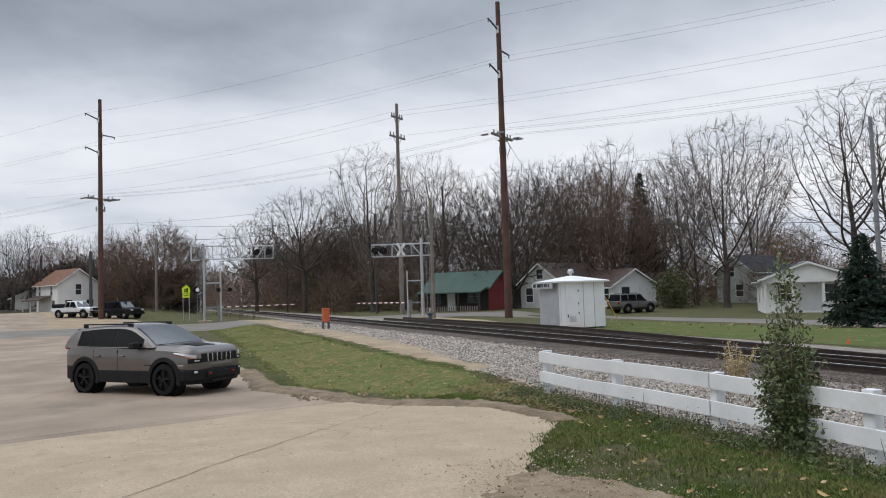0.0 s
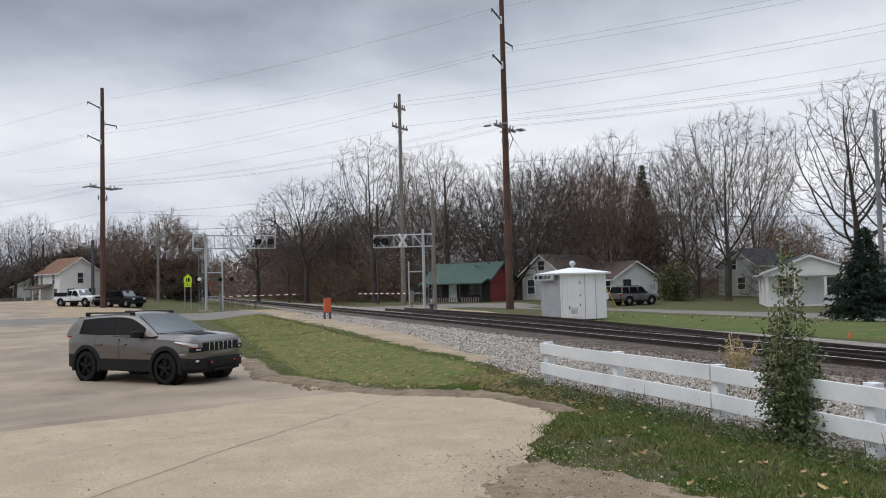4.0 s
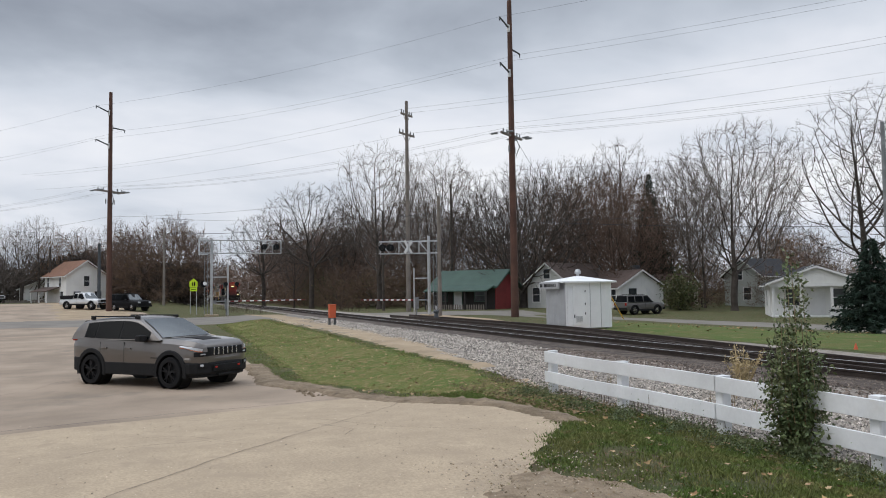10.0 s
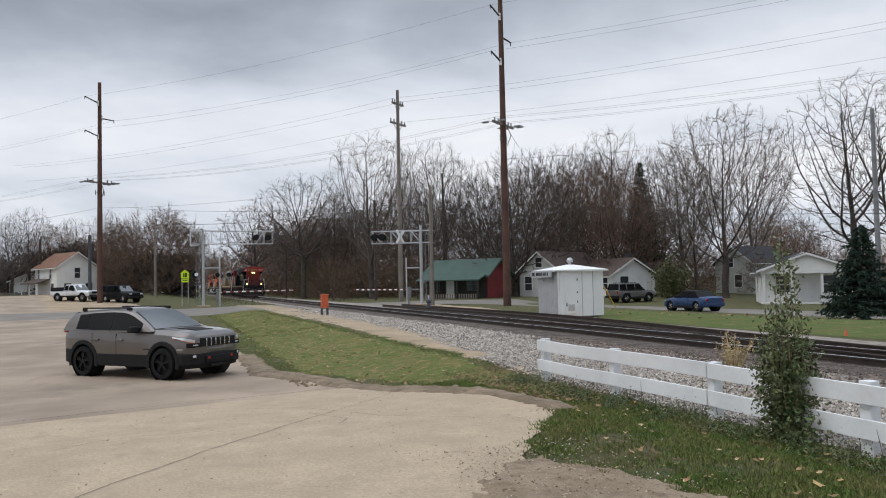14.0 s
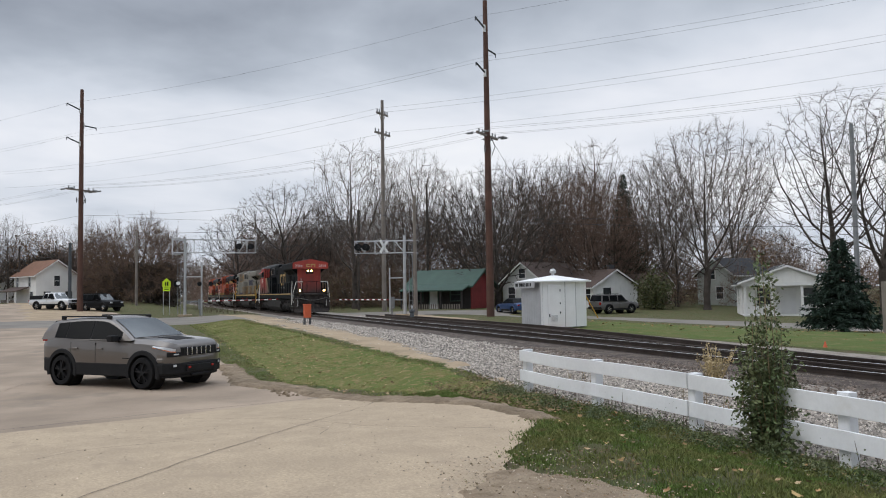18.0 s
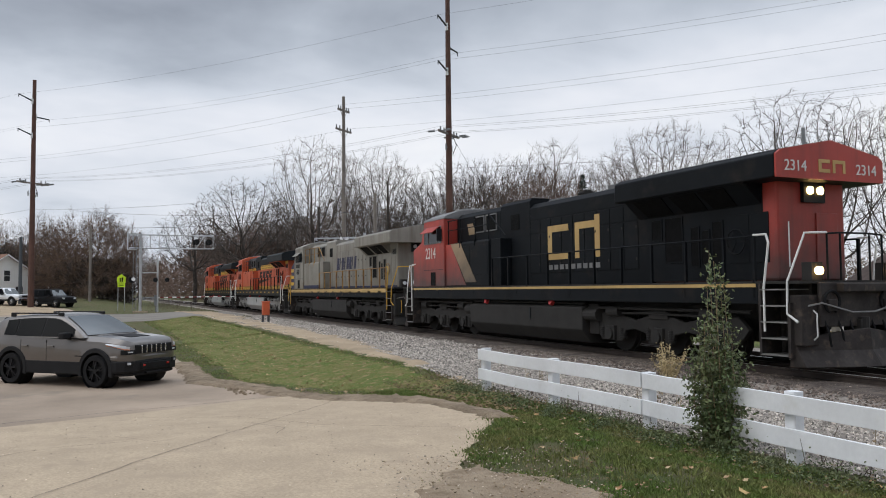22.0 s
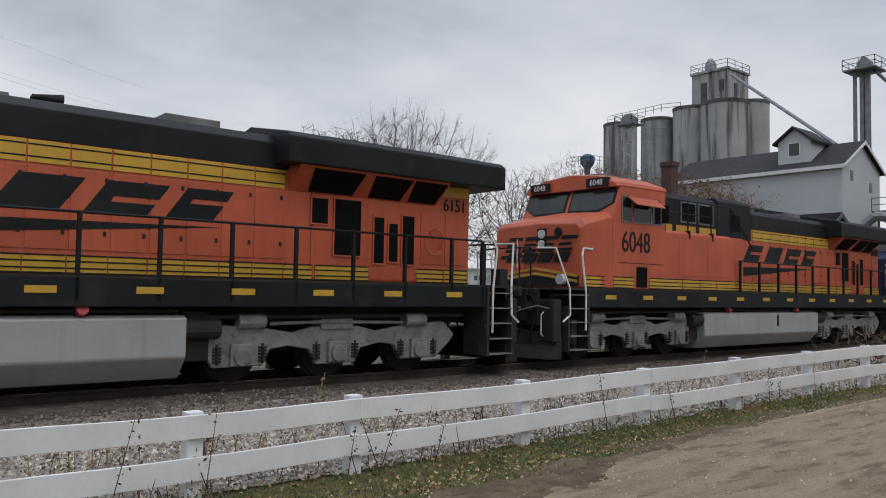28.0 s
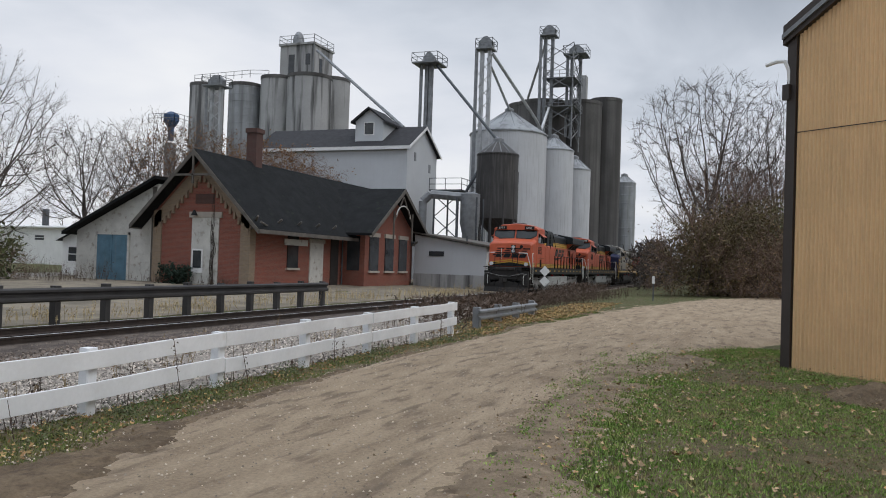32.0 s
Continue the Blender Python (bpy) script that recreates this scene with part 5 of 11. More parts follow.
LOCOS = [
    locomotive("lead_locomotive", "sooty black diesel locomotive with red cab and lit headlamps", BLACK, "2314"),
    locomotive("grey_locomotive", "grimy silver-grey diesel locomotive with navy band and yellow handrails", GREY, "1418"),
    locomotive("orange_locomotive", "orange and black diesel locomotive with yellow stripes and silver tank", ORANGE, "6048"),
    locomotive("orange_locomotive", "last orange and black diesel locomotive with yellow striped sides", ORANGE, "6151"),
]


# ---- vehicles ----
def paint(name, col, rough=0.35):
    return mat(name, col, rough, 0.3, var=0.06, scale=1, fine=40, bump=0.02, coat=0.4)


M["taupe"] = mat("metallic_taupe_car_paint", (0.135, 0.12, 0.108), 0.32, 0.45, var=0.05, scale=1, fine=60, bump=0.015, coat=0.7)
M["navy"] = paint("blue_car_paint", (0.025, 0.06, 0.16))
M["car_black"] = mat("black_car_paint", (0.012, 0.0125, 0.014), 0.4, 0.0, var=0.06, bump=0.02, spec=0.1)
M["car_white"] = paint("white_car_paint", (0.7, 0.71, 0.72))
M["car_silver"] = paint("pewter_car_paint", (0.13, 0.125, 0.12))
M["car_glass"] = mat("privacy_glass", (0.006, 0.007, 0.008), 0.12, var=0.1, bump=0, spec=0.07)
M["screen_glass"] = mat("windscreen_glass_tint", (0.05, 0.065, 0.068), 0.06, var=0.3, scale=1.2, bump=0, spec=0.6, coat=0.6)
M["plastic"] = mat("black_textured_plastic", (0.016, 0.016, 0.017), 0.7, var=0.15, scale=3, fine=60, bump=0.15, spec=0.2)


def wheel_parts(root, x, y, r, w, spokes):
    s, n = Shape(), 26
    prof = [(r * 0.66, -w / 2), (r * 0.93, -w / 2), (r, -w * 0.3), (r, w * 0.3), (r * 0.93, w / 2), (r * 0.66, w / 2)]
    s.loft([[(x + rr * math.cos(2 * math.pi * i / n), y + d, r + rr * math.sin(2 * math.pi * i / n)) for i in range(n)] for rr, d in prof], caps=False)
    wh = part("wheel", s, M["rubber"], root, smooth=True)
    side = -1 if y < 0 else 1
    rim = Shape().cyl((x, y - side * w * 0.1, r), (x, y + side * w * 0.2, r), r * 0.67, n=24)
    part("rim", rim, M["black"], wh)
    sp = Shape().cyl((x, y + side * w * 0.2, r), (x, y + side * w * 0.48, r), r * 0.15, n=12)
    for k in range(spokes):
        a = 2 * math.pi * k / spokes + 0.3
        for da in (-0.16, 0.16):
            p0 = Vector((x + r * 0.14 * math.cos(a), y + side * w * 0.44, r + r * 0.14 * math.sin(a)))
            p1 = Vector((x + r * 0.63 * math.cos(a + da), y + side * w * 0.38, r + r * 0.63 * math.sin(a + da)))
            sp.cyl(p0, p1, 0.022, n=4)
    part("spokes", sp, M["plastic"] if spokes == 5 else M["chrome"], wh)


def carve(shape, wheels, hw, r):
    """The body's mesh with round wheel openings cut into its sides."""
    ob = bpy.data.objects.new("body_blank", shape.mesh("body", M["black"]))
    cut = Shape()
    for x in wheels:
        for y in (-1, 1):
            cut.cyl((x, y * (hw - 0.32), r), (x, y * (hw + 0.3), r), r * 1.17, n=28)
    tool = bpy.data.objects.new("body_cutter", cut.mesh("cutter", M["black"]))
    for o in (ob, tool):
        scene.collection.objects.link(o)
    bo = ob.modifiers.new("cut", "BOOLEAN")
    bo.operation, bo.object = "DIFFERENCE", tool
    me = bpy.data.meshes.new_from_object(ob.evaluated_get(bpy.context.evaluated_depsgraph_get()))
    for o in (ob, tool):
        old = o.data
        bpy.data.objects.remove(o)
        bpy.data.meshes.remove(old)
    me.name = "body"
    me.shade_smooth()
    me.set_sharp_from_angle(angle=radians(32))
    return me


def plain_cab(R, body, p):
    """A boxy cab with flat panes."""
    xb0, xb1, xt0, xt1, zb, zr, hb, ht = p["glass"]

    def side_pt(x, f, y, off=0.0):
        h = hb + (ht - hb) * f + off
        return (x, y * h, zb + (zr - zb) * f)

    g = Shape()
    g.loft([[(xb0, -hb, zb), (xb1, -hb * 0.93, zb), (xb1 + 0.05, 0, zb), (xb1, hb * 0.93, zb), (xb0, hb, zb), (xb0 - 0.06, 0, zb)],
            [(xt0, -ht, zr), (xt1, -ht, zr), (xt1 + 0.06, 0, zr + 0.02), (xt1, ht, zr), (xt0, ht, zr), (xt0 - 0.04, 0, zr + 0.02)]])
    cabin = part("roof", g, p.get("roof", body), R, bevel=p.get("round", 0.05))

    def edge_x(f, front):
        return xb1 + (xt1 - xb1) * f if front else xb0 + (xt0 - xb0) * f

    for y in (-1, 1):
        cuts = p["windows"]
        for x0, x1 in cuts:
            lo, hi = 0.1, 0.86
            a0 = max(x0, edge_x(lo, False) + 0.1)
            a1 = min(x1, edge_x(lo, True) - 0.12)
            b0 = max(x0 + (0.04 if x0 > cuts[0][0] else 0), edge_x(hi, False) + 0.07)
            b1 = min(x1, edge_x(hi, True) - 0.1)
            q = [side_pt(a0, lo, y, 0.012), side_pt(a1, lo, y, 0.012), side_pt(b1, hi, y, 0.012), side_pt(b0, hi, y, 0.012)]
            part("side_window", Shape().add(q + [(u, v - y * 0.03, w) for u, v, w in q], [(0, 1, 2, 3), (7, 6, 5, 4), (0, 4, 5, 1), (1, 5, 6, 2), (2, 6, 7, 3), (3, 7, 4, 0)]), M["car_glass"], cabin)
    for front, nm in ((True, "windscreen"), (False, "rear_window")):
        e = 1 if front else -1
        def fp(u, f):
            h = (hb * 0.93 if front else hb) + (ht - hb) * f
            bow = (0.05 if front else 0.06) * (1 - abs(u) ** 2)
            return (edge_x(f, front) + e * (bow + 0.012), u * h * 0.9, zb + (zr - zb) * f)
        us = [-1.04, -0.5, 0, 0.5, 1.04]
        top, bot = [fp(u, 0.9) for u in us], [fp(u, 0.08) for u in us]
        vs = bot + top + [(a - e * 0.04, b, c) for a, b, c in bot + top]
        fs = [(i, i + 1, 6 + i, 5 + i) for i in range(4)] + [(10 + i, 15 + i, 16 + i, 11 + i) for i in range(4)] + [(0, 10, 11, 1), (4, 9, 19, 14), (0, 5, 15, 10)]
        part(nm, Shape().add(vs, fs), M["screen_glass"] if front else M["car_glass"], cabin)


def glasshouse(R, body, p):
    """A rounded cab whose roofline follows the arc of (x, height) points, with flush panes."""
    arc, zb, base, lean = p["arc"], p["glass"][4], p["glass"][6], p["lean"]
    ax, az = [q[0] for q in arc], [q[1] for q in arc]
    roof_z = lambda x: float(np.interp(x, ax, az))  # noqa: E731
    half = lambda z: base - (z - zb) * lean  # noqa: E731

    def bow(x, u):
        k = max(0.0, (x - 0.2) / 0.9) * 0.16 if x > 0.2 else min(0.0, (x + 1.5) / 0.6) * 0.12
        return k * (1 - u * u)

    rings = []
    for x, z in arc:
        h = z - zb
        row = [(half(zb), zb), (half(zb + h * 0.4), zb + h * 0.4), (half(z - h * 0.16), z - h * 0.16), (half(z) - 0.03, z - h * 0.05), (half(z) - 0.11, z), (half(z) * 0.5, z + 0.018), (0.0, z + 0.025)]
        pts = [(y, zz) for y, zz in row] + [(-y, zz) for y, zz in row[-2::-1]]
        rings.append([(x + bow(x, y / base), y, zz) for y, zz in pts])
    s = Shape().loft(rings)
    cabin = part("roof", s, p.get("roof", body), R, smooth=True)
    lo_z = lambda x: zb + 0.035 + 0.03 * max(0.0, -(x + 0.8))  # noqa: E731
    hi_z = lambda x: max(lo_z(x) + 0.012, roof_z(x) - 0.1 * min(1.0, (roof_z(x) - zb) / 0.5))  # noqa: E731

    def strip(x0, x1, y, out, grow_):
        xs = [x0 + (x1 - x0) * k / 12 for k in range(13)]
        lo = [(x, y * (half(lo_z(x) - grow_) + out), lo_z(x) - grow_) for x in xs]
        hi = [(x, y * (half(hi_z(x) + grow_) + out), hi_z(x) + grow_) for x in xs]
        v = lo + hi + [(a, b - y * 0.03, c) for a, b, c in lo + hi]
        f = [(k, k + 1, 14 + k, 13 + k) for k in range(12)] + [(26 + k, 39 + k, 40 + k, 27 + k) for k in range(12)] + [(0, 13, 39, 26), (12, 38, 51, 25)] + [(k, 26 + k, 27 + k, k + 1) for k in range(12)] + [(13 + k, 14 + k, 40 + k, 39 + k) for k in range(12)]
        return Shape().add(v, f)

    w0, w1 = p["windows"][0][0], p["windows"][-1][1]
    for y in (-1, 1):
        part("window_surround", strip(w0 - 0.03, w1 + 0.03, y, 0.006, 0.012), M["plastic"], cabin)
        for a, b in p["windows"]:
            part("side_window", strip(a, b, y, 0.012, 0.0), M["car_glass"], cabin)
    for nm, x0, x1, mt in (("windscreen", *p.get("screen", (0.14, 0.92)), M["screen_glass"]), ("rear_window", -2.1, -1.9, M["car_glass"])):
        v, f = [], []
        for i in range(7):
            x = x0 + (x1 - x0) * i / 6
            for k in range(9):
                u = -0.9 + 1.8 * k / 8
                z = roof_z(x)
                y = u * (half(z) - 0.02)
                v.append((x + bow(x, y / base), y, z + 0.018 * (1 - abs(u)) + 0.016))
        for i in range(6):
            for k in range(8):
                f.append((i * 9 + k, (i + 1) * 9 + k, (i + 1) * 9 + k + 1, i * 9 + k + 1))
        n = len(v)
        v += [(a, b, c - 0.035) for a, b, c in v]
        f += [tuple(i + n for i in q[::-1]) for q in f]
        part(nm, raw(nm, v, f, mt, True), mt, cabin)
    if "lamp_line" in p:
        for y in (-1, 1):
            for nm, lo, hi, mt in (("headlamp", -0.06, 0.005, M["lamp_lens"]), ("turn_signal", -0.085, -0.055, M["amber_lens"])):
                ring = []
                for x, e, h in p["lamp_line"]:
                    t = (x - p["lamp_line"][0][0]) / (p["lamp_line"][-1][0] - p["lamp_line"][0][0])
                    a, b = e + lo * (0.25 + 0.75 * t), e + hi
                    ring.append([(x, y * (h * 0.995 + 0.012), a), (x + 0.012, y * (h * 0.968 + 0.014), b), (x - 0.05, y * (h * 0.9), b), (x - 0.05, y * (h * 0.9), a)])
                part(nm, Shape().loft(ring), mt, R)


def car(name, label, m, body, p):
    """p: stations (x, low, belt edge, top, half width), glasshouse, wheels and trim."""
    R = thing(name, label, "car", m=m)
    rings = []
    for x, lo, edge, top, hw in p["stations"]:
        rings.append([(x, -hw * 0.9, lo), (x, -hw, lo + 0.16), (x, -hw, edge - 0.12), (x, -hw * 0.965, edge), (x, -hw * 0.82, top), (x, 0, top + 0.015),
                      (x, hw * 0.82, top), (x, hw * 0.965, edge), (x, hw, edge - 0.12), (x, hw, lo + 0.16), (x, hw * 0.9, lo)])
    r, wb, track, w = p["wheel"]
    me = carve(Shape().loft(rings), (p["front"], p["front"] - wb), p["hw"], r)
    me.materials.clear()
    me.materials.append(body)
    part("body", me, body, R)
    for nm, plan, z0, z1, mt in p.get("shells", ()):
        part(nm, Shape().prism(plan, "z", z0, z1), mt, R, bevel=0.045)
    if "arc" in p:
        glasshouse(R, body, p)
    else:
        plain_cab(R, body, p)
    zb = p["glass"][4]
    for x in (p["front"], p["front"] - wb):
        for y in (-1, 1):
            wheel_parts(R, x, y * track, r, w, p.get("spokes", 6))
            arch = Shape()
            hw = p["hw"]
            ro, ri = r * p.get("flare", 1.34), r * 1.14
            turns = [math.pi * (k / 14 * 1.16 - 0.08) for k in range(15)]
            arch.loft([[(x + rr * math.cos(a), y * d, r + rr * math.sin(a)) for rr, d in ((ri, hw * 0.9), (ri, hw + 0.022), (ro - 0.02, hw + 0.022), (ro, hw + 0.005), (ro, hw * 0.9))] for a in turns])
            part("wheel_arch", arch, p.get("arch", M["plastic"]), R)
            ring = [[(x + r * 1.165 * math.cos(2 * math.pi * i / 24), y * d, r + r * 1.165 * math.sin(2 * math.pi * i / 24)) for i in range(24)] for d in (hw - 0.31, hw - 0.005)]
            well = Shape().loft(ring, caps=False)
            well.add(ring[0], [tuple(range(24))])
            part("wheel_well", well, M["black"], R)
    hw = p["hw"]
    x0, x1 = p["front"] - wb + r * 1.25, p["front"] - r * 1.25
    for y in (-1, 1):
        part("sill_trim", Shape().box(x0, x1, min(y * hw * 0.88, y * (hw + 0.01)), max(y * hw * 0.88, y * (hw + 0.01)), p["low"], p["low"] + p.get("clad", 0.17)), M["plastic"], R, bevel=0.02)
        for dx in p["doors"]:
            part("door_seam", Shape().box(dx, dx + 0.012, min(y * (hw - 0.02), y * (hw + 0.003)), max(y * (hw - 0.02), y * (hw + 0.003)), p["low"] + 0.17, zb - 0.06), M["black"], R)
            part("door_handle", Shape().box(dx + 0.06, dx + 0.26, min(y * hw, y * (hw + 0.035)), max(y * hw, y * (hw + 0.035)), zb - 0.22, zb - 0.18), body, R, bevel=0.008)
        part("mirror", Shape().box(p["mirror"] - 0.1, p["mirror"] + 0.08, min(y * hw * 0.97, y * (hw + 0.2)), max(y * hw * 0.97, y * (hw + 0.2)), zb - 0.02, zb + 0.13), p.get("mirrormat", M["plastic"]), R, bevel=0.03)
        for nm, (a, b, c, d, e, f), mt in p["lamps"]:
            part(nm, Shape().box(a, b, min(y * c, y * d), max(y * c, y * d), e, f), mt, R, bevel=0.015)
    for nm, plan, z0, z1, mt in p.get("wedges", ()):
        for y in (-1, 1):
            part(nm, Shape().prism([(a, b * y) for a, b in plan], "z", z0, z1), mt, R, bevel=0.012)
    for nm, (a, b, c, d, e, f), mt in p["trim"]:
        part(nm, Shape().box(a, b, c, d, e, f), mt, R, bevel=0.012)
    return R


FRONT_PLAN = [(1.78, -0.95), (1.98, -0.925), (2.13, -0.82), (2.24, -0.52), (2.28, 0.0), (2.24, 0.52), (2.13, 0.82), (1.98, 0.925), (1.78, 0.95)]
REAR_PLAN = [(-1.78, 0.95), (-2.05, 0.91), (-2.2, 0.72), (-2.26, 0.0), (-2.2, -0.72), (-2.05, -0.91), (-1.78, -0.95)]
JEEP = dict(
    stations=[(-2.19, 0.55, 1.0, 1.1, 0.68), (-2.12, 0.42, 1.1, 1.2, 0.85), (-1.9, 0.36, 1.16, 1.24, 0.915), (-1.3, 0.34, 1.155, 1.22, 0.93), (-0.4, 0.34, 1.11, 1.18, 0.93), (0.5, 0.34, 1.08, 1.15, 0.93), (0.9, 0.34, 1.06, 1.17, 0.93), (1.4, 0.34, 1.045, 1.15, 0.93), (1.8, 0.35, 1.015, 1.115, 0.92), (2.0, 0.37, 0.985, 1.085, 0.885), (2.12, 0.4, 0.955, 1.05, 0.8), (2.19, 0.45, 0.925, 1.005, 0.66), (2.225, 0.5, 0.88, 0.95, 0.53)],
    glass=(-2.04, 0.95, -1.62, 0.1, 1.12, 1.67, 0.9, 0.66), windows=[(-1.66, -1.3), (-1.26, -0.42), (-0.37, 0.6)], lean=0.4,
    arc=[(-2.14, 1.14), (-2.1, 1.3), (-2.02, 1.46), (-1.9, 1.56), (-1.7, 1.605), (-1.4, 1.635), (-1.0, 1.66), (-0.5, 1.672), (-0.15, 1.66), (0.08, 1.625), (0.3, 1.53), (0.55, 1.395), (0.78, 1.26), (0.98, 1.13)],
    lamp_line=[(1.66, 1.0, 0.925), (1.82, 0.99, 0.915), (1.98, 0.972, 0.89), (2.07, 0.955, 0.835), (2.13, 0.94, 0.79), (2.17, 0.925, 0.71)], wheel=(0.375, 2.72, 0.825, 0.26), front=1.36, hw=0.93, low=0.28, flare=1.42, clad=0.3, round=0.07, spokes=5, doors=(-1.05, -0.2), mirror=0.5,
    shells=[("bumper", FRONT_PLAN, 0.33, 0.62, M["plastic"]), ("bumper_face", [(x * 0.99, y * 0.985) for x, y in FRONT_PLAN], 0.6, 0.74, M["taupe"]), ("lower_lip", [(x * 0.985, y * 0.94) for x, y in FRONT_PLAN], 0.26, 0.35, M["plastic"]), ("rear_bumper", REAR_PLAN, 0.33, 0.68, M["plastic"])],
    lamps=[("tow_hook", (2.2, 2.31, 0.34, 0.42, 0.47, 0.52), M["red_lens"]), ("tail_lamp", (-2.135, -1.95, 0.68, 0.885, 1.08, 1.17), M["red_lens"]),
           ("roof_rail", (-1.72, -0.02, 0.61, 0.65, 1.668, 1.702), M["plastic"]), ("rail_foot", (-0.16, 0.02, 0.6, 0.64, 1.63, 1.7), M["plastic"]), ("rail_foot", (-1.76, -1.6, 0.6, 0.64, 1.6, 1.7), M["plastic"])],
    wedges=[("lamp_pod", [(2.06, 0.88), (2.14, 0.83), (2.222, 0.56), (2.1, 0.5)], 0.75, 0.86, M["black"]), ("projector_lamp", [(2.08, 0.78), (2.168, 0.755), (2.206, 0.63), (2.1, 0.62)], 0.79, 0.825, M["lamp_lens"]), ("fog_pod", [(2.05, 0.86), (2.145, 0.82), (2.225, 0.6), (2.1, 0.55)], 0.49, 0.6, M["black"]), ("fog_lamp", [(2.1, 0.78), (2.175, 0.765), (2.205, 0.69), (2.1, 0.68)], 0.52, 0.575, M["lamp_lens"])],
    trim=[("lower_grille", (2.2, 2.292, -0.46, 0.46, 0.4, 0.55), M["black"]), ("skid_plate", (2.2, 2.295, -0.3, 0.3, 0.29, 0.34), M["plastic"]), ("grille", (2.12, 2.228, -0.58, 0.58, 0.76, 0.965), M["plastic"]), ("badge", (2.1, 2.2, -0.1, 0.1, 0.98, 1.0), M["black"])]
    + [("grille_slot", (2.2, 2.238, -0.525 + 0.152 * k, -0.415 + 0.152 * k, 0.78, 0.95), M["black"]) for k in range(7)] + [("grille_rib", (2.2, 2.25, -0.41 + 0.152 * k, -0.378 + 0.152 * k, 0.775, 0.955), M["chrome"]) for k in range(6)])
BOXY = dict(
    stations=[(-2.3, 0.45, 0.95, 1.05, 0.84), (-2.2, 0.35, 1.02, 1.12, 0.9), (0.7, 0.35, 1.0, 1.08, 0.92), (1.0, 0.35, 1.0, 1.1, 0.92), (2.0, 0.38, 0.93, 1.02, 0.9), (2.28, 0.42, 0.85, 0.94, 0.82)],
    glass=(-2.2, 1.0, -2.05, 0.35, 1.07, 1.74, 0.87, 0.72), windows=[(-2.05, -1.3), (-1.2, -0.3), (-0.2, 0.75)], wheel=(0.38, 2.7, 0.8, 0.24), front=1.36, hw=0.92, low=0.3, doors=(-1.0, -0.1), mirror=0.62,
    lamps=[("headlamp", (2.2, 2.31, 0.5, 0.78, 0.76, 0.92), M["lamp_lens"]), ("tail_lamp", (-2.33, -2.24, 0.66, 0.86, 0.8, 1.05), M["red_lens"])],
    trim=[("bumper", (2.14, 2.36, -0.86, 0.86, 0.4, 0.6), M["plastic"]), ("grille", (2.26, 2.31, -0.46, 0.46, 0.72, 0.92), M["plastic"]), ("rear_bumper", (-2.4, -2.2, -0.86, 0.86, 0.42, 0.62), M["plastic"]), ("roof_rack", (-1.6, 0.1, -0.62, 0.62, 1.78, 1.82), M["plastic"])])
PICKUP = dict(
    stations=[(-2.9, 0.55, 0.98, 1.08, 0.9), (-2.8, 0.5, 1.03, 1.12, 0.95), (0.5, 0.5, 1.03, 1.12, 0.95), (1.0, 0.5, 1.05, 1.14, 0.95), (2.4, 0.5, 1.0, 1.1, 0.94), (2.75, 0.55, 0.92, 1.02, 0.86)],
    glass=(-0.95, 1.0, -0.7, 0.4, 1.1, 1.78, 0.9, 0.74), windows=[(-0.85, -0.2), (-0.12, 0.8)], wheel=(0.4, 3.6, 0.82, 0.25), front=1.85, hw=0.95, low=0.45, doors=(-0.3,), mirror=0.7,
    lamps=[("headlamp", (2.66, 2.79, 0.5, 0.85, 0.82, 1.0), M["lamp_lens"]), ("tail_lamp", (-2.93, -2.85, 0.76, 0.92, 0.8, 1.05), M["red_lens"])],
    trim=[("bumper", (2.66, 2.86, -0.9, 0.9, 0.5, 0.7), M["chrome"]), ("grille", (2.72, 2.79, -0.46, 0.46, 0.78, 1.0), M["plastic"]), ("cargo_cover", (-2.8, -1.0, -0.88, 0.88, 1.1, 1.5), M["car_black"])])
COUPE = dict(
    stations=[(-2.1, 0.42, 0.8, 0.88, 0.76), (-1.95, 0.3, 0.88, 0.98, 0.86), (0.5, 0.26, 0.86, 0.93, 0.89), (1.0, 0.26, 0.84, 0.93, 0.89), (1.7, 0.28, 0.74, 0.84, 0.87), (2.05, 0.34, 0.62, 0.7, 0.76)],
    glass=(-1.5, 0.95, -0.95, 0.2, 0.92, 1.38, 0.82, 0.6), windows=[(-1.3, -0.55), (-0.47, 0.75)], wheel=(0.33, 2.55, 0.76, 0.22), front=1.3, hw=0.89, low=0.22, doors=(-0.5,), mirror=0.6, roof=M["car_black"], arch=M["navy"],
    lamps=[("headlamp", (1.9, 2.04, 0.5, 0.74, 0.58, 0.7), M["lamp_lens"]), ("tail_lamp", (-2.12, -2.0, 0.6, 0.78, 0.7, 0.82), M["red_lens"])],
    trim=[("bumper", (1.9, 2.1, -0.72, 0.72, 0.3, 0.48), M["navy"]), ("rear_bumper", (-2.15, -1.95, -0.78, 0.78, 0.36, 0.55), M["navy"])])
suv = car("compact_suv", "taupe compact SUV with black wheels parked on the lot", pose(-20.8, -0.12, gz(-20.7, 0.0) + 0.025, 0, 0, 43) @ Matrix.Scale(0.97, 4), M["taupe"], JEEP)
part("bonnet_decal", Shape().prism([(1.2, 1.178), (1.4, 1.17), (1.8, 1.135), (1.8, 1.1), (1.2, 1.12)], "y", -0.3, 0.3), M["plastic"], suv)
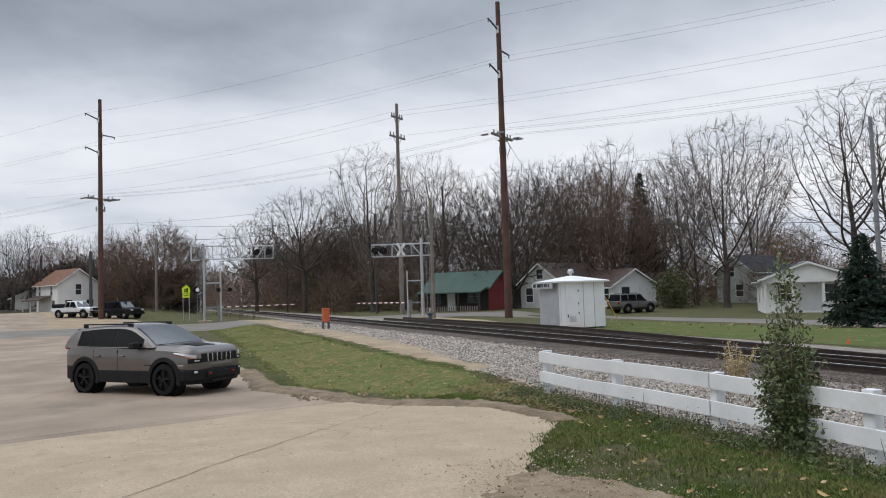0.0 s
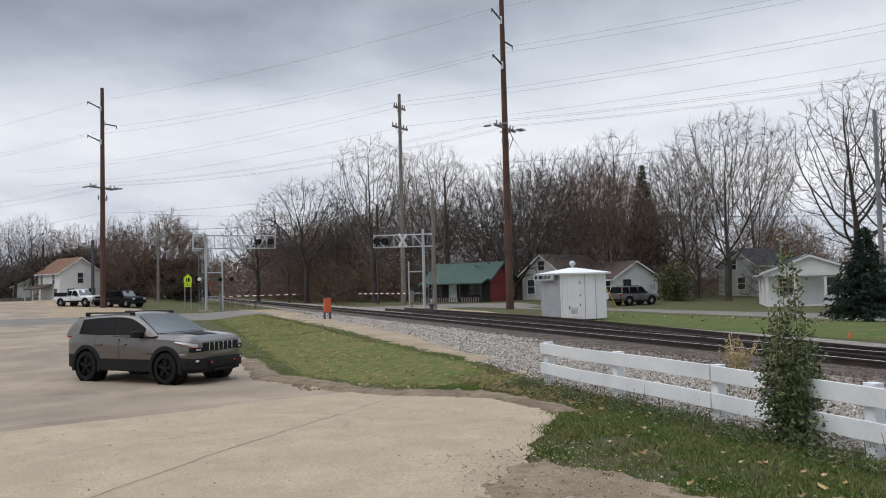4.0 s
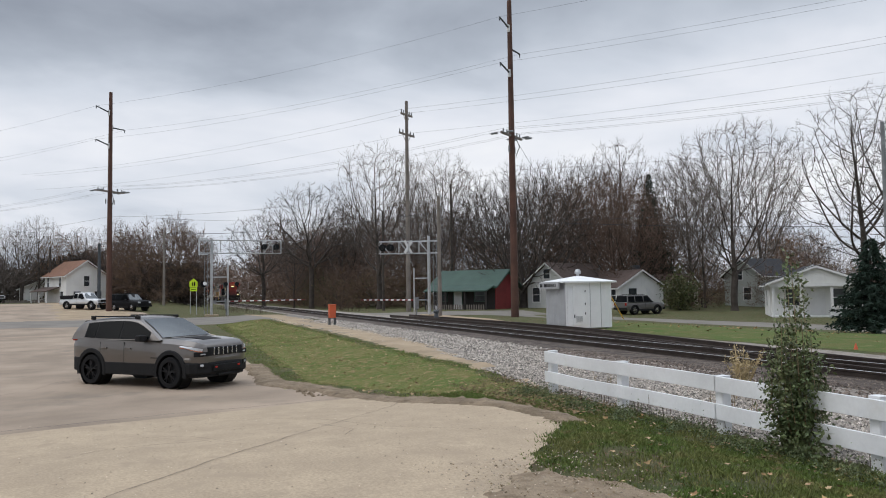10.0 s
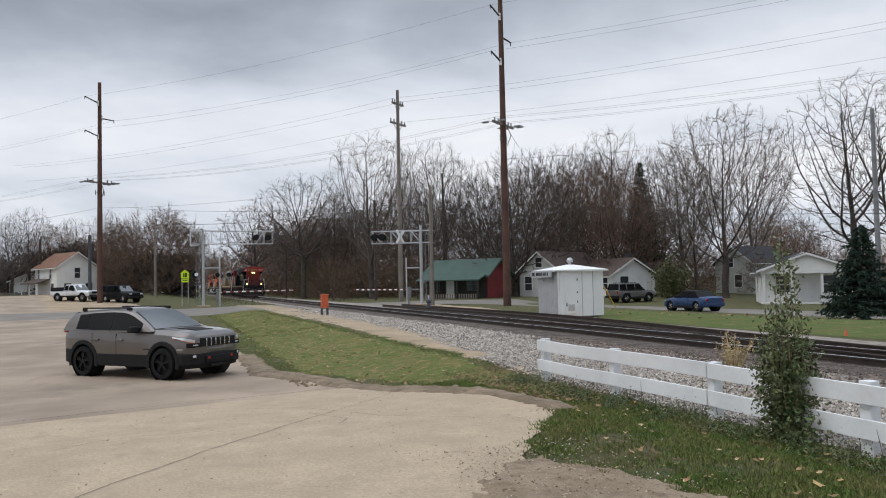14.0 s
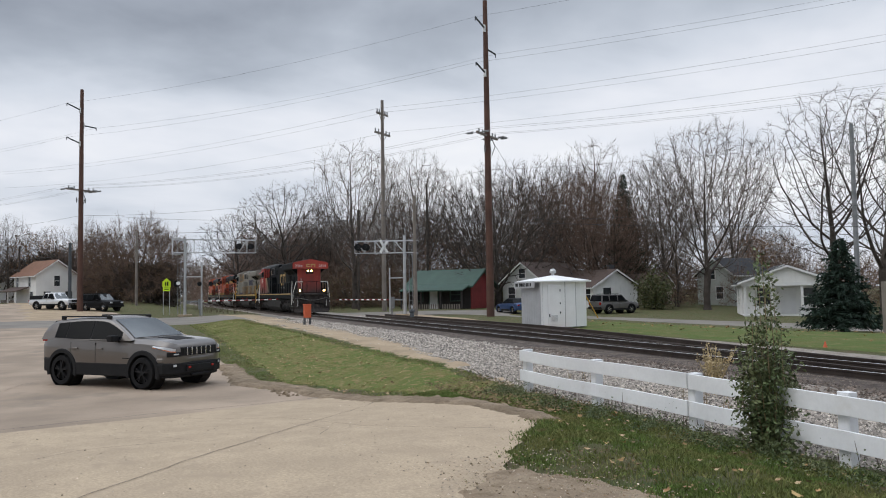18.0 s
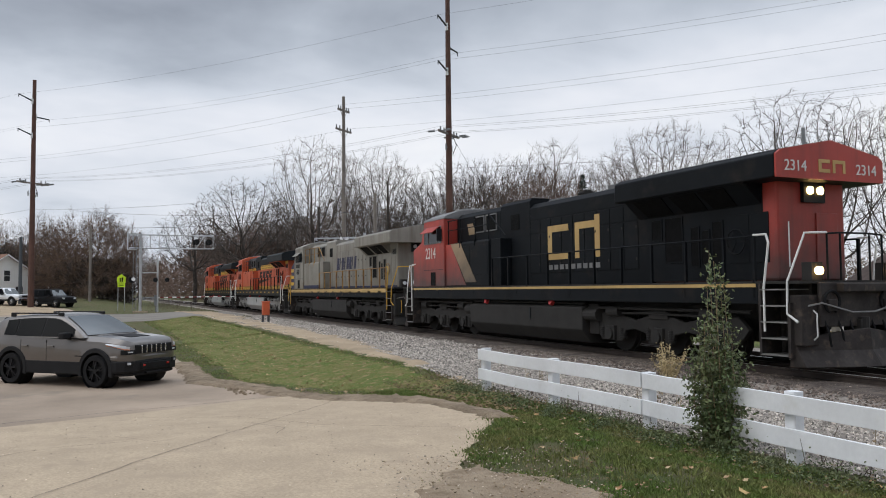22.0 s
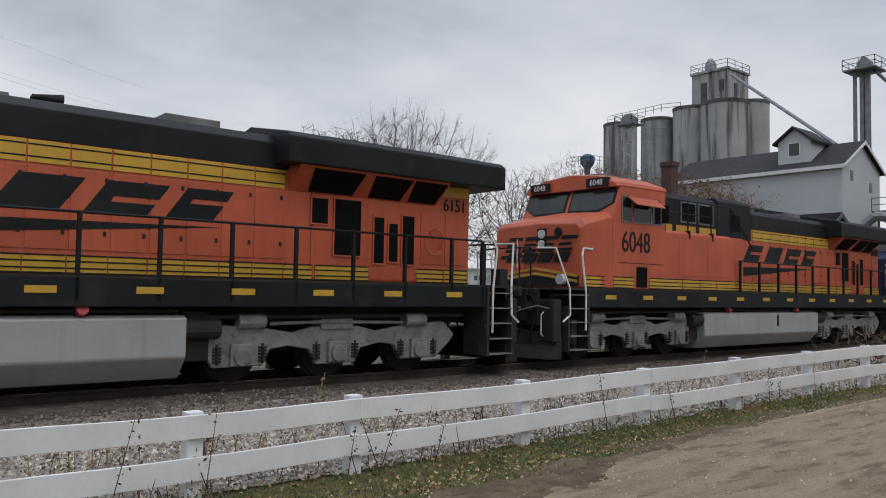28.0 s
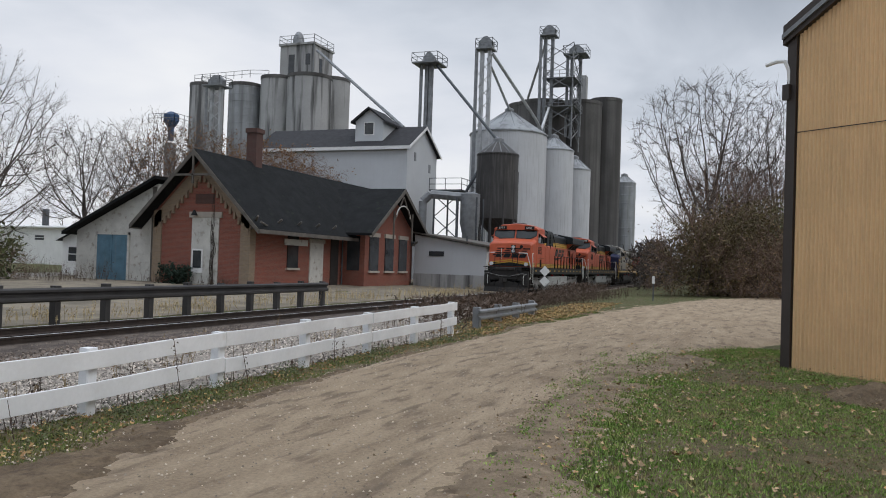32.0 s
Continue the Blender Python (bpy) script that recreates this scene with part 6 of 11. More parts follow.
for y_ in (-1, 1):
    part("wiper", Shape().cyl((0.93, y_ * 0.1 - 0.3, 1.19), (0.8, y_ * 0.1 + 0.25, 1.28), 0.012, n=5), M["black"], suv)
    part("side_badge", Shape().box(0.72, 0.98, min(y_ * 0.93, y_ * 0.937), max(y_ * 0.93, y_ * 0.937), 0.7, 0.72), M["black"], suv)
car("black_suv", "boxy black SUV waiting on the road beyond the lot", pose(-88.2, -3.4, gz(-88.2, -3.4) + 0.02, 0, 0, 40), M["car_black"], BOXY)
car("pickup_truck", "white pickup truck with a black cargo cover", pose(-92.5, -8.0, gz(-92.5, -8.0) + 0.02, 0, 0, 46), M["car_white"], PICKUP)
car("family_suv", "pewter grey SUV parked at the street's edge", pose(-63.5, 41.8, gz(-63.5, 41.8) + 0.04, 0, 0, 98), M["car_silver"], BOXY)
car("white_sedan", "white car parked beside the small garage", pose(-116, -22.0, gz(-116, -22.0) + 0.03, 0, 0, 70), M["car_white"], BOXY)
BLUE_CAR = car("convertible", "blue soft-top convertible driving along the street", pose(0, 31, gz(0, 31)), M["navy"], COUPE)


# ---- houses ----
M["siding_w"] = mat("white_clapboard_siding", (0.78, 0.78, 0.76), 0.7, var=0.06, scale=0.8, fine=20, bump=0.2, streak=0.12, grime=(0.4, 0.38, 0.34))
M["siding_l"] = mat("pale_grey_clapboard", (0.6, 0.61, 0.59), 0.7, var=0.08, scale=0.8, fine=20, bump=0.2, streak=0.15, grime=(0.38, 0.37, 0.34))
M["siding_g"] = mat("grey_green_siding", (0.5, 0.53, 0.5), 0.7, var=0.08, scale=0.8, fine=20, bump=0.2, streak=0.1)
M["siding_c"] = mat("cream_siding", (0.55, 0.51, 0.42), 0.7, var=0.08, scale=0.8, fine=20, bump=0.2, streak=0.12)
M["siding_k"] = mat("dark_stained_boards", (0.035, 0.03, 0.028), 0.8, var=0.25, scale=1.5, fine=20, bump=0.3)
M["barn_red"] = mat("barn_red_boards", (0.21, 0.028, 0.028), 0.75, var=0.15, scale=1.2, fine=20, bump=0.3, streak=0.15, grime=(0.1, 0.02, 0.02))
M["roof_brown"] = mat("brown_shingle_roof", (0.1, 0.07, 0.058), 0.9, var=0.2, scale=2, fine=14, bump=0.5, depth=0.02)
M["roof_rust"] = mat("rust_red_shingle_roof", (0.2, 0.1, 0.06), 0.9, var=0.15, scale=2, fine=14, bump=0.5, depth=0.02)
M["roof_dark"] = mat("charcoal_shingle_roof", (0.03, 0.03, 0.034), 0.9, var=0.25, scale=2, fine=14, bump=0.5, depth=0.02)
M["roof_green"] = mat("green_metal_roof", (0.045, 0.09, 0.068), 0.55, 0.1, var=0.12, scale=1, fine=20, bump=0.1)
M["trim_w"] = mat("white_trim_paint", (0.75, 0.75, 0.74), 0.6, var=0.05, bump=0.05)
M["curtain"] = mat("dark_room_behind_glass", (0.05, 0.055, 0.06), 0.15, var=0.3, scale=1, bump=0)
M["yellow_sign"] = mat("fluorescent_yellow_green_sign", (0.62, 0.85, 0.02), 0.6, var=0.04, bump=0)
M["orange_box"] = mat("orange_red_painted_box", (0.62, 0.12, 0.045), 0.6, var=0.12, bump=0.05)


def opening(parent, face, u, z, w, h, l, d, kind, frame_m, pane_m):
    """A window or door set on a face of a block that is l long (x) and d deep (y)."""
    def place(a0, a1, out0, out1, z0, z1):
        if face == "+x":
            return (l / 2 + out0, l / 2 + out1, a0, a1, z0, z1)
        if face == "-x":
            return (-l / 2 - out1, -l / 2 - out0, a0, a1, z0, z1)
        if face == "+y":
            return (a0, a1, d / 2 + out0, d / 2 + out1, z0, z1)
        return (a0, a1, -d / 2 - out1, -d / 2 - out0, z0, z1)
    fr = Shape()
    t = 0.09
    for a0, a1, z0, z1 in ((u - w / 2 - t, u - w / 2, z - t, z + h + t), (u + w / 2, u + w / 2 + t, z - t, z + h + t), (u - w / 2, u + w / 2, z + h, z + h + t), (u - w / 2, u + w / 2, z - t, z)):
        fr.box(*place(a0, a1, -0.02, 0.05, z0, z1))
    if kind == "window":
        fr.box(*place(u - w / 2, u + w / 2, -0.02, 0.035, z + h / 2 - 0.03, z + h / 2 + 0.03))
    ob = part(kind, fr, frame_m, parent)
    part("pane" if kind == "window" else "door_leaf", Shape().box(*place(u - w / 2, u + w / 2, -0.02, 0.02, z, z + h)), pane_m, ob)


def house(name, label, m, l, d, eave, ridge, wall_m, roof_m, openings, base=-1.2, over=0.35, category="house", chimney=None, fascia=None):
    """A gabled house: ridge along x, gables on +x and -x."""
    H = thing(name, label, category, m=m)
    part("wall", Shape().prism([(-d / 2, base), (d / 2, base), (d / 2, eave), (0, ridge), (-d / 2, eave)], "x", -l / 2, l / 2), wall_m, H)
    k = (ridge - eave) / (d / 2)
    for y in (-1, 1):
        e = y * (d / 2 + over)
        q = [(e, eave - k * over), (0, ridge + 0.02), (0, ridge + 0.2), (e, eave - k * over + 0.16)]
        part("roof", Shape().prism(q, "x", -l / 2 - over, l / 2 + over), roof_m, H)
        for x in (-1, 1):
            q2 = [(e, eave - k * over - 0.02), (0, ridge - 0.02), (0, ridge + 0.17), (e, eave - k * over + 0.14)]
            part("bargeboard", Shape().prism(q2, "x", min(x * (l / 2 + over), x * (l / 2 + over + 0.04)), max(x * (l / 2 + over), x * (l / 2 + over + 0.04))), fascia or M["trim_w"], H)
        part("gutter", Shape().box(-l / 2 - over, l / 2 + over, min(e, e + y * 0.08), max(e, e + y * 0.08), eave - k * over - 0.02, eave - k * over + 0.1), fascia or M["trim_w"], H)
    for face, u, z, w, h, kind in openings:
        opening(H, face, u, z, w, h, l, d, kind, fascia or M["trim_w"], M["curtain"] if kind == "window" else M["trim_w"])
    if chimney:
        part("chimney", Shape().box(chimney[0] - 0.3, chimney[0] + 0.3, chimney[1] - 0.3, chimney[1] + 0.3, eave, ridge + chimney[2]), chimney[3], H, bevel=0.02)
    return H


# Dark cabin with a green roof and a red barn-like gable beside the street.
cabin = house("cabin", "dark wooden cabin with green metal roof and red gable end", pose(-80.2, 32.0, -0.5, 0, 0, 38), 7.6, 5.0, 2.85, 4.35, M["siding_k"], M["roof_green"],
              [("-y", 2.0, 1.2, 1.2, 1.2, "window"), ("-y", -0.7, 0.2, 1.0, 2.1, "door"), ("-y", -2.6, 1.2, 1.0, 1.2, "window")], over=0.5, fascia=M["roof_green"])
part("red_gable", Shape().prism([(-2.5, -0.5), (2.5, -0.5), (2.5, 2.85), (0, 4.35), (-2.5, 2.85)], "x", 3.81, 3.9), M["barn_red"], cabin)
part("porch_roof", Shape().prism([(-2.4, 2.85), (-2.4, 3.0), (-4.4, 2.32), (-4.4, 2.2)], "x", -3.9, 3.9), M["roof_green"], cabin)
for x in (-3.7, -1.2, 1.2, 3.7):
    part("porch_post", Shape().box(x - 0.07, x + 0.07, -4.3, -4.16, -0.5, 2.3), M["siding_k"], cabin)
for k in range(26):
    x = -3.6 + k * 0.28
    part("porch_baluster", Shape().box(x - 0.06, x + 0.06, -4.26, -4.21, -0.2, 0.85), M["pole_grey"], cabin)
house("white_house", "white clapboard house with brown roof behind the tall pole", pose(-78.8, 42.9, -0.4, 0, 0, 298), 9.0, 5.2, 3.0, 4.95, M["siding_l"], M["roof_brown"],
      [("+x", 0, 3.4, 0.8, 1.0, "window"), ("+x", -1.4, 0.9, 0.9, 1.5, "window"), ("+x", 1.5, 0.9, 0.9, 1.5, "window"), ("+y", 2.4, 0.9, 1.0, 1.5, "window"), ("+y", -1.0, 0.9, 1.0, 1.5, "window")], fascia=M["trim_w"])
house("bungalow", "low white bungalow with brown shingle roof", pose(-75.2, 47.2, -0.4, 0, 0, 2), 7.4, 5.6, 2.35, 4.0, M["siding_w"], M["roof_brown"],
      [("-y", 2.6, 0.9, 1.2, 1.2, "window"), ("-y", -0.6, 0.9, 1.2, 1.2, "window"), ("+x", -1.1, 0.9, 1.0, 1.3, "window"), ("+x", 1.2, 0.0, 0.95, 2.1, "door")], chimney=(1.5, 1.0, 0.7, M["pole_dark"]))
house("garage", "cream garage behind the bungalow", pose(-76.5, 55.0, -0.4, 0, 0, 30), 4, 4, 2.4, 3.6, M["siding_c"], M["roof_brown"], [("+x", 0, 0.9, 1.0, 1.2, "window")])
house("grey_house", "grey-green two-storey house with charcoal roof", pose(-72.1, 63.6, -0.4, 0, 0, 284), 7.0, 4.7, 3.5, 5.2, M["siding_g"], M["roof_dark"],
      [("+x", -0.4, 3.0, 0.8, 1.1, "window"), ("+x", 0.6, 0.8, 0.9, 1.3, "window"), ("+y", 2.4, 0.1, 0.95, 2.1, "door"), ("+y", -0.5, 1.0, 0.9, 1.4, "window")])
porch_house = house("porch_house", "white cottage with a columned front porch and dark roof", pose(-53.6, 52.2, -0.8, 0, 0, -38), 6.6, 6.6, 2.7, 4.1, M["siding_w"], M["roof_dark"],
                    [("+x", -1.6, 0.9, 1.0, 1.4, "window"), ("+x", 0.3, 0.1, 0.95, 2.1, "door"), ("+x", 1.9, 0.9, 1.0, 1.4, "window"), ("-y", 0, 0.9, 1.2, 1.3, "window")])
part("porch_floor", Shape().box(3.3, 5.4, -3.3, 3.3, -0.5, 0.15), M["trim_w"], porch_house)
part("porch_gable", Shape().prism([(-3.4, 2.75), (3.4, 2.75), (0, 4.0)], "x", 3.3, 5.5), M["siding_w"], porch_house)
part("porch_beam", Shape().box(5.15, 5.5, -3.5, 3.5, 2.5, 2.76).box(3.3, 5.2, -3.5, -3.3, 2.5, 2.76).box(3.3, 5.2, 3.3, 3.5, 2.5, 2.76), M["trim_w"], porch_house)
for y in (-1, 1):
    part("porch_roof", Shape().prism([(y * 3.8, 2.68), (0, 4.08), (0, 4.2), (y * 3.8, 2.8)], "x", 3.3, 5.75), M["roof_dark"], porch_house)
    part("porch_bargeboard", Shape().prism([(y * 3.8, 2.6), (0, 4.0), (0, 4.17), (y * 3.8, 2.77)], "x", 5.75, 5.79), M["trim_w"], porch_house)
for y in (-3.2, -1.1, 1.1, 3.2):
    part("porch_column", Shape().box(5.2, 5.4, y - 0.1, y + 0.1, 0.15, 2.56), M["trim_w"], porch_house, bevel=0.015)
for y in [-3.05 + 0.2 * k for k in range(10)] + [1.25 + 0.2 * k for k in range(10)]:
    part("baluster", Shape().box(5.28, 5.33, y - 0.03, y + 0.03, 0.2, 0.95), M["trim_w"], porch_house)
for y0, y1 in ((-3.2, -1.1), (1.1, 3.2)):
    part("porch_rail", Shape().box(5.26, 5.35, y0, y1, 0.92, 1.0), M["trim_w"], porch_house)
    part("lattice", Shape().box(5.3, 5.36, y0, y1, -0.5, 0.12), M["pole_grey"], porch_house)
tan_h = house("tan_house", "tan cottage with brown roof at the street's end", pose(-43.0, 61.5, -0.9, 0, 0, -20), 8, 6.5, 2.9, 5.0, M["siding_c"], M["roof_brown"], [("+x", 0, 1, 1.1, 1.4, "window"), ("-y", 1.5, 1, 1.1, 1.4, "window"), ("-y", -1.5, 1, 1.1, 1.4, "window")])
lh = house("farmhouse", "white two-storey farmhouse with rust-brown roof", pose(-115.2, -11.2, 0.35, 0, 0, 28), 6.8, 5.2, 4.2, 6.0, M["siding_w"], M["roof_rust"],
           [("-y", -2.2, 2.75, 0.7, 1.2, "window"), ("-y", 1.6, 2.75, 0.7, 1.2, "window"), ("+x", 0, 2.8, 0.7, 1.3, "window"), ("+x", -1.2, 0.6, 0.9, 1.5, "window"), ("+x", 1.5, 0.6, 0.9, 1.5, "window"), ("-y", 2.2, 0.6, 0.9, 1.5, "window")])
part("porch_roof", Shape().prism([(-2.7, 2.6), (-2.7, 2.75), (-4.4, 2.2), (-4.4, 2.08)], "x", -3.8, 1.6), M["roof_brown"], lh)
for x in (-3.6, -1.0, 1.4):
    part("porch_post", Shape().box(x - 0.07, x + 0.07, -4.3, -4.16, -1.0, 2.15), M["trim_w"], lh)
part("carport_roof", Shape().prism([(2.7, 2.5), (2.7, 2.7), (8.6, 2.2), (8.6, 2.02)], "x", -1.6, 3.2), M["roof_brown"], lh)
for x in (-1.4, 3.0):
    for y in (5.4, 8.4):
        part("carport_post", Shape().box(x - 0.08, x + 0.08, y - 0.08, y + 0.08, -1.2, 2.2), M["trim_w"], lh)
yf = thing("yard_fence", "weathered brown board fence beside the garage", "fence")
for k in range(22):
    part("board", Shape().box(-121.0, -120.94, -21.5 + 0.42 * k, -21.1 + 0.42 * k, -0.6, 1.35 + 0.05 * (k % 3)), M["pole_grey"], yf)
house("small_garage", "small white gabled garage", pose(-131, -17.2, 0.6, 0, 0, 8), 6.5, 6.0, 2.4, 3.7, M["siding_w"], M["roof_dark"], [("+x", 0, 0.2, 2.2, 1.9, "door")])

# ---- signal hut across the track ----
hut = thing("signal_hut", "white and grey metal railway equipment hut with low hipped roof", "shed")
hx0, hx1, hy0, hy1, hz = -34.95, -33.0, 17.7, 20.15, -0.26
part("wall", Shape().box(hx0, hx1, hy0, hy1, hz + 0.12, hz + 2.25), M["grey_panel"], hut)
for k in range(8):
    x = hx0 + 0.02 + k * 0.242
    part("wall_panel", Shape().box(x, x + 0.225, hy0 - 0.03, hy0, hz + 0.12, hz + 2.25), M["grey_panel"], hut)
for y0, y1 in ((hy0, hy0 + 0.08), (hy0 + 0.1, hy0 + 1.28), (hy0 + 1.32, hy0 + 1.86), (hy0 + 1.9, hy1)):
    part("wall_panel", Shape().box(hx1, hx1 + 0.03, y0, y1, hz + 0.12, hz + 2.25), M["alum"], hut)
dr = part("door", Shape().box(hx1 + 0.03, hx1 + 0.075, hy0 + 0.35, hy0 + 1.05, hz + 0.25, hz + 2.1), M["alum"], hut, bevel=0.01)
part("handle", Shape().box(hx1 + 0.075, hx1 + 0.11, hy0 + 0.4, hy0 + 0.44, hz + 0.6, hz + 0.75), M["pole_dark"], dr)
for z in (0.75, 1.2, 1.8):
    part("hinge", Shape().box(hx1 + 0.075, hx1 + 0.1, hy0 + 0.98, hy0 + 1.02, hz + z, hz + z + 0.1), M["pole_dark"], dr)
for k in range(6):
    part("vent_slat", Shape().box(hx1 + 0.075, hx1 + 0.09, hy0 + 0.5, hy0 + 0.85, hz + 0.4 + k * 0.05, hz + 0.42 + k * 0.05), M["grey_panel"], dr)
cx, cy = (hx0 + hx1) / 2, (hy0 + hy1) / 2
part("roof", Shape().loft([[(hx0 - 0.15, hy0 - 0.2, hz + 2.25), (hx1 + 0.2, hy0 - 0.2, hz + 2.25), (hx1 + 0.2, hy1 + 0.2, hz + 2.25), (hx0 - 0.15, hy1 + 0.2, hz + 2.25)],
                           [(hx0 - 0.15, hy0 - 0.2, hz + 2.32), (hx1 + 0.2, hy0 - 0.2, hz + 2.32), (hx1 + 0.2, hy1 + 0.2, hz + 2.32), (hx0 - 0.15, hy1 + 0.2, hz + 2.32)],
                           [(cx - 0.12, cy - 0.12, hz + 2.58), (cx + 0.12, cy - 0.12, hz + 2.58), (cx + 0.12, cy + 0.12, hz + 2.58), (cx - 0.12, cy + 0.12, hz + 2.58)]]), M["alum"], hut)
part("roof_vent", Shape().lathe([(0.07, hz + 2.55), (0.07, hz + 2.68), (0.15, hz + 2.7), (0.16, hz + 2.8), (0.1, hz + 2.9), (0.02, hz + 2.92)], cx, cy, 14), M["galv"], hut, smooth=True)
sg = part("name_board", Shape().box(hx0 - 0.2, hx1 - 0.1, hy0 - 0.3, hy0 - 0.24, hz + 1.98, hz + 2.3), M["grey_panel"], hut)
for k, w in enumerate((0.1, 0.1, 0.0, 0.1, 0.1, 0.08, 0.06, 0.05, 0.08, 0.05, 0.05, 0.08)):
    if w:
        part("letter_bar", Shape().box(hx0 - 0.05 + k * 0.14, hx0 - 0.05 + k * 0.14 + w, hy0 - 0.315, hy0 - 0.3, hz + 2.06, hz + 2.22), M["black"], sg)
for x in (hx0 + 0.15, hx1 - 0.15):
    for y in (hy0 + 0.15, hy1 - 0.15):
        part("foot", Shape().box(x - 0.07, x + 0.07, y - 0.07, y + 0.07, hz - 0.15, hz + 0.12), M["pole_dark"], hut)


# ---- level-crossing signals ----
def cantilever(name, mx, my, ux, uy, reach, height, arm_z, arm_h, lamps):
    S = thing(name, "galvanised cantilever crossing signal with lattice arm and lamps", "crossing signal", "crossing signals")
    z0 = gz(mx, my) - 0.1
    part("mast", Shape().cyl((mx, my, z0), (mx, my, height), 0.135, 0.11, n=12), M["galv"], S)
    lad = Shape()
    for off in (-0.62, -0.36):
        lad.cyl((mx + off * ux, my + off * uy, z0 + 0.3), (mx + off * ux, my + off * uy, height - 0.2), 0.025, n=5)
    for k in range(int((height - z0) / 0.4)):
        z = z0 + 0.5 + 0.4 * k
        lad.cyl((mx - 0.62 * ux, my - 0.62 * uy, z), (mx - 0.36 * ux, my - 0.36 * uy, z), 0.015, n=4)
    part("ladder", lad, M["galv_d"], S)
    part("footing", Shape().box(mx - 0.6, mx + 0.6, my - 0.6, my + 0.6, z0 - 0.3, z0 + 0.25), M["concrete"], S)
    n = max(4, int(reach / 0.75))
    P = lambda d, z, o: (mx + ux * d - uy * o, my + uy * d + ux * o, z)  # noqa: E731
    for o in (-0.3, 0.3):
        for z in (arm_z, arm_z + arm_h):
            part("chord", Shape().cyl(P(-1.0, z, o), P(reach, z, o), 0.035, n=6), M["galv"], S)
        for k in range(n + 1):
            d = reach * k / n
            part("strut", Shape().cyl(P(d, arm_z, o), P(d, arm_z + arm_h, o), 0.02, n=5), M["galv"], S)
            if k < n and k % 2 == 0:
                part("brace", Shape().cyl(P(d, arm_z, o), P(d + reach / n, arm_z + arm_h, o), 0.02, n=5), M["galv"], S)
    for d in lamps:
        part("lamp_target", Shape().cyl(P(d, arm_z + arm_h / 2, -0.38) if True else 0, P(d, arm_z + arm_h / 2, -0.34), 0.27, n=16), M["black"], S)
        part("lamp_hood", Shape().cyl(P(d, arm_z + arm_h / 2, -0.7), P(d, arm_z + arm_h / 2, -0.38), 0.15, n=12), M["black"], S)
        part("lamp_target", Shape().cyl(P(d, arm_z + arm_h / 2, 0.34), P(d, arm_z + arm_h / 2, 0.38), 0.27, n=16), M["black"], S)
        part("lamp_hood", Shape().cyl(P(d, arm_z + arm_h / 2, 0.38), P(d, arm_z + arm_h / 2, 0.7), 0.15, n=12), M["black"], S)
    return S, P


sig, P1 = cantilever("crossing_signal", -75.4, 4.05, 0.0, 1.0, 6.3, 6.9, 5.55, 1.2, (4.75, 5.85))
part("ladder_cage", Shape().box(-75.7, -75.1, 2.9, 3.0, 5.4, 6.9).box(-75.7, -75.1, 2.9, 3.7, 6.85, 6.9).box(-75.7, -75.1, 2.9, 3.7, 5.4, 5.45), M["galv"], sig)
part("mast_lamp", Shape().cyl((-75.0, 3.3, 2.7), (-74.6, 3.3, 2.7), 0.28, n=14), M["black"], sig)
part("lamp_rim", Shape().cyl((-74.62, 3.42, 2.75), (-74.55, 3.42, 2.75), 0.17, n=14), M["trim_w"], sig)
part("side_mast", Shape().cyl((-75.4, 5.5, gz(-75, 5)), (-75.4, 5.5, 4.6), 0.08, n=8).box(-75.45, -75.35, 4.2, 5.5, 3.3, 3.4), M["galv"], sig)
for y in (5.3, 6.3):
    part("mast_lamp", Shape().cyl((-75.6, y, 2.7), (-75.2, y, 2.7), 0.2, n=14), M["black"], sig)
sig2, P2 = cantilever("crossing_signal", -58.9, 19.6, -0.42, -0.907, 3.9, 6.1, 4.75, 0.95, (3.05, 3.65))
part("crossbuck", Shape().box(-0.62, 0.62, -0.02, 0.02, -0.11, 0.11, Matrix.Translation((-59.35, 18.05, 5.25)) @ Matrix.Rotation(radians(25), 4, "Z") @ Matrix.Rotation(radians(90), 4, "Z") @ Matrix.Rotation(radians(52), 4, "Y")), M["trim_w"], sig2)
part("crossbuck", Shape().box(-0.62, 0.62, -0.025, 0.025, -0.11, 0.11, Matrix.Translation((-59.3, 18.05, 5.25)) @ Matrix.Rotation(radians(25), 4, "Z") @ Matrix.Rotation(radians(90), 4, "Z") @ Matrix.Rotation(radians(-52), 4, "Y")), M["trim_w"], sig2)
part("side_mast", Shape().cyl((-60.3, 18.8, -0.3), (-60.3, 18.8, 3.6), 0.06, n=8).box(-60.3, -59.0, 18.8, 19.5, 2.75, 2.83), M["galv"], sig2)


def gate(x, y, z, ex, ey):
    G = thing("crossing_gate", "lowered crossing gate arm with red and white stripes", "crossing gate", "crossing gates")
    d = Vector((ex - x, ey - y, 0.06))
    part("gate_machine", Shape().box(x - 0.2, x + 0.2, y - 0.16, y + 0.16, gz(x, y) + 0.55, z + 0.22).cyl((x, y, gz(x, y) - 0.1), (x, y, z), 0.07, n=8), M["galv_d"], G, bevel=0.03)
    n = 20
    for k in range(n):
        a, b = Vector((x, y, z)) + d * k / n, Vector((x, y, z)) + d * (k + 1) / n
        part("arm_stripe", Shape().cyl(a, b, 0.055 - 0.001 * k, n=6), M["barn_red"] if k % 2 else M["trim_w"], G)
    c = Vector((x, y, z)) - d.normalized() * 1.1
    part("counterweight", Shape().cyl((x, y, z), c, 0.06, n=6).cyl(c - Vector((0, 0, 0.2)), c + Vector((0, 0, 0.1)), 0.14, n=8), M["galv_d"], G)


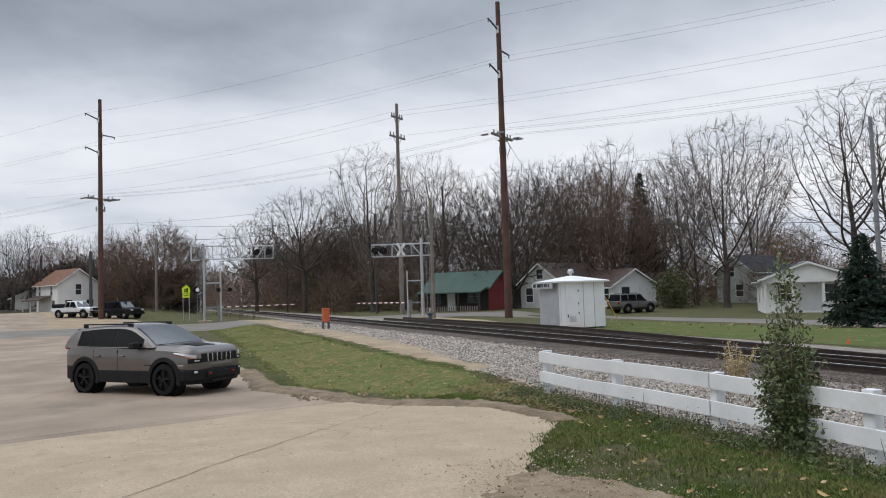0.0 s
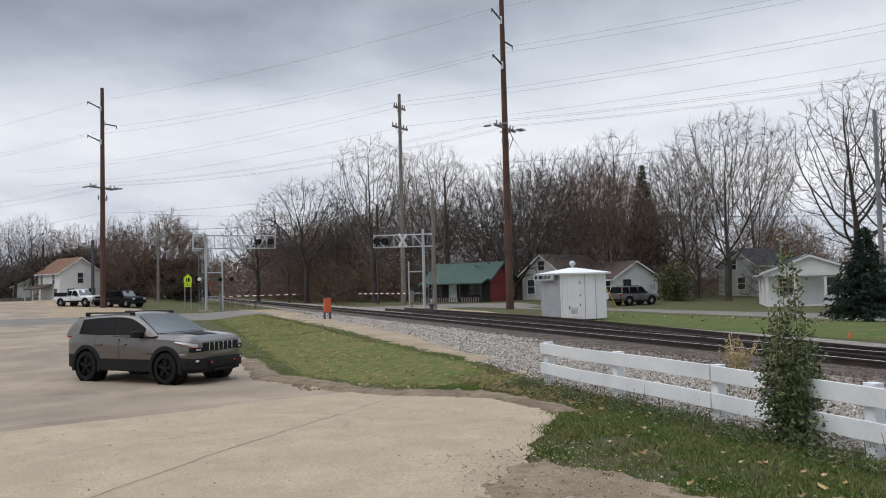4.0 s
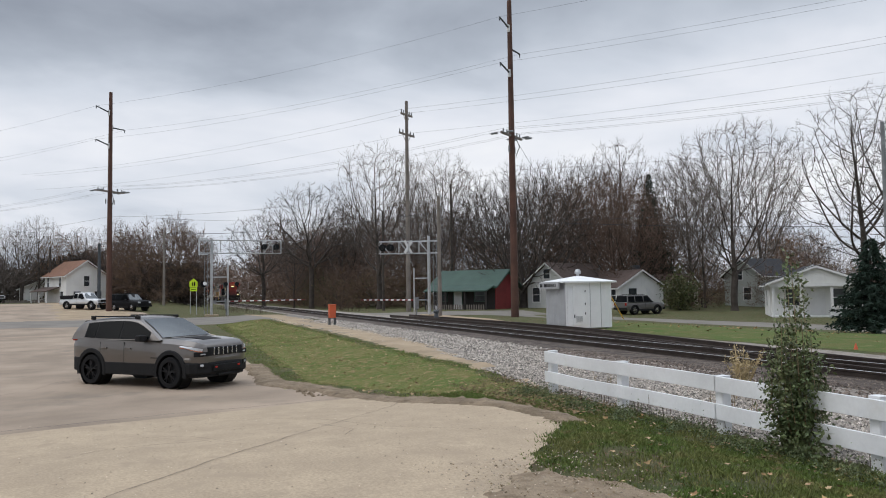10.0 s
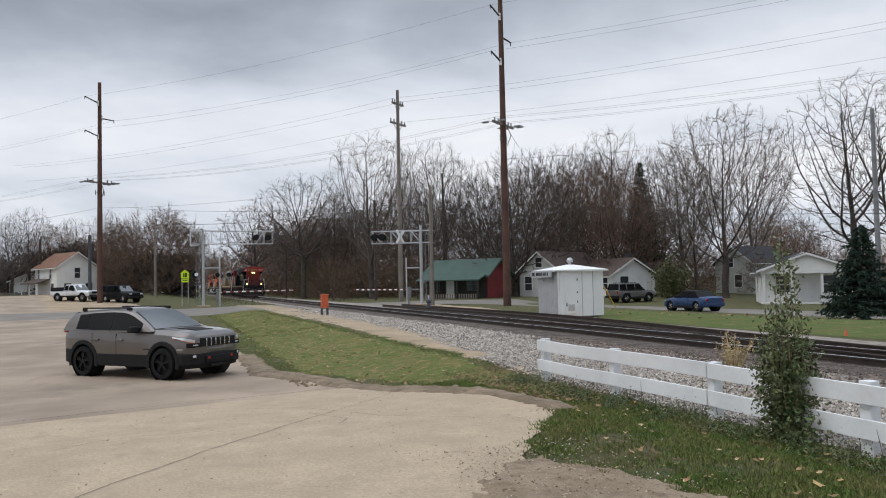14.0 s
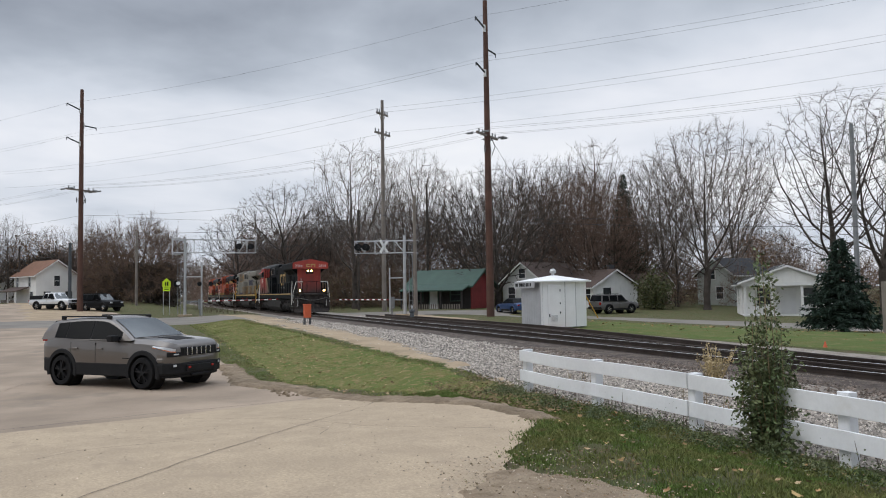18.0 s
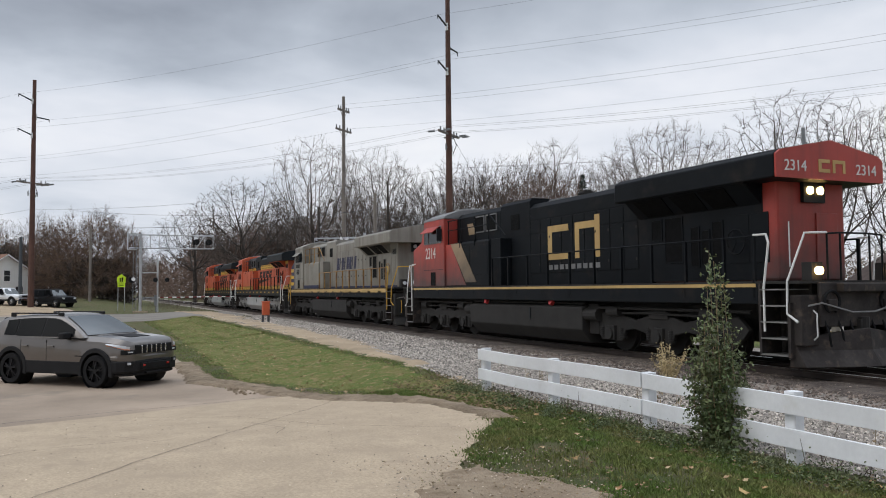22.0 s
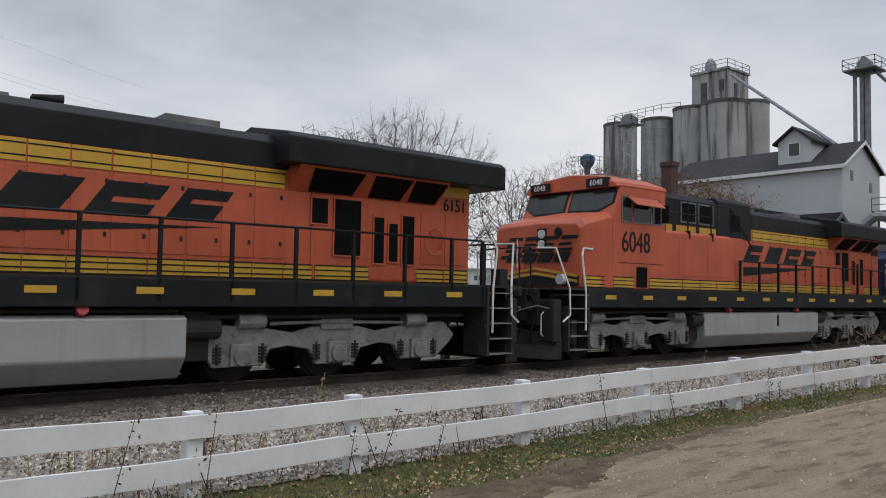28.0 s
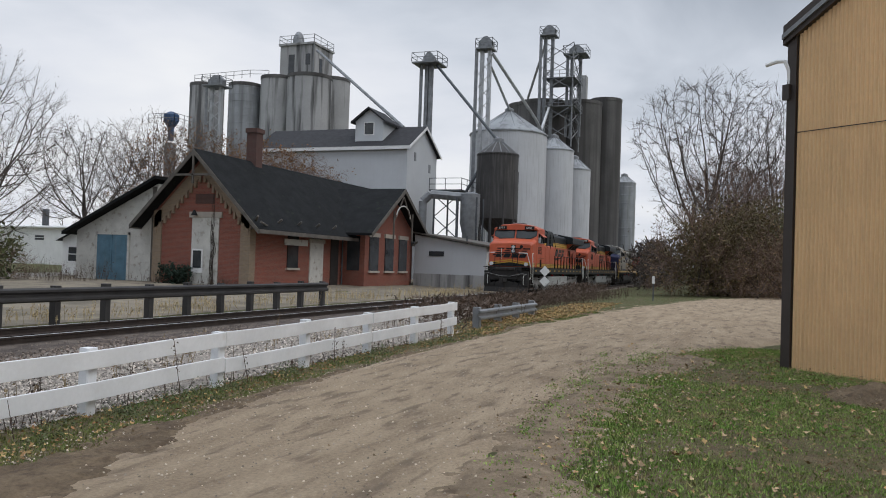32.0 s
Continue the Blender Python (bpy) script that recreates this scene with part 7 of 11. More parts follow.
gate(-75.8, 5.4, 1.1, -72.9, 12.2)
gate(-61.0, 19.2, 1.05, -64.2, 15.4)
sn = thing("school_sign", "fluorescent yellow-green school crossing sign on two posts", "road sign")
sz = gz(-79.6, 2.6)
for y in (2.32, 2.88):
    part("post", Shape().box(-79.65, -79.6, y - 0.03, y + 0.03, sz - 0.2, sz + 2.9), M["galv"], sn)
part("sign_plate", Shape().prism([(2.22, 2.5), (2.98, 2.5), (2.98, 3.0), (2.6, 3.33), (2.22, 3.0)], "x", -79.58, -79.55), M["yellow_sign"], sn)
part("arrow_plate", Shape().box(-79.58, -79.55, 2.27, 2.93, 2.1, 2.46), M["yellow_sign"], sn)
part("pictogram", Shape().box(-79.55, -79.54, 2.45, 2.55, 2.6, 2.95).box(-79.55, -79.54, 2.62, 2.76, 2.6, 3.0).box(-79.55, -79.54, 2.4, 2.8, 2.25, 2.31), M["black"], sn)
ob_ = thing("orange_bin", "orange-red metal box on legs beside the track", "trackside box")
bz = gz(-45.6, 9.2)
bd = part("box", Shape().prism([(-0.19, 0.45), (0.19, 0.45), (0.19, 1.16), (0.14, 1.2), (-0.14, 1.2), (-0.19, 1.16)], "x", -0.2, 0.2, pose(-45.6, 9.2, bz)), M["orange_box"], ob_, bevel=0.02)
part("hood", Shape().box(-45.82, -45.38, 8.99, 9.41, bz + 1.17, bz + 1.24), M["orange_box"], ob_, bevel=0.02)
for x in (-45.76, -45.44):
    for y in (9.04, 9.36):
        part("leg", Shape().box(x - 0.03, x + 0.03, y - 0.03, y + 0.03, bz - 0.2, bz + 0.56), M["pole_dark"], ob_)


# ---- poles and wires ----
def sag(a, b, drop, n=14):
    a, b = Vector(a), Vector(b)
    return [a + (b - a) * (k / n) - Vector((0, 0, 4 * drop * (k / n) * (1 - k / n))) for k in range(n + 1)]


def wire(pts, r, parent):
    cu = bpy.data.curves.new("wire", "CURVE")
    cu.dimensions, cu.bevel_depth, cu.bevel_resolution, cu.resolution_u = "3D", r, 0, 1
    sp = cu.splines.new("POLY")
    sp.points.add(len(pts) - 1)
    for q, p in zip(sp.points, pts):
        q.co = (*p, 1)
    tmp = bpy.data.objects.new("wire", cu)
    me = bpy.data.meshes.new_from_object(tmp)
    bpy.data.objects.remove(tmp)
    me.materials.clear()
    me.materials.append(M["wire"])
    return part("wire", me, M["wire"], parent)


side = Vector((-0.64, 0.77, 0)).normalized()


def tall_pole(x, y, top):
    T = thing("utility_pole", "tall brown wooden utility pole with side arms and lower crossarm", "utility pole", "tall brown poles")
    z0 = gz(x, y)
    part("pole", Shape().cyl((x, y, z0 - 0.5), (x, y, top), 0.3, 0.17, n=14), M["pole"], T)
    c = Vector((x, y, 0))
    ends = []
    for dz, s in ((-1.75, -1), (-3.7, 1), (-5.2, -1)):
        a, b = c + Vector((0, 0, top + dz - (0.45 if s < 0 else 0.0))), c + side * s * 1.7 + Vector((0, 0, top + dz))
        part("side_arm", Shape().cyl(a, b, 0.075, 0.06, n=7), M["pole_dark"], T)
        part("insulator_hook", Shape().cyl(b, b - Vector((0, 0, 0.28)), 0.05, 0.035, n=6), M["pole_dark"], T)
        part("arm_bracket", Shape().cyl(a + side * s * 0.2 - Vector((0, 0, 0.28)), a + side * s * 0.2 + Vector((0, 0, 0.28)), 0.11, n=7), M["trim_w"], T)
        ends.append(b)
    z = top - 10.4
    part("crossarm", Shape().box(-1.75, 1.75, -0.07, 0.07, -0.08, 0.08, Matrix.Translation((x, y, z)) @ Matrix.Rotation(math.atan2(side.y, side.x), 4, "Z")), M["pole_grey"], T)
    for u in (-1.4, -0.8, 0.9, 1.4):
        p = c + side * u + Vector((0, 0, z))
        part("insulator", Shape().cyl(p, p + Vector((0, 0, 0.35)), 0.07, 0.05, n=7), M["galv_d"], T)
        ends.append(p + Vector((0, 0, 0.35)))
    run_ = Vector((0.765, 0.645, 0))
    for u in (-1.6, 1.1, 1.6):
        for e in (-1, 1):
            p = c + side * u + Vector((0, 0, z)) + run_ * 0.1 * e
            st = Shape().cyl(p, p + run_ * 0.95 * e, 0.018, n=5)
            for q in range(5):
                d = p + run_ * e * (0.3 + 0.11 * q)
                st.cyl(d, d + run_ * 0.05 * e, 0.085, n=8)
            part("dead_end_insulator", st, M["galv_d"], T)
    for u in (-0.5, 0.5):
        p = c + side * u + Vector((0, 0, z - 1.0))
        part("cutout_switch", Shape().cyl(c + Vector((0, 0, z - 1.1)), p, 0.025, n=5).cyl(p - Vector((0, 0, 0.3)), p + Vector((0, 0, 0.2)), 0.06, n=6), M["galv_d"], T)
    part("transformer_drop", Shape().tube([c + Vector((0.3, 0.2, z - 0.2)), c + Vector((0.5, 0.4, z - 0.9)), c + Vector((0.25, 0.2, z - 1.6))], 0.03, 5), M["wire"], T)
    ends.append(c + Vector((0, 0, top - 13.0)))
    ends.append(c + Vector((0, 0, top - 16.8)))
    return ends


lines = thing("power_lines", "sagging black power lines strung between the poles", "power line")
rows = [tall_pole(-87.9, -5.4, 22.95), tall_pole(-53.8, 24.62, 23.75), tall_pole(-12.2, 57.6, 24.4)]
off = Vector((34.6, 29.2, 0))
ghost = [[e - off * 1.2 for e in rows[0]]] + rows + [[e + Vector((40, 31, 0.5)) for e in rows[2]]]
for one, two in zip(ghost, ghost[1:]):
    for k, (a, b) in enumerate(zip(one, two)):
        wire(sag(a, b, 0.7 if k < 3 else 0.9), 0.0065 if k < 7 else 0.01, lines)


def cross_pole(x, y, top):
    T = thing("crossarm_pole", "weathered grey wooden pole with two crossarms", "utility pole", "grey crossarm poles")
    part("pole", Shape().cyl((x, y, gz(x, y) - 0.5), (x, y, top), 0.24, 0.15, n=12), M["pole_grey"], T)
    out = []
    for dz, w in ((-1.4, 1.0), (-3.4, 1.35)):
        part("crossarm", Shape().box(-w, w, -0.07, 0.07, -0.09, 0.09, Matrix.Translation((x, y, top + dz)) @ Matrix.Rotation(math.atan2(side.y, side.x), 4, "Z")), M["pole_grey"], T)
        for u in (-w + 0.1, -w * 0.5, w * 0.5, w - 0.1):
            p = Vector((x, y, top + dz)) + side * u
            part("insulator", Shape().cyl(p, p + Vector((0, 0, 0.4)), 0.08, 0.06, n=7), M["galv_d"], T)
            out.append(p + Vector((0, 0, 0.4)))
        for u in (-1, 1):
            part("brace", Shape().cyl((x, y, top + dz - 0.9), Vector((x, y, top + dz)) + side * w * 0.6 * u, 0.03, n=5), M["pole_grey"], T)
    return out


c1, c2 = cross_pole(-75.0, 22.8, 20.9), cross_pole(-20.3, 65.4, 21.4)
c0, c3 = [p - Vector((55, 42, 0)) for p in c1], [p + Vector((55, 42, 0)) for p in c2]
for one, two in ((c0, c1), (c1, c2), (c2, c3)):
    for k in (0, 3, 7):
        wire(sag(one[k], two[k], 1.0), 0.008, lines)
for x, y, z, r, mt in ((-94.7, -6.85, 7.6, 0.2, M["pole_dark"]), (-100, -0.1, 9.3, 0.16, M["pole_grey"]), (-82, 22.1, 10.5, 0.14, M["bark"]), (-82.6, 30.2, 13.8, 0.15, M["bark"]), (-58.1, 20.2, 9.2, 0.17, M["pole_grey"]), (-117, -14.5, 8.5, 0.14, M["bark"])):
    t_ = thing("short_pole", "plain round service pole without arms", "utility pole")
    part("pole", Shape().cyl((x, y, gz(x, y) - 0.5), (x, y, z), r, r * 0.75, n=10), mt, t_)
sl = thing("steel_pole", "plain grey steel pole beside the spruce", "utility pole")
part("pole", Shape().cyl((-36.1, 41.4, gz(-36.1, 41.4) - 0.4), (-36.1, 41.4, 11.7), 0.17, 0.12, n=12), M["galv_d"], sl)
wire(sag((-100, -0.1, 9.2), (-58.2, 20.4, 8.0), 0.6), 0.022, lines)
wire(sag((-75.1, 22.7, 9.4), (-31.0, 36.7, 4.75), 0.35), 0.016, lines)
wire(sag((-75.1, 22.7, 9.4), (-110.0, -2.0, 12.0), 0.5), 0.014, lines)
wire(sag((-94.7, -6.85, 7.5), (-100, -0.1, 9.2), 0.3), 0.022, lines)
wire(sag((-94.7, -6.85, 7.5), (-117, -14.5, 8.4), 0.5), 0.022, lines)


# ---- old brick depot ----
def brick_mat(name, c1, c2, mortar):
    m = mat(name, c1, 0.85, var=0.15, scale=0.7, fine=25, bump=0.2, streak=0.2, grime=(0.12, 0.06, 0.05))
    n, l = m.node_tree.nodes, m.node_tree.links
    b = n["Principled BSDF"]
    br = n.new("ShaderNodeTexBrick")
    br.inputs["Scale"].default_value = 1.0
    br.inputs["Brick Width"].default_value, br.inputs["Row Height"].default_value, br.inputs["Mortar Size"].default_value = 0.22, 0.075, 0.008
    br.inputs["Color1"].default_value, br.inputs["Color2"].default_value, br.inputs["Mortar"].default_value = (*c1, 1), (*c2, 1), (*mortar, 1)
    co = n.new("ShaderNodeTexCoord")
    sp, cb, ad = n.new("ShaderNodeSeparateXYZ"), n.new("ShaderNodeCombineXYZ"), n.new("ShaderNodeMath")
    ad.operation = "ADD"
    l.new(co.outputs["Object"], sp.inputs[0])
    l.new(sp.outputs[0], ad.inputs[0]); l.new(sp.outputs[1], ad.inputs[1])
    l.new(ad.outputs[0], cb.inputs[0]); l.new(sp.outputs[2], cb.inputs[1])
    l.new(cb.outputs[0], br.inputs["Vector"])
    old = b.inputs["Base Color"].links[0].from_socket
    mx = n.new("ShaderNodeMix"); mx.data_type = "RGBA"; mx.inputs[0].default_value = 0.75
    l.new(old, mx.inputs[6]); l.new(br.outputs[0], mx.inputs[7]); l.new(mx.outputs[2], b.inputs["Base Color"])
    return m


M["brick"] = brick_mat("old_red_brick", (0.26, 0.078, 0.05), (0.17, 0.052, 0.038), (0.22, 0.165, 0.135))
M["brick_old"] = brick_mat("sooty_chimney_brick", (0.1, 0.045, 0.035), (0.07, 0.035, 0.03), (0.1, 0.08, 0.07))
M["brick_tan"] = brick_mat("weathered_buff_brick", (0.29, 0.215, 0.145), (0.22, 0.165, 0.115), (0.24, 0.2, 0.165))
M["depot_roof"] = mat("black_mossy_shingles", (0.016, 0.017, 0.018), 0.9, var=0.25, scale=1.2, fine=10, bump=0.6, depth=0.03, grime=(0.035, 0.048, 0.028), grime_low=0.62, grime_high=0.8, spec=0.15)
M["old_white"] = mat("peeling_white_clapboard", (0.58, 0.57, 0.53), 0.8, var=0.12, scale=1.2, fine=12, bump=0.4, grime=(0.33, 0.3, 0.26), grime_low=0.55, grime_high=0.68)
M["blue_door"] = mat("faded_blue_door_paint", (0.1, 0.2, 0.27), 0.75, var=0.2, scale=1.5, fine=15, bump=0.2, streak=0.3, grime=(0.2, 0.2, 0.19))
M["grey_wood"] = mat("dark_weathered_timber", (0.125, 0.112, 0.098), 0.85, var=0.25, scale=2, fine=16, bump=0.3)
M["stone_trim"] = mat("pale_stone_lintel", (0.42, 0.38, 0.33), 0.85, var=0.12, bump=0.2)
M["guard"] = mat("dark_weathered_guard_rail", (0.048, 0.045, 0.044), 0.7, 0.2, var=0.3, scale=1.5, fine=20, bump=0.2)

depot = thing("brick_depot", "old red-brick railway depot with black roof and boarded doors", "railway depot")
DX0, DX1, DY0, DY1, EAVE, RIDGE = 39.4, 64.0, 27.2, 34.2, 4.3, 7.75
RY = (DY0 + DY1) / 2
part("wall", Shape().prism([(DY0, -0.4), (DY1, -0.4), (DY1, EAVE), (RY, RIDGE), (DY0, EAVE)], "x", DX0, DX1), M["brick"], depot)
part("bay_wall", Shape().prism([(51.0, -0.4), (59.4, -0.4), (59.4, EAVE), (55.2, 7.0), (51.0, EAVE)], "y", 25.4, RY), M["brick"], depot)
k = (RIDGE - EAVE) / (RY - DY0)
for y, e in ((-1, DY0 - 1.25), (1, DY1 + 1.1)):
    ez = RIDGE - k * abs(e - RY)
    part("roof", Shape().prism([(e, ez), (RY, RIDGE + 0.02), (RY, RIDGE + 0.24), (e, ez + 0.18)], "x", DX0 - 1.0, DX1 + 1.0), M["depot_roof"], depot)
    part("bargeboard", Shape().prism([(e, ez - 0.12), (RY, RIDGE - 0.1), (RY, RIDGE + 0.2), (e, ez + 0.16)], "x", DX0 - 1.06, DX0 - 1.0), M["grey_wood"], depot)
    part("fascia", Shape().box(DX0 - 1.0, DX1 + 1.0, min(e, e + 0.06 * y), max(e, e + 0.06 * y), ez - 0.08, ez + 0.16), M["grey_wood"], depot)
kb = (7.0 - EAVE) / 4.2
for s_, e in ((-1, 49.6), (1, 60.8)):
    ez = 7.0 - kb * abs(e - 55.2)
    part("bay_roof", Shape().prism([(e, ez), (55.2, 7.02), (55.2, 7.25), (e, ez + 0.18)], "y", 24.2, RY + 0.5), M["depot_roof"], depot)
    part("bargeboard", Shape().prism([(e, ez - 0.12), (55.2, 6.9), (55.2, 7.22), (e, ez + 0.16)], "y", 24.14, 24.2), M["grey_wood"], depot)
# gable timbering, corbels and corner piers
part("gable_post", Shape().box(DX0 - 1.05, DX0 - 0.95, RY - 0.06, RY + 0.06, 5.9, RIDGE), M["grey_wood"], depot)
part("gable_tie", Shape().box(DX0 - 1.05, DX0 - 0.97, RY - 1.5, RY + 1.5, 6.35, 6.47), M["grey_wood"], depot)
for y in (-1, 1):
    for j in range(11):
        d = 0.17 + j * 0.32
        z = RIDGE - 1.3 - k * d
        part("corbel", Shape().box(DX0 - 0.14, DX0, RY + y * d - 0.08, RY + y * d + 0.08, z - 0.24, z + 0.16), M["brick_tan"], depot)
    part("corbel_band", Shape().prism([(RY, RIDGE - 0.3), (RY + y * 3.5, RIDGE - 0.3 - k * 3.5), (RY + y * 3.5, RIDGE - 1.2 - k * 3.5), (RY, RIDGE - 1.2)], "x", DX0 - 0.1, DX0), M["brick_tan"], depot)
for y0, y1 in ((DY0 - 0.06, DY0 + 0.62), (DY1 - 0.55, DY1 + 0.06)):
    part("corner_pier", Shape().box(DX0 - 0.1, DX0 + 0.5, y0, y1, -0.4, EAVE + 0.05), M["brick_tan"], depot)
part("end_bracket", Shape().cyl((DX0 + 0.0, DY0 - 0.1, 3.3), (DX0 - 0.9, DY0 - 1.1, 4.0), 0.07, n=6).cyl((DX0 - 0.9, DY0 - 1.3, 3.65), (DX0 + 3.0, DY0 - 0.2, 3.1), 0.06, n=6), M["grey_wood"], depot)
# gable doorway, boarded over, with a small window
dw = part("boarded_door", Shape().box(DX0 - 0.08, DX0, 29.4, 31.35, -0.2, 3.9), M["old_white"], depot, bevel=0.01)
part("lintel", Shape().box(DX0 - 0.12, DX0, 29.2, 31.55, 3.9, 4.25), M["stone_trim"], depot)
part("window_frame", Shape().box(DX0 - 0.13, DX0 - 0.08, 30.45, 31.25, 0.55, 2.0), M["trim_w"], dw)
part("window_pane", Shape().box(DX0 - 0.15, DX0 - 0.13, 30.55, 31.15, 0.85, 1.9), M["curtain"], dw)
part("wall_patch", Shape().box(DX0 - 0.03, DX0, 29.8, 31.2, 4.75, 5.35), M["brick_old"], depot)
vine = Shape()
for q in range(7):
    vine.tube([(DX0 - 0.1 - 0.02 * q % 3, 29.75 + 0.12 * math.sin(q * 2.1) + 0.25 * noise.noise(Vector((q, k_ * 0.6, 1))), -0.3 + k_ * 0.55) for k_ in range(5 + q)], 0.018, 4)
part("bare_vine", vine, M["bark"], depot, "bare climbing vine on the gable wall")
part("wall_lamp", Shape().lathe([(0.05, 4.35), (0.2, 4.05), (0.22, 4.02), (0.03, 4.3)], DX0 - 0.35, 31.0, 10), M["black"], depot)
# trackside openings
for x0, x1, z0, z1, kind in ((43.5, 44.8, 1.0, 3.6, "w"), (46.4, 46.9, 3.0, 3.9, "w"), (46.3, 48.1, -0.2, 2.7, "d"), (46.6, 47.9, 2.85, 3.7, "w"), (49.2, 50.3, -0.2, 3.5, "k")):
    part({"w": "window", "d": "boarded_door", "k": "door"}[kind], Shape().box(x0, x1, DY0 - 0.06, DY0 + 0.02, z0, z1), {"w": M["curtain"], "d": M["old_white"], "k": M["siding_k"]}[kind], depot)
    part("lintel", Shape().box(x0 - 0.15, x1 + 0.15, DY0 - 0.1, DY0, z1, z1 + 0.28), M["stone_trim"], depot)
    if kind == "w":
        part("sill", Shape().box(x0 - 0.12, x1 + 0.12, DY0 - 0.14, DY0, z0 - 0.14, z0), M["stone_trim"], depot)
part("name_board", Shape().box(43.0, 45.8, DY0 - 0.16, DY0 - 0.1, 2.45, 2.85), M["old_white"], depot)
for a, b in ((51.7, 53.2), (54.4, 55.9), (57.0, 58.5)):
    part("window", Shape().box(a, b, 25.32, 25.42, 0.9, 3.4), M["curtain"], depot)
    part("lintel", Shape().box(a - 0.15, b + 0.15, 25.28, 25.4, 3.4, 3.7), M["stone_trim"], depot)
    part("sill", Shape().box(a - 0.12, b + 0.12, 25.25, 25.4, 0.75, 0.9), M["stone_trim"], depot)
part("window", Shape().box(50.95, 51.02, 25.8, 26.8, 0.9, 3.4), M["curtain"], depot)
for x in (53.5, 57.0):
    part("gable_strut", Shape().cyl((x, 24.3, 4.6), (55.2, 24.3, 6.6), 0.06, n=6).cyl((x, 24.3, 3.2), (x, 24.3, 5.4), 0.07, n=6), M["grey_wood"], depot)
part("gable_arch", Shape().tube([(53.9 + 1.3 * (1 - math.cos(a)), 24.28, 5.0 + 0.9 * math.sin(a)) for a in [math.pi * q / 10 for q in range(11)]], 0.05, 5), M["old_white"], depot)
part("bay_bracket", Shape().cyl((59.5, 25.3, 3.0), (60.6, 24.3, 4.0), 0.08, n=6), M["grey_wood"], depot)
part("downpipe", Shape().cyl((50.7, DY0 - 0.15, -0.2), (50.7, DY0 - 0.15, 3.8), 0.06, n=8), M["pole_dark"], depot)
for j in range(5):
    x = 41.2 + j * 2.3
    part("roof_bracket", Shape().cyl((x, DY0, 3.2), (x, DY0 - 1.0, 3.95), 0.07, n=6), M["grey_wood"], depot)
part("chimney", Shape().box(44.25, 45.0, RY - 0.38, RY + 0.38, RIDGE - 0.6, 9.9).box(44.17, 45.08, RY - 0.46, RY + 0.46, 9.9, 10.2), M["brick_old"], depot)
# peeling clapboard lean-to with blue doors
lean = [(DY1, -0.4), (40.6, -0.4), (40.6, 3.0), (DY1, 6.0)]
part("lean_to", Shape().prism(lean, "x", DX0 + 0.15, DX1), M["old_white"], depot)
for j in range(34):
    z = -0.1 + j * 0.17
    y1 = min(40.6, DY1 + (6.0 - z - 0.17) / 0.469)
    if y1 > DY1 + 0.1:
        part("clapboard", Shape().prism([(DX0 + 0.15, z), (DX0 + 0.1, z), (DX0 + 0.135, z + 0.165), (DX0 + 0.15, z + 0.165)], "y", DY1 + 0.05, y1), M["old_white"], depot)
part("lean_to_roof", Shape().prism([(DY1 - 0.3, 6.25), (41.3, 2.7), (41.3, 2.9), (DY1 - 0.3, 6.45)], "x", DX0 - 0.5, DX1 + 0.5), M["depot_roof"], depot)
part("corner_board", Shape().box(DX0 + 0.02, DX0 + 0.12, DY1 + 0.05, DY1 + 0.3, -0.3, 5.8), M["grey_wood"], depot)
for y0 in (36.35, 37.6):
    dd = part("blue_door", Shape().box(DX0 + 0.02, DX0 + 0.1, y0, y0 + 1.2, -0.2, 2.75), M["blue_door"], depot, bevel=0.01)
    for z0, z1 in ((0.1, 0.75), (0.9, 1.5), (1.65, 2.5)):
        part("door_panel", Shape().box(DX0 - 0.0, DX0 + 0.02, y0 + 0.15, y0 + 1.05, z0, z1), M["blue_door"], dd)
part("door_frame", Shape().box(DX0 + 0.0, DX0 + 0.1, 36.2, 36.35, -0.2, 2.9).box(DX0 + 0.0, DX0 + 0.1, 38.8, 38.95, -0.2, 2.9).box(DX0 + 0.0, DX0 + 0.1, 36.2, 38.95, 2.75, 2.9), M["old_white"], depot)
annex = house("white_annex", "small white shed with dark roof behind the depot", pose(46.2, 44.9, 0, 0, 0, 0), 5, 2.6, 2.5, 3.1, M["siding_w"], M["roof_dark"], [("-x", 0.3, 0.9, 0.8, 1.0, "window")])

# ---- guard rails ----
def guard_rail(name, label, y, x0, x1, step, z0, z1, mt, dy=0.0):
    G = thing(name, label, "guard rail")
    n = int(round((x1 - x0) / step))
    for j in range(n + 1):
        x = x0 + j * step
        yy = y + dy * j / n
        part("post", Shape().box(x - 0.09, x + 0.09, yy, yy + 0.2, gz(x, yy) - 0.3, z1 + 0.06 + 0.02 * math.sin(j * 3)), mt, G, bevel=0.01)
    h = z1 - z0
    w = [(0, z0), (-0.08, z0 + 0.12 * h), (-0.08, z0 + 0.28 * h), (0, z0 + 0.42 * h), (0, z0 + 0.58 * h), (-0.08, z0 + 0.72 * h), (-0.08, z0 + 0.88 * h), (0, z1), (0.01, z1), (-0.07, z0 + 0.88 * h), (-0.07, z0 + 0.72 * h), (0.01, z0 + 0.58 * h), (0.01, z0 + 0.42 * h), (-0.07, z0 + 0.28 * h), (-0.07, z0 + 0.12 * h), (0.01, z0)]
    part("rail_beam", Shape().loft([[(x, y + dy * (x - x0) / (x1 - x0) + u, z) for u, z in w] for x in np.linspace(x0 - 0.2, x1 + 0.2, 12)]), mt, G)
    return G


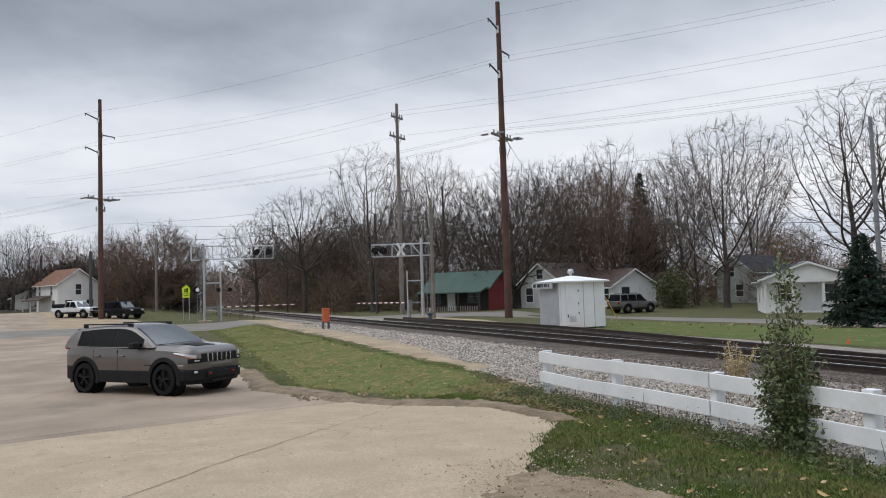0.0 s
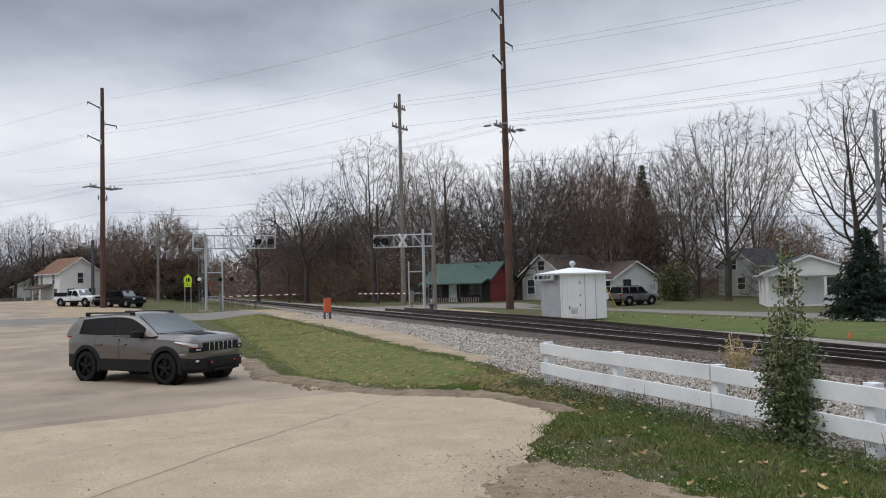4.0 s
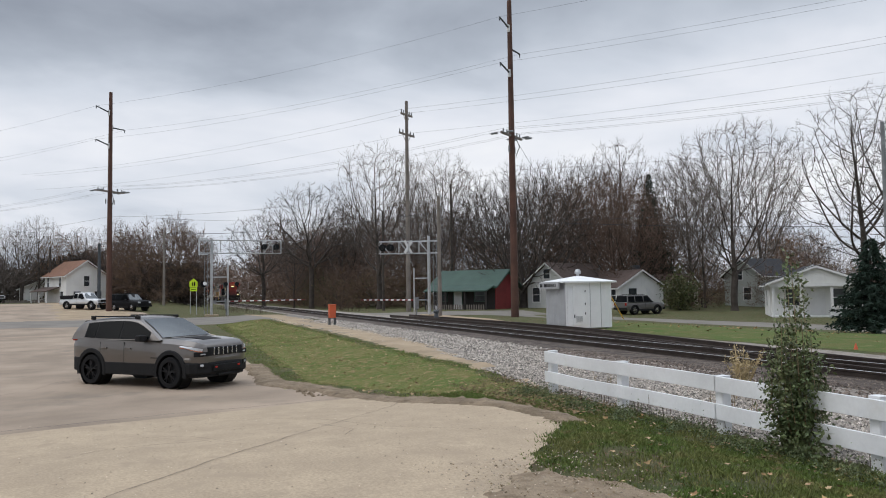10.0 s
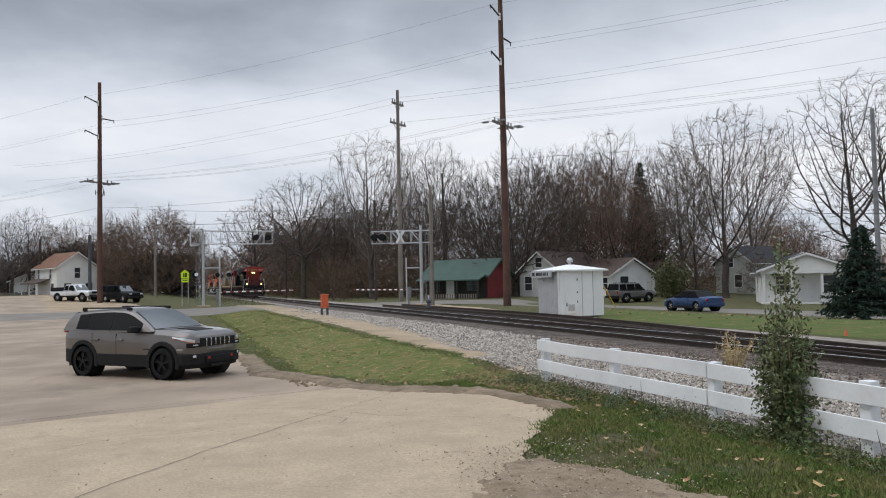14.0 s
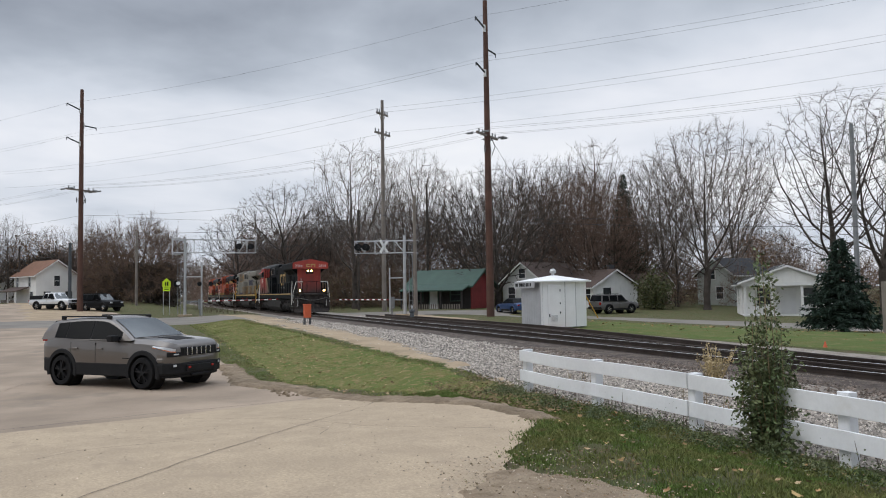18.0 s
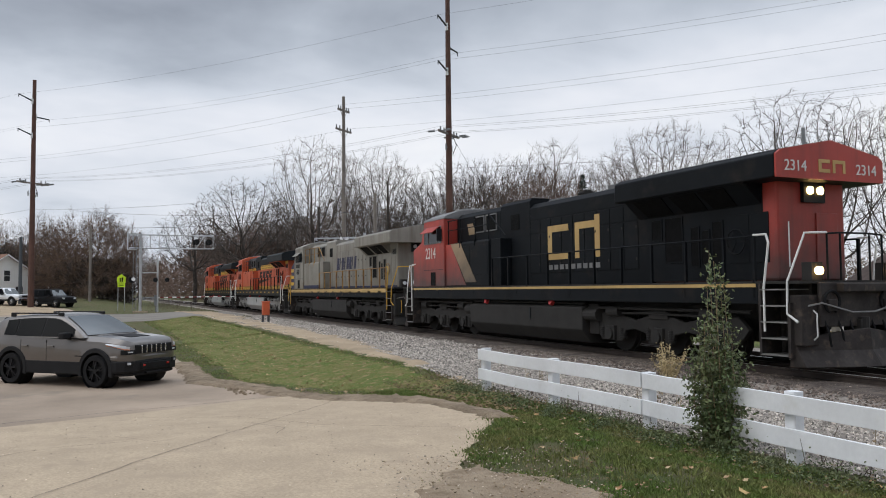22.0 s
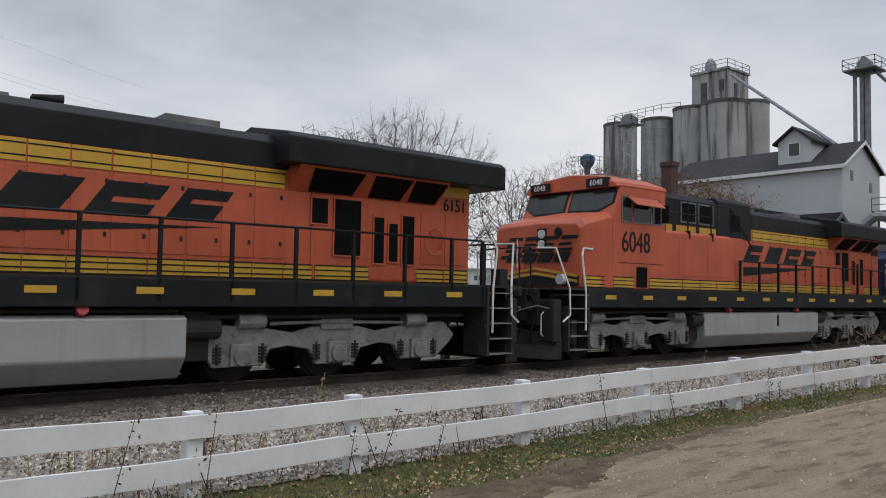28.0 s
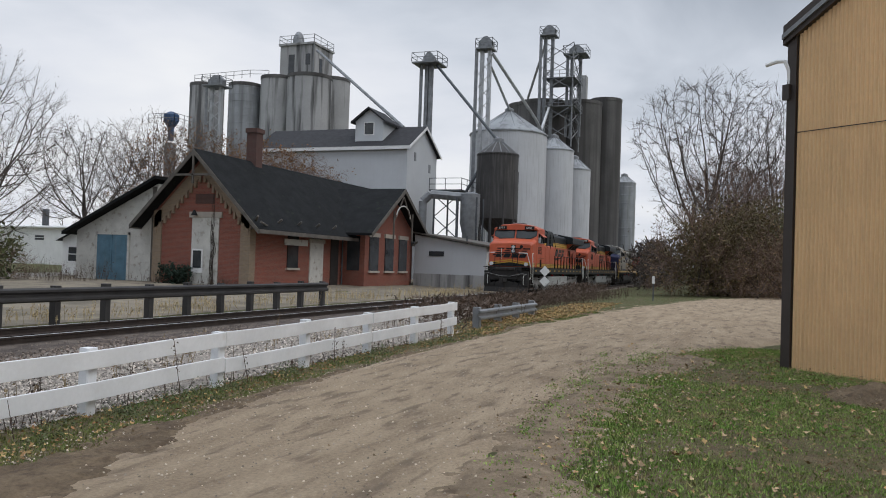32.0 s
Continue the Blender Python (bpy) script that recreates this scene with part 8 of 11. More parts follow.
guard_rail("guard_rail", "dark weathered steel guard rail on short posts", 16.15, 5.0, 28.4, 1.67, 0.3, 0.66, M["guard"], -0.2)
guard_rail("guard_rail", "galvanised guard rail low among the weeds", 6.7, 20.6, 26.2, 1.9, 0.06, 0.36, M["galv_d"], -0.1)
# ---- tan corrugated building ----
M["tan_metal"] = mat("tan_corrugated_steel", (0.78, 0.53, 0.28), 0.5, 0.05, var=0.1, scale=0.5, fine=10, bump=0.08, streak=0.2, grime=(0.36, 0.24, 0.13))
M["brown_trim"] = mat("dark_brown_steel_trim", (0.045, 0.035, 0.03), 0.5, 0.2, var=0.15, bump=0.05)
barn = thing("metal_building", "tan corrugated steel building with dark brown trim", "metal building", m=Matrix.Translation((13.86, -0.7, -0.05)) @ Matrix.Rotation(math.atan2(-0.8, -0.59), 4, "Z"))
# local x runs along the gable wall, local y away from the lot
BW, BL, BE, BR = 9.0, 16.0, 5.6, 8.2


def wave_wall(length, top, axis):
    vs, fs = [], []
    n = int(length / 0.0113)
    for i in range(n + 1):
        u = length * i / n
        o = 0.018 * math.cos(2 * math.pi * u / 0.068)
        t = top(u)
        q = (u, -o) if axis == "x" else (-o, u)
        vs += [(q[0], q[1], 0.0), (q[0], q[1], t)]
    for i in range(n):
        fs.append((2 * i, 2 * i + 2, 2 * i + 3, 2 * i + 1))
    return vs, fs


def gable_top(u):
    return BE + (BR - BE) * (1 - abs(u - BW / 2) / (BW / 2))


wall_me = raw("corrugated_wall", *wave_wall(BW, gable_top, "x"), M["tan_metal"], True)
part("corrugated_wall", wall_me, M["tan_metal"], barn)
inner = Shape().prism([(0.02, 0), (BW - 0.02, 0), (BW - 0.02, BE - 0.02), (BW / 2, BR - 0.05), (0.02, BE - 0.02)], "y", 0.03, BL)
part("side_wall", inner, M["tan_metal"], barn)
for s_ in (0, 1):
    x0, x1 = (-0.12, BW / 2) if s_ == 0 else (BW / 2, BW + 0.12)
    sl = (BR - BE) / (BW / 2)
    za, zb = (BE - 0.12 * sl, BR) if s_ == 0 else (BR, BE - 0.12 * sl)
    part("roof", Shape().prism([(x0, za + 0.04), (x1, zb + 0.04), (x1, zb + 0.2), (x0, za + 0.2)], "y", -0.1, BL + 0.3), M["brown_trim"], barn)
    part("rake_trim", Shape().prism([(x0, za - 0.03), (x1, zb - 0.03), (x1, zb + 0.05), (x0, za + 0.05)], "y", -0.14, -0.1), M["galv_d"], barn)
    part("soffit_trim", Shape().prism([(x0, za - 0.12), (x1, zb - 0.12), (x1, zb + 0.02), (x0, za + 0.02)], "y", -0.1, 0.03), M["brown_trim"], barn)
part("corner_trim", Shape().box(-0.06, 0.1, -0.05, 0.12, -0.1, BE + 0.1), M["brown_trim"], barn)
part("base_trim", Shape().box(0.0, BW, -0.035, 0.0, -0.1, 0.06), M["brown_trim"], barn)
part("wall_seam", Shape().box(0.1, BW, -0.018, -0.014, 3.95, 3.965), M["brown_trim"], barn)
part("lamp_arm", Shape().tube([(-0.02, 0.0, 4.55), (-0.04, -0.04, 5.0), (-0.1, -0.06, 5.15), (-0.22, -0.08, 5.17), (-0.42, -0.1, 5.14)], 0.035, 8), M["trim_w"], barn, "bent white conduit pipe")
part("junction_box", Shape().box(-0.1, 0.02, -0.12, -0.04, 4.5, 4.75), M["brown_trim"], barn)

# ---- grain elevator ----
M["silo_pale"] = mat("stained_pale_concrete", (0.38, 0.38, 0.375), 0.85, var=0.12, scale=0.25, fine=4, bump=0.2, depth=0.02, streak=0.92, grime=(0.06, 0.06, 0.06), run=(0.8, 0.8, 0.06), edge=(0.49, 0.62))
M["silo_dark"] = mat("dark_weathered_concrete", (0.125, 0.12, 0.115), 0.9, var=0.2, scale=0.25, fine=4, bump=0.2, depth=0.02, streak=0.7, grime=(0.045, 0.042, 0.04), run=(0.9, 0.9, 0.03), edge=(0.42, 0.62))
M["bin_white"] = mat("white_painted_steel_bin", (0.53, 0.54, 0.555), 0.55, 0.1, var=0.06, scale=0.4, fine=6, bump=0.1, streak=0.45, grime=(0.27, 0.265, 0.26))
M["bin_dark"] = mat("sooty_dark_steel_bin", (0.06, 0.056, 0.054), 0.65, 0.2, var=0.25, scale=0.4, fine=6, bump=0.1, streak=0.4, grime=(0.18, 0.17, 0.16))
M["bin_galv"] = mat("weathered_galvanised_bin", (0.34, 0.355, 0.365), 0.55, 0.4, var=0.14, scale=0.5, fine=6, bump=0.1, streak=0.55, grime=(0.12, 0.12, 0.12), run=(1.2, 1.2, 0.08), edge=(0.46, 0.62))
M["mill_wall"] = mat("pale_grey_metal_siding", (0.52, 0.54, 0.56), 0.6, 0.05, var=0.05, scale=0.3, fine=5, bump=0.1, streak=0.12, grime=(0.36, 0.36, 0.36))
M["blue_metal"] = mat("faded_blue_steel", (0.05, 0.1, 0.2), 0.6, 0.2, var=0.2, bump=0.1)


def silo(name, label, x, y, r, z0, z1, mt, roof=None, group="", rings=0, category="silo", hopper=None):
    S = thing(name, label, category, group)
    if hopper:
        part("shell", Shape().lathe([(r, hopper), (r, z1)], x, y, 36), mt, S, smooth=True)
        part("hopper", Shape().lathe([(0.3, hopper - r * 0.9), (r, hopper)], x, y, 36), mt, S, smooth=True)
        for j in range(10):
            a = 2 * math.pi * j / 10
            part("leg", Shape().cyl((x + r * 0.96 * math.cos(a), y + r * 0.96 * math.sin(a), z0), (x + r * 0.96 * math.cos(a), y + r * 0.96 * math.sin(a), hopper + 5.0), 0.14, n=6), mt, S)
    else:
        part("shell", Shape().lathe([(r, z0), (r, z1)], x, y, 40), mt, S, smooth=True)
    if roof:
        part("roof", Shape().lathe([(r * 1.03, z1 - 0.05), (r * 1.03, z1 + 0.1), (0.5, z1 + roof), (0.01, z1 + roof + 0.05)], x, y, 36), mt if mt is not M["bin_white"] else M["bin_galv"], S, smooth=True)
        part("roof_cap", Shape().lathe([(0.55, z1 + roof - 0.1), (0.55, z1 + roof + 0.35), (0.02, z1 + roof + 0.6)], x, y, 14), M["galv_d"], S)
        for j in range(14):
            a = 2 * math.pi * j / 14
            part("roof_rib", Shape().cyl((x + r * math.cos(a), y + r * math.sin(a), z1 + 0.12), (x + 0.5 * math.cos(a), y + 0.5 * math.sin(a), z1 + roof + 0.05), 0.05, n=4), M["galv_d"], S)
    else:
        part("cap", Shape().lathe([(r * 1.02, z1 - 0.35), (r * 1.02, z1 + 0.12), (0.02, z1 + 0.3)], x, y, 40), M["silo_dark"], S, "dark weathered rim")
    for j in range(rings):
        z = z0 + (z1 - z0) * (j + 0.5) / rings
        part("hoop", Shape().lathe([(r * 1.0, z - 0.06), (r * 1.012, z - 0.03), (r * 1.012, z + 0.03), (r * 1.0, z + 0.06)], x, y, 40), mt, S)
    return S


def railing(parent, pts, z, h=1.05, mt=None):
    mt = mt or M["galv_d"]
    for a, b in zip(pts, pts[1:]):
        n = max(1, int(math.dist(a, b) / 1.4))
        for q in (0.5, 1.0):
            part("rail", Shape().cyl((*a, z + h * q), (*b, z + h * q), 0.04, n=4), mt, parent)
        for j in range(n + 1):
            x, y = (u + (v - u) * j / n for u, v in zip(a, b))
            part("rail_post", Shape().cyl((x, y, z), (x, y, z + h), 0.04, n=4), mt, parent)


PALE = "pale concrete silos"
for x, y, r, z1 in ((93.1, 72.3, 2.4, 26.0), (94.7, 61.4, 2.5, 26.8), (94.8, 56.5, 3.05, 26.75), (101.1, 56.5, 2.6, 27.8), (100.5, 62.8, 2.7, 27.0)):
    silo("concrete_silo", "tall pale concrete silo with dark stains", x, y, r, -0.5, z1, M["silo_pale"], group=PALE)
silo("hooped_silo", "tall grey silo with steel hoops", 93.8, 66.3, 2.3, -0.5, 25.9, M["bin_galv"], rings=26)
hh = thing("headhouse", "square concrete headhouse on top of the silos", "headhouse")
part("wall", Shape().box(94.0, 99.3, 55.6, 60.9, 26.6, 31.2), M["silo_pale"], hh)
part("roof_slab", Shape().box(93.8, 99.5, 55.4, 61.1, 31.2, 31.5), M["silo_pale"], hh)
for face in ((93.95, 58.6, 59.5), (93.95, 56.1, 56.8)):
    part("window", Shape().box(face[0] - 0.02, face[0] + 0.1, face[1], face[2], 27.2 if face[1] > 57 else 28.4, 29.9), M["curtain"], hh)
part("window", Shape().box(95.6, 96.4, 55.55, 55.62, 27.4, 29.6), M["curtain"], hh)
part("downpipe", Shape().cyl((93.88, 55.5, 20.0), (93.88, 55.5, 31.2), 0.07, n=5), M["galv_d"], hh)
railing(hh, [(93.9, 61.0), (93.9, 55.5), (99.4, 55.5), (99.4, 61.0), (93.9, 61.0)], 31.5)
part("vent", Shape().lathe([(0.8, 31.4), (0.8, 32.6), (0.65, 33.2), (0.3, 33.7), (0.02, 33.8)], 96.2, 59.4, 16), M["galv_d"], hh, smooth=True)
railing(hh, [(93.0, 74.5), (92.2, 64.5), (93, 62)], 26.6)

DARK = "dark concrete silos"
for x, y, r, z1 in ((112.5, 27.7, 3.6, 25.5), (115.1, 22.7, 3.1, 25.8), (119.2, 19.7, 2.4, 27.0), (119.0, 26.4, 3.3, 26.4)):
    silo("concrete_silo", "tall dark weathered concrete silo", x, y, r, -0.5, z1, M["silo_dark"], group=DARK)
for x, y, r, z1 in ((121.8, 32.0, 3.5, 27.2), (118.6, 29.6, 3.2, 26.4)):
    silo("concrete_silo", "tall dark weathered concrete silo behind the white bins", x, y, r, -0.5, z1, M["silo_dark"], group=DARK)
BINS = "white steel bins"
silo("steel_bin", "large white steel grain bin with conical roof", 93.2, 27.2, 4.7, -0.3, 17.6, M["bin_white"], 3.0, BINS)
silo("steel_bin", "white steel grain bin with conical roof", 98.2, 22.6, 2.5, -0.3, 16.3, M["bin_white"], 1.7, BINS)
silo("steel_bin", "white steel grain bin, lowest of the row", 102.6, 20.8, 2.1, -0.3, 14.4, M["bin_white"], 1.5, BINS)
silo("hopper_bin", "dark sooty steel hopper bin on legs", 78.2, 23.9, 2.15, -0.3, 13.0, M["bin_dark"], 1.4, hopper=6.4)
silo("steel_bin", "galvanised bin with a frame of uprights", 133.5, 18.6, 1.9, -0.3, 16.0, M["bin_galv"], 1.2, rings=12)
ch = thing("stack", "square concrete stack on the silo roof", "stack")
part("shaft", Shape().box(117.2, 118.6, 22.4, 23.8, 25.8, 30.6), M["silo_pale"], ch)


def leg_tower(name, label, x, y, z0, z1, w, deck, mt, lattice=False):
    T = thing(name, label, "elevator leg", "bucket elevator legs")
    for o in (-w, w):
        part("casing", Shape().box(x - 0.22, x + 0.22, y + o - 0.2, y + o + 0.2, z0, z1), mt, T)
    if lattice:
        for j in range(int((z1 - z0) / 1.5)):
            z = z0 + j * 1.5
            for s_ in (-1, 1):
                part("brace", Shape().cyl((x - 0.35, y - s_ * (w + 0.3), z), (x - 0.35, y + s_ * (w + 0.3), z + 1.5), 0.05, n=4), mt, T)
    part("ladder", Shape().box(x - 0.5, x - 0.42, y + w + 0.35, y + w + 0.75, z0, z1), M["galv_d"], T)
    part("deck", Shape().box(x - deck, x + deck, y - deck, y + deck, z1 - 0.15, z1), M["galv_d"], T)
    railing(T, [(x - deck, y - deck), (x + deck, y - deck), (x + deck, y + deck), (x - deck, y + deck), (x - deck, y - deck)], z1)
    part("head", Shape().prism([(-w - 0.4, z1 + 0.1), (w + 0.4, z1 + 0.1), (w + 0.4, z1 + 0.8), (w * 0.5, z1 + 1.4), (-w * 0.5, z1 + 1.4), (-w - 0.4, z1 + 0.8)], "x", x - 0.4, x + 0.4, Matrix.Translation((0, y, 0))), M["galv_d"], T)
    return T


leg_tower("bucket_elevator", "twin-tube bucket elevator with railed platform", 85.0, 34.7, -0.3, 24.9, 0.27, 1.6, M["galv_d"])
t2 = leg_tower("bucket_elevator", "pale bucket elevator leg with lattice bracing", 86.3, 28.2, -0.3, 26.6, 0.45, 1.0, M["galv"], True)
t3 = leg_tower("bucket_elevator", "tall bucket elevator with stacked platforms", 105.5, 25.4, 17, 33.4, 0.5, 1.1, M["galv_d"], True)
t4 = leg_tower("bucket_elevator", "short bucket elevator with wide railed platform", 109.6, 22.4, 20, 31.6, 0.6, 1.6, M["galv_d"], True)
for z in (23.5, 27.4):
    part("platform", Shape().box(104.8, 110.6, 21.6, 25.8, z, z + 0.1), M["galv_d"], t4)
    railing(t4, [(104.8, 25.8), (104.8, 21.6), (110.6, 21.6)], z)
for z in (19.0, 21.4, 23.6, 25.8, 28.0, 30.0):
    for x0_, y0_, x1_, y1_ in ((105.0, 25.6, 105.0, 21.9), (105.0, 21.9, 110.2, 21.9)):
        part("brace", Shape().cyl((x0_, y0_, z), (x1_, y1_, z + 2.2), 0.07, n=4), M["galv_d"], t4)
        part("brace", Shape().cyl((x1_, y1_, z), (x0_, y0_, z + 2.2), 0.07, n=4), M["galv_d"], t4)
for x0_, y0_ in ((105.0, 25.6), (105.0, 21.9), (110.2, 21.9)):
    part("column", Shape().cyl((x0_, y0_, 18.0), (x0_, y0_, 31.0), 0.1, n=5), M["galv_d"], t4)
leg_tower("bucket_elevator", "grey elevator leg beside the pale silos", 85.9, 65.2, -0.3, 24.0, 0.7, 1.4, M["galv"], True)
bl = thing("dust_hopper", "blue steel hopper on legs with railings", "hopper")
part("hopper", Shape().lathe([(0.35, 16.0), (0.4, 17.6), (0.95, 18.4), (0.95, 19.2), (0.3, 19.6)], 80.2, 67.6, 12), M["blue_metal"], bl)
part("column", Shape().cyl((80.2, 67.6, -0.3), (80.2, 67.6, 15.6), 0.7, n=12), M["galv_d"], bl)
railing(bl, [(78.4, 69.6), (78.4, 65.6), (82, 65.6)], 18.0)


def spout(name, label, pts, r, mt):
    S = thing(name, label, "grain spout", "grain spouts")
    for a, b in zip(pts, pts[1:]):
        part("pipe", Shape().cyl(a, b, r, n=8), mt, S)


spout("grain_spout", "dark grain pipe from tower to hopper bin", [(85.0, 34.0, 25.0), (78.4, 24.2, 14.8)], 0.16, M["pole_dark"])
spout("grain_spout", "grey grain pipe from the leg to the dark silos", [(86.3, 27.4, 26.0), (96.0, 24.6, 20.2), (103.0, 24.2, 17.6)], 0.18, M["galv"])
spout("grain_spout", "grey grain pipe down to the white bin", [(86.3, 28.0, 25.5), (92.8, 27.0, 20.6)], 0.15, M["galv"])
spout("grain_spout", "dark grain pipe to the walkway bridge", [(80.6, 24.8, 15.2), (77.0, 27.2, 8.6)], 0.16, M["pole_dark"])
spout("grain_spout", "grey grain pipe from tall tower to the silos", [(105.5, 25.8, 32.8), (111.5, 29.8, 26.2)], 0.18, M["galv"])
spout("grain_spout", "grey grain pipe from tall tower to the white bins", [(105.5, 25.0, 24.0), (100.0, 25.6, 17.0)], 0.2, M["galv"])
spout("grain_spout", "long grain pipe from headhouse to the mill roof", [(94.0, 55.0, 30.2), (82.0, 36.4, 17.0)], 0.2, M["galv_d"])
spout("dust_duct", "large grey dust duct with elbow", [(70.5, 29.0, 2.5), (70.5, 29.0, 7.6), (70.7, 28.3, 8.3), (71.6, 25.2, 8.1)], 0.42, M["galv_d"])
cy = thing("dust_cyclone", "grey steel dust cyclone on a frame", "cyclone")
part("cone", Shape().lathe([(0.3, 2.8), (0.95, 5.6), (0.95, 8.4), (0.3, 8.6)], 71.8, 24.6, 16), M["galv_d"], cy, smooth=True)
for x in (70.8, 72.8):
    for y in (23.6, 25.6):
        part("leg", Shape().cyl((x, y, -0.3), (x, y, 8.0), 0.09, n=5), M["pole_dark"], cy)
br = thing("walkway_bridge", "steel lattice walkway between mill and bins", "walkway")
part("deck", Shape().box(74.5, 79.5, 26.5, 30.0, 9.0, 9.15), M["pole_dark"], br)
railing(br, [(74.5, 30.0), (74.5, 26.5), (79.5, 26.5)], 9.1, 1.2, M["pole_dark"])
for x, y in ((75, 27), (79, 27), (75, 29.6), (79, 29.6)):
    part("leg", Shape().cyl((x, y, -0.3), (x, y, 9.0), 0.1, n=5), M["pole_dark"], br)
for z in (2, 4.2, 6.4):
    part("brace", Shape().cyl((75, 27, z), (75, 29.6, z + 2.2), 0.06, n=4).cyl((75, 29.6, z), (75, 27, z + 2.2), 0.06, n=4), M["pole_dark"], br)

mill = thing("grain_mill", "tall pale-grey metal-clad mill with dark gabled roof", "mill building")
part("wall", Shape().prism([(73.2, -0.4), (81.4, -0.4), (81.4, 13.5), (77.3, 15.9), (73.2, 13.5)], "y", 32.0, 50.0), M["mill_wall"], mill)
for s_, e in ((-1, 72.8), (1, 81.8)):
    ez = 15.9 - 0.585 * abs(e - 77.3)
    part("roof", Shape().prism([(e, ez), (77.3, 15.92), (77.3, 16.15), (e, ez + 0.2)], "y", 31.6, 50.4), M["roof_dark"], mill)
    part("bargeboard", Shape().prism([(e, ez - 0.1), (77.3, 15.8), (77.3, 16.1), (e, ez + 0.18)], "y", 31.54, 31.6), M["trim_w"], mill)
part("eave_trim", Shape().box(72.76, 72.8, 31.6, 50.4, 13.1, 13.45), M["trim_w"], mill)
dm = part("dormer", Shape().prism([(35.2, 13.6), (38.4, 13.6), (38.4, 16.3), (36.8, 17.5), (35.2, 16.3)], "x", 74.0, 77.6), M["mill_wall"], mill)
for s_, e in ((-1, 34.8), (1, 38.8)):
    part("dormer_roof", Shape().prism([(e, 16.05), (36.8, 17.55), (36.8, 17.75), (e, 16.25)], "x", 73.6, 77.8), M["roof_dark"], dm)
part("window", Shape().box(73.96, 74.02, 36.3, 37.3, 14.9, 16.1), M["curtain"], dm)
part("window_frame", Shape().box(73.97, 74.0, 36.2, 37.4, 14.8, 16.2), M["trim_w"], dm)
for x, z in ((75.2, 12.2), (79.3, 11.4)):
    part("window", Shape().box(x - 0.25, x + 0.25, 31.95, 32.0, z, z + 0.9), M["galv_d"], mill)
shed = thing("mill_shed", "low pale metal shed with sloping tan roof", "shed")
part("wall", Shape().prism([(19.0, -0.4), (25.2, -0.4), (25.2, 3.95), (19.0, 3.0)], "x", 59.8, 72.0), M["mill_wall"], shed)
part("roof", Shape().prism([(18.5, 3.0), (25.4, 4.05), (25.4, 4.2), (18.5, 3.15)], "x", 59.4, 72.4), M["grey_wood"], shed)
part("window", Shape().box(59.75, 59.82, 22.6, 23.9, 2.2, 2.6), M["curtain"], shed)
part("footing", Shape().box(59.7, 59.8, 19.0, 25.2, -0.4, 0.75), M["silo_pale"], shed)
part("signal_post", Shape().cyl((60.5, 20.9, -0.3), (60.5, 20.9, 3.9), 0.07, n=8), M["pole_dark"], None)
tagged(bpy.data.objects["signal_post"], "dark steel post beside the mill shed", "post")
ware = house("warehouse", "long low white warehouse behind the depot", pose(82, 95, 0.0, 0, 0, 90), 52, 14, 4.5, 4.9, M["siding_w"], M["trim_w"], [("+y", -18, 2.9, 1.6, 0.6, "window"), ("+y", -12, 2.9, 1.6, 0.6, "window")], chimney=(-8.5, 3, 2.2, M["pole_dark"]), category="warehouse")
cs = thing("rail_marker", "two white diamond marker boards on a post", "rail sign")
part("post", Shape().cyl((46.3, 11.0, -0.3), (46.3, 11.0, 1.6), 0.05, n=6), M["galv_d"], cs)
for z in (0.75, 1.35):
    part("diamond_board", Shape().prism([(11.0, z - 0.32), (11.32, z), (11.0, z + 0.32), (10.68, z)], "x", 46.22, 46.25), M["trim_w"], cs)
pm = thing("road_marker", "small white reflector board leaning in the weeds", "marker")
part("post", Shape().box(43.9, 43.96, 4.4, 4.46, -0.2, 1.3), M["pole_dark"], pm)
part("board", Shape().box(43.86, 43.9, 4.36, 4.5, 0.9, 1.3), M["trim_w"], pm)
# ---- small trackside things ----
sw = thing("switch_stand", "low dark switch stand with lever beside the siding", "switch stand")
part("base", Shape().box(-50.2, -49.4, 16.8, 17.3, gz(-49.8, 17) - 0.05, -0.02), M["tie"], sw)
part("stand", Shape().lathe([(0.16, -0.03), (0.12, 0.25), (0.2, 0.32), (0.2, 0.42), (0.03, 0.5)], -49.8, 17.05, 10), M["pole_dark"], sw)
part("lever", Shape().cyl((-49.8, 17.05, 0.3), (-49.2, 17.1, 0.6), 0.03, n=6), M["galv_d"], sw)
part("target", Shape().cyl((-49.8, 17.03, 0.62), (-49.8, 17.06, 0.62), 0.13, n=12), M["galv"], sw)
gw = thing("guy_wire", "steel guy wire with a yellow plastic guard at the street", "guy wire")
part("cable", Shape().cyl((-55.8, 35.2, gz(-55.8, 35.2)), (-53.8, 24.7, 13.5), 0.012, n=5), M["wire"], gw)
part("guard", Shape().cyl((-55.8, 35.2, gz(-55.8, 35.2)), (-55.43, 33.25, 2.1), 0.045, n=8), M["l_yellow"], gw)
wp = thing("wooden_post", "short weathered wooden post at the lawn's edge", "post")
part("post", Shape().box(-23.7, -23.46, 28.44, 28.68, gz(-23.6, 28.6) - 0.3, 1.75), M["pole_grey"], wp, bevel=0.02)
cn_ = thing("marker_cone", "small orange marker cone on the lawn", "traffic cone")
part("cone", Shape().lathe([(0.07, gz(-17.8, 19) - 0.01), (0.015, gz(-17.8, 19) + 0.18)], -17.8, 19.0, 12), M["orange_box"], cn_)


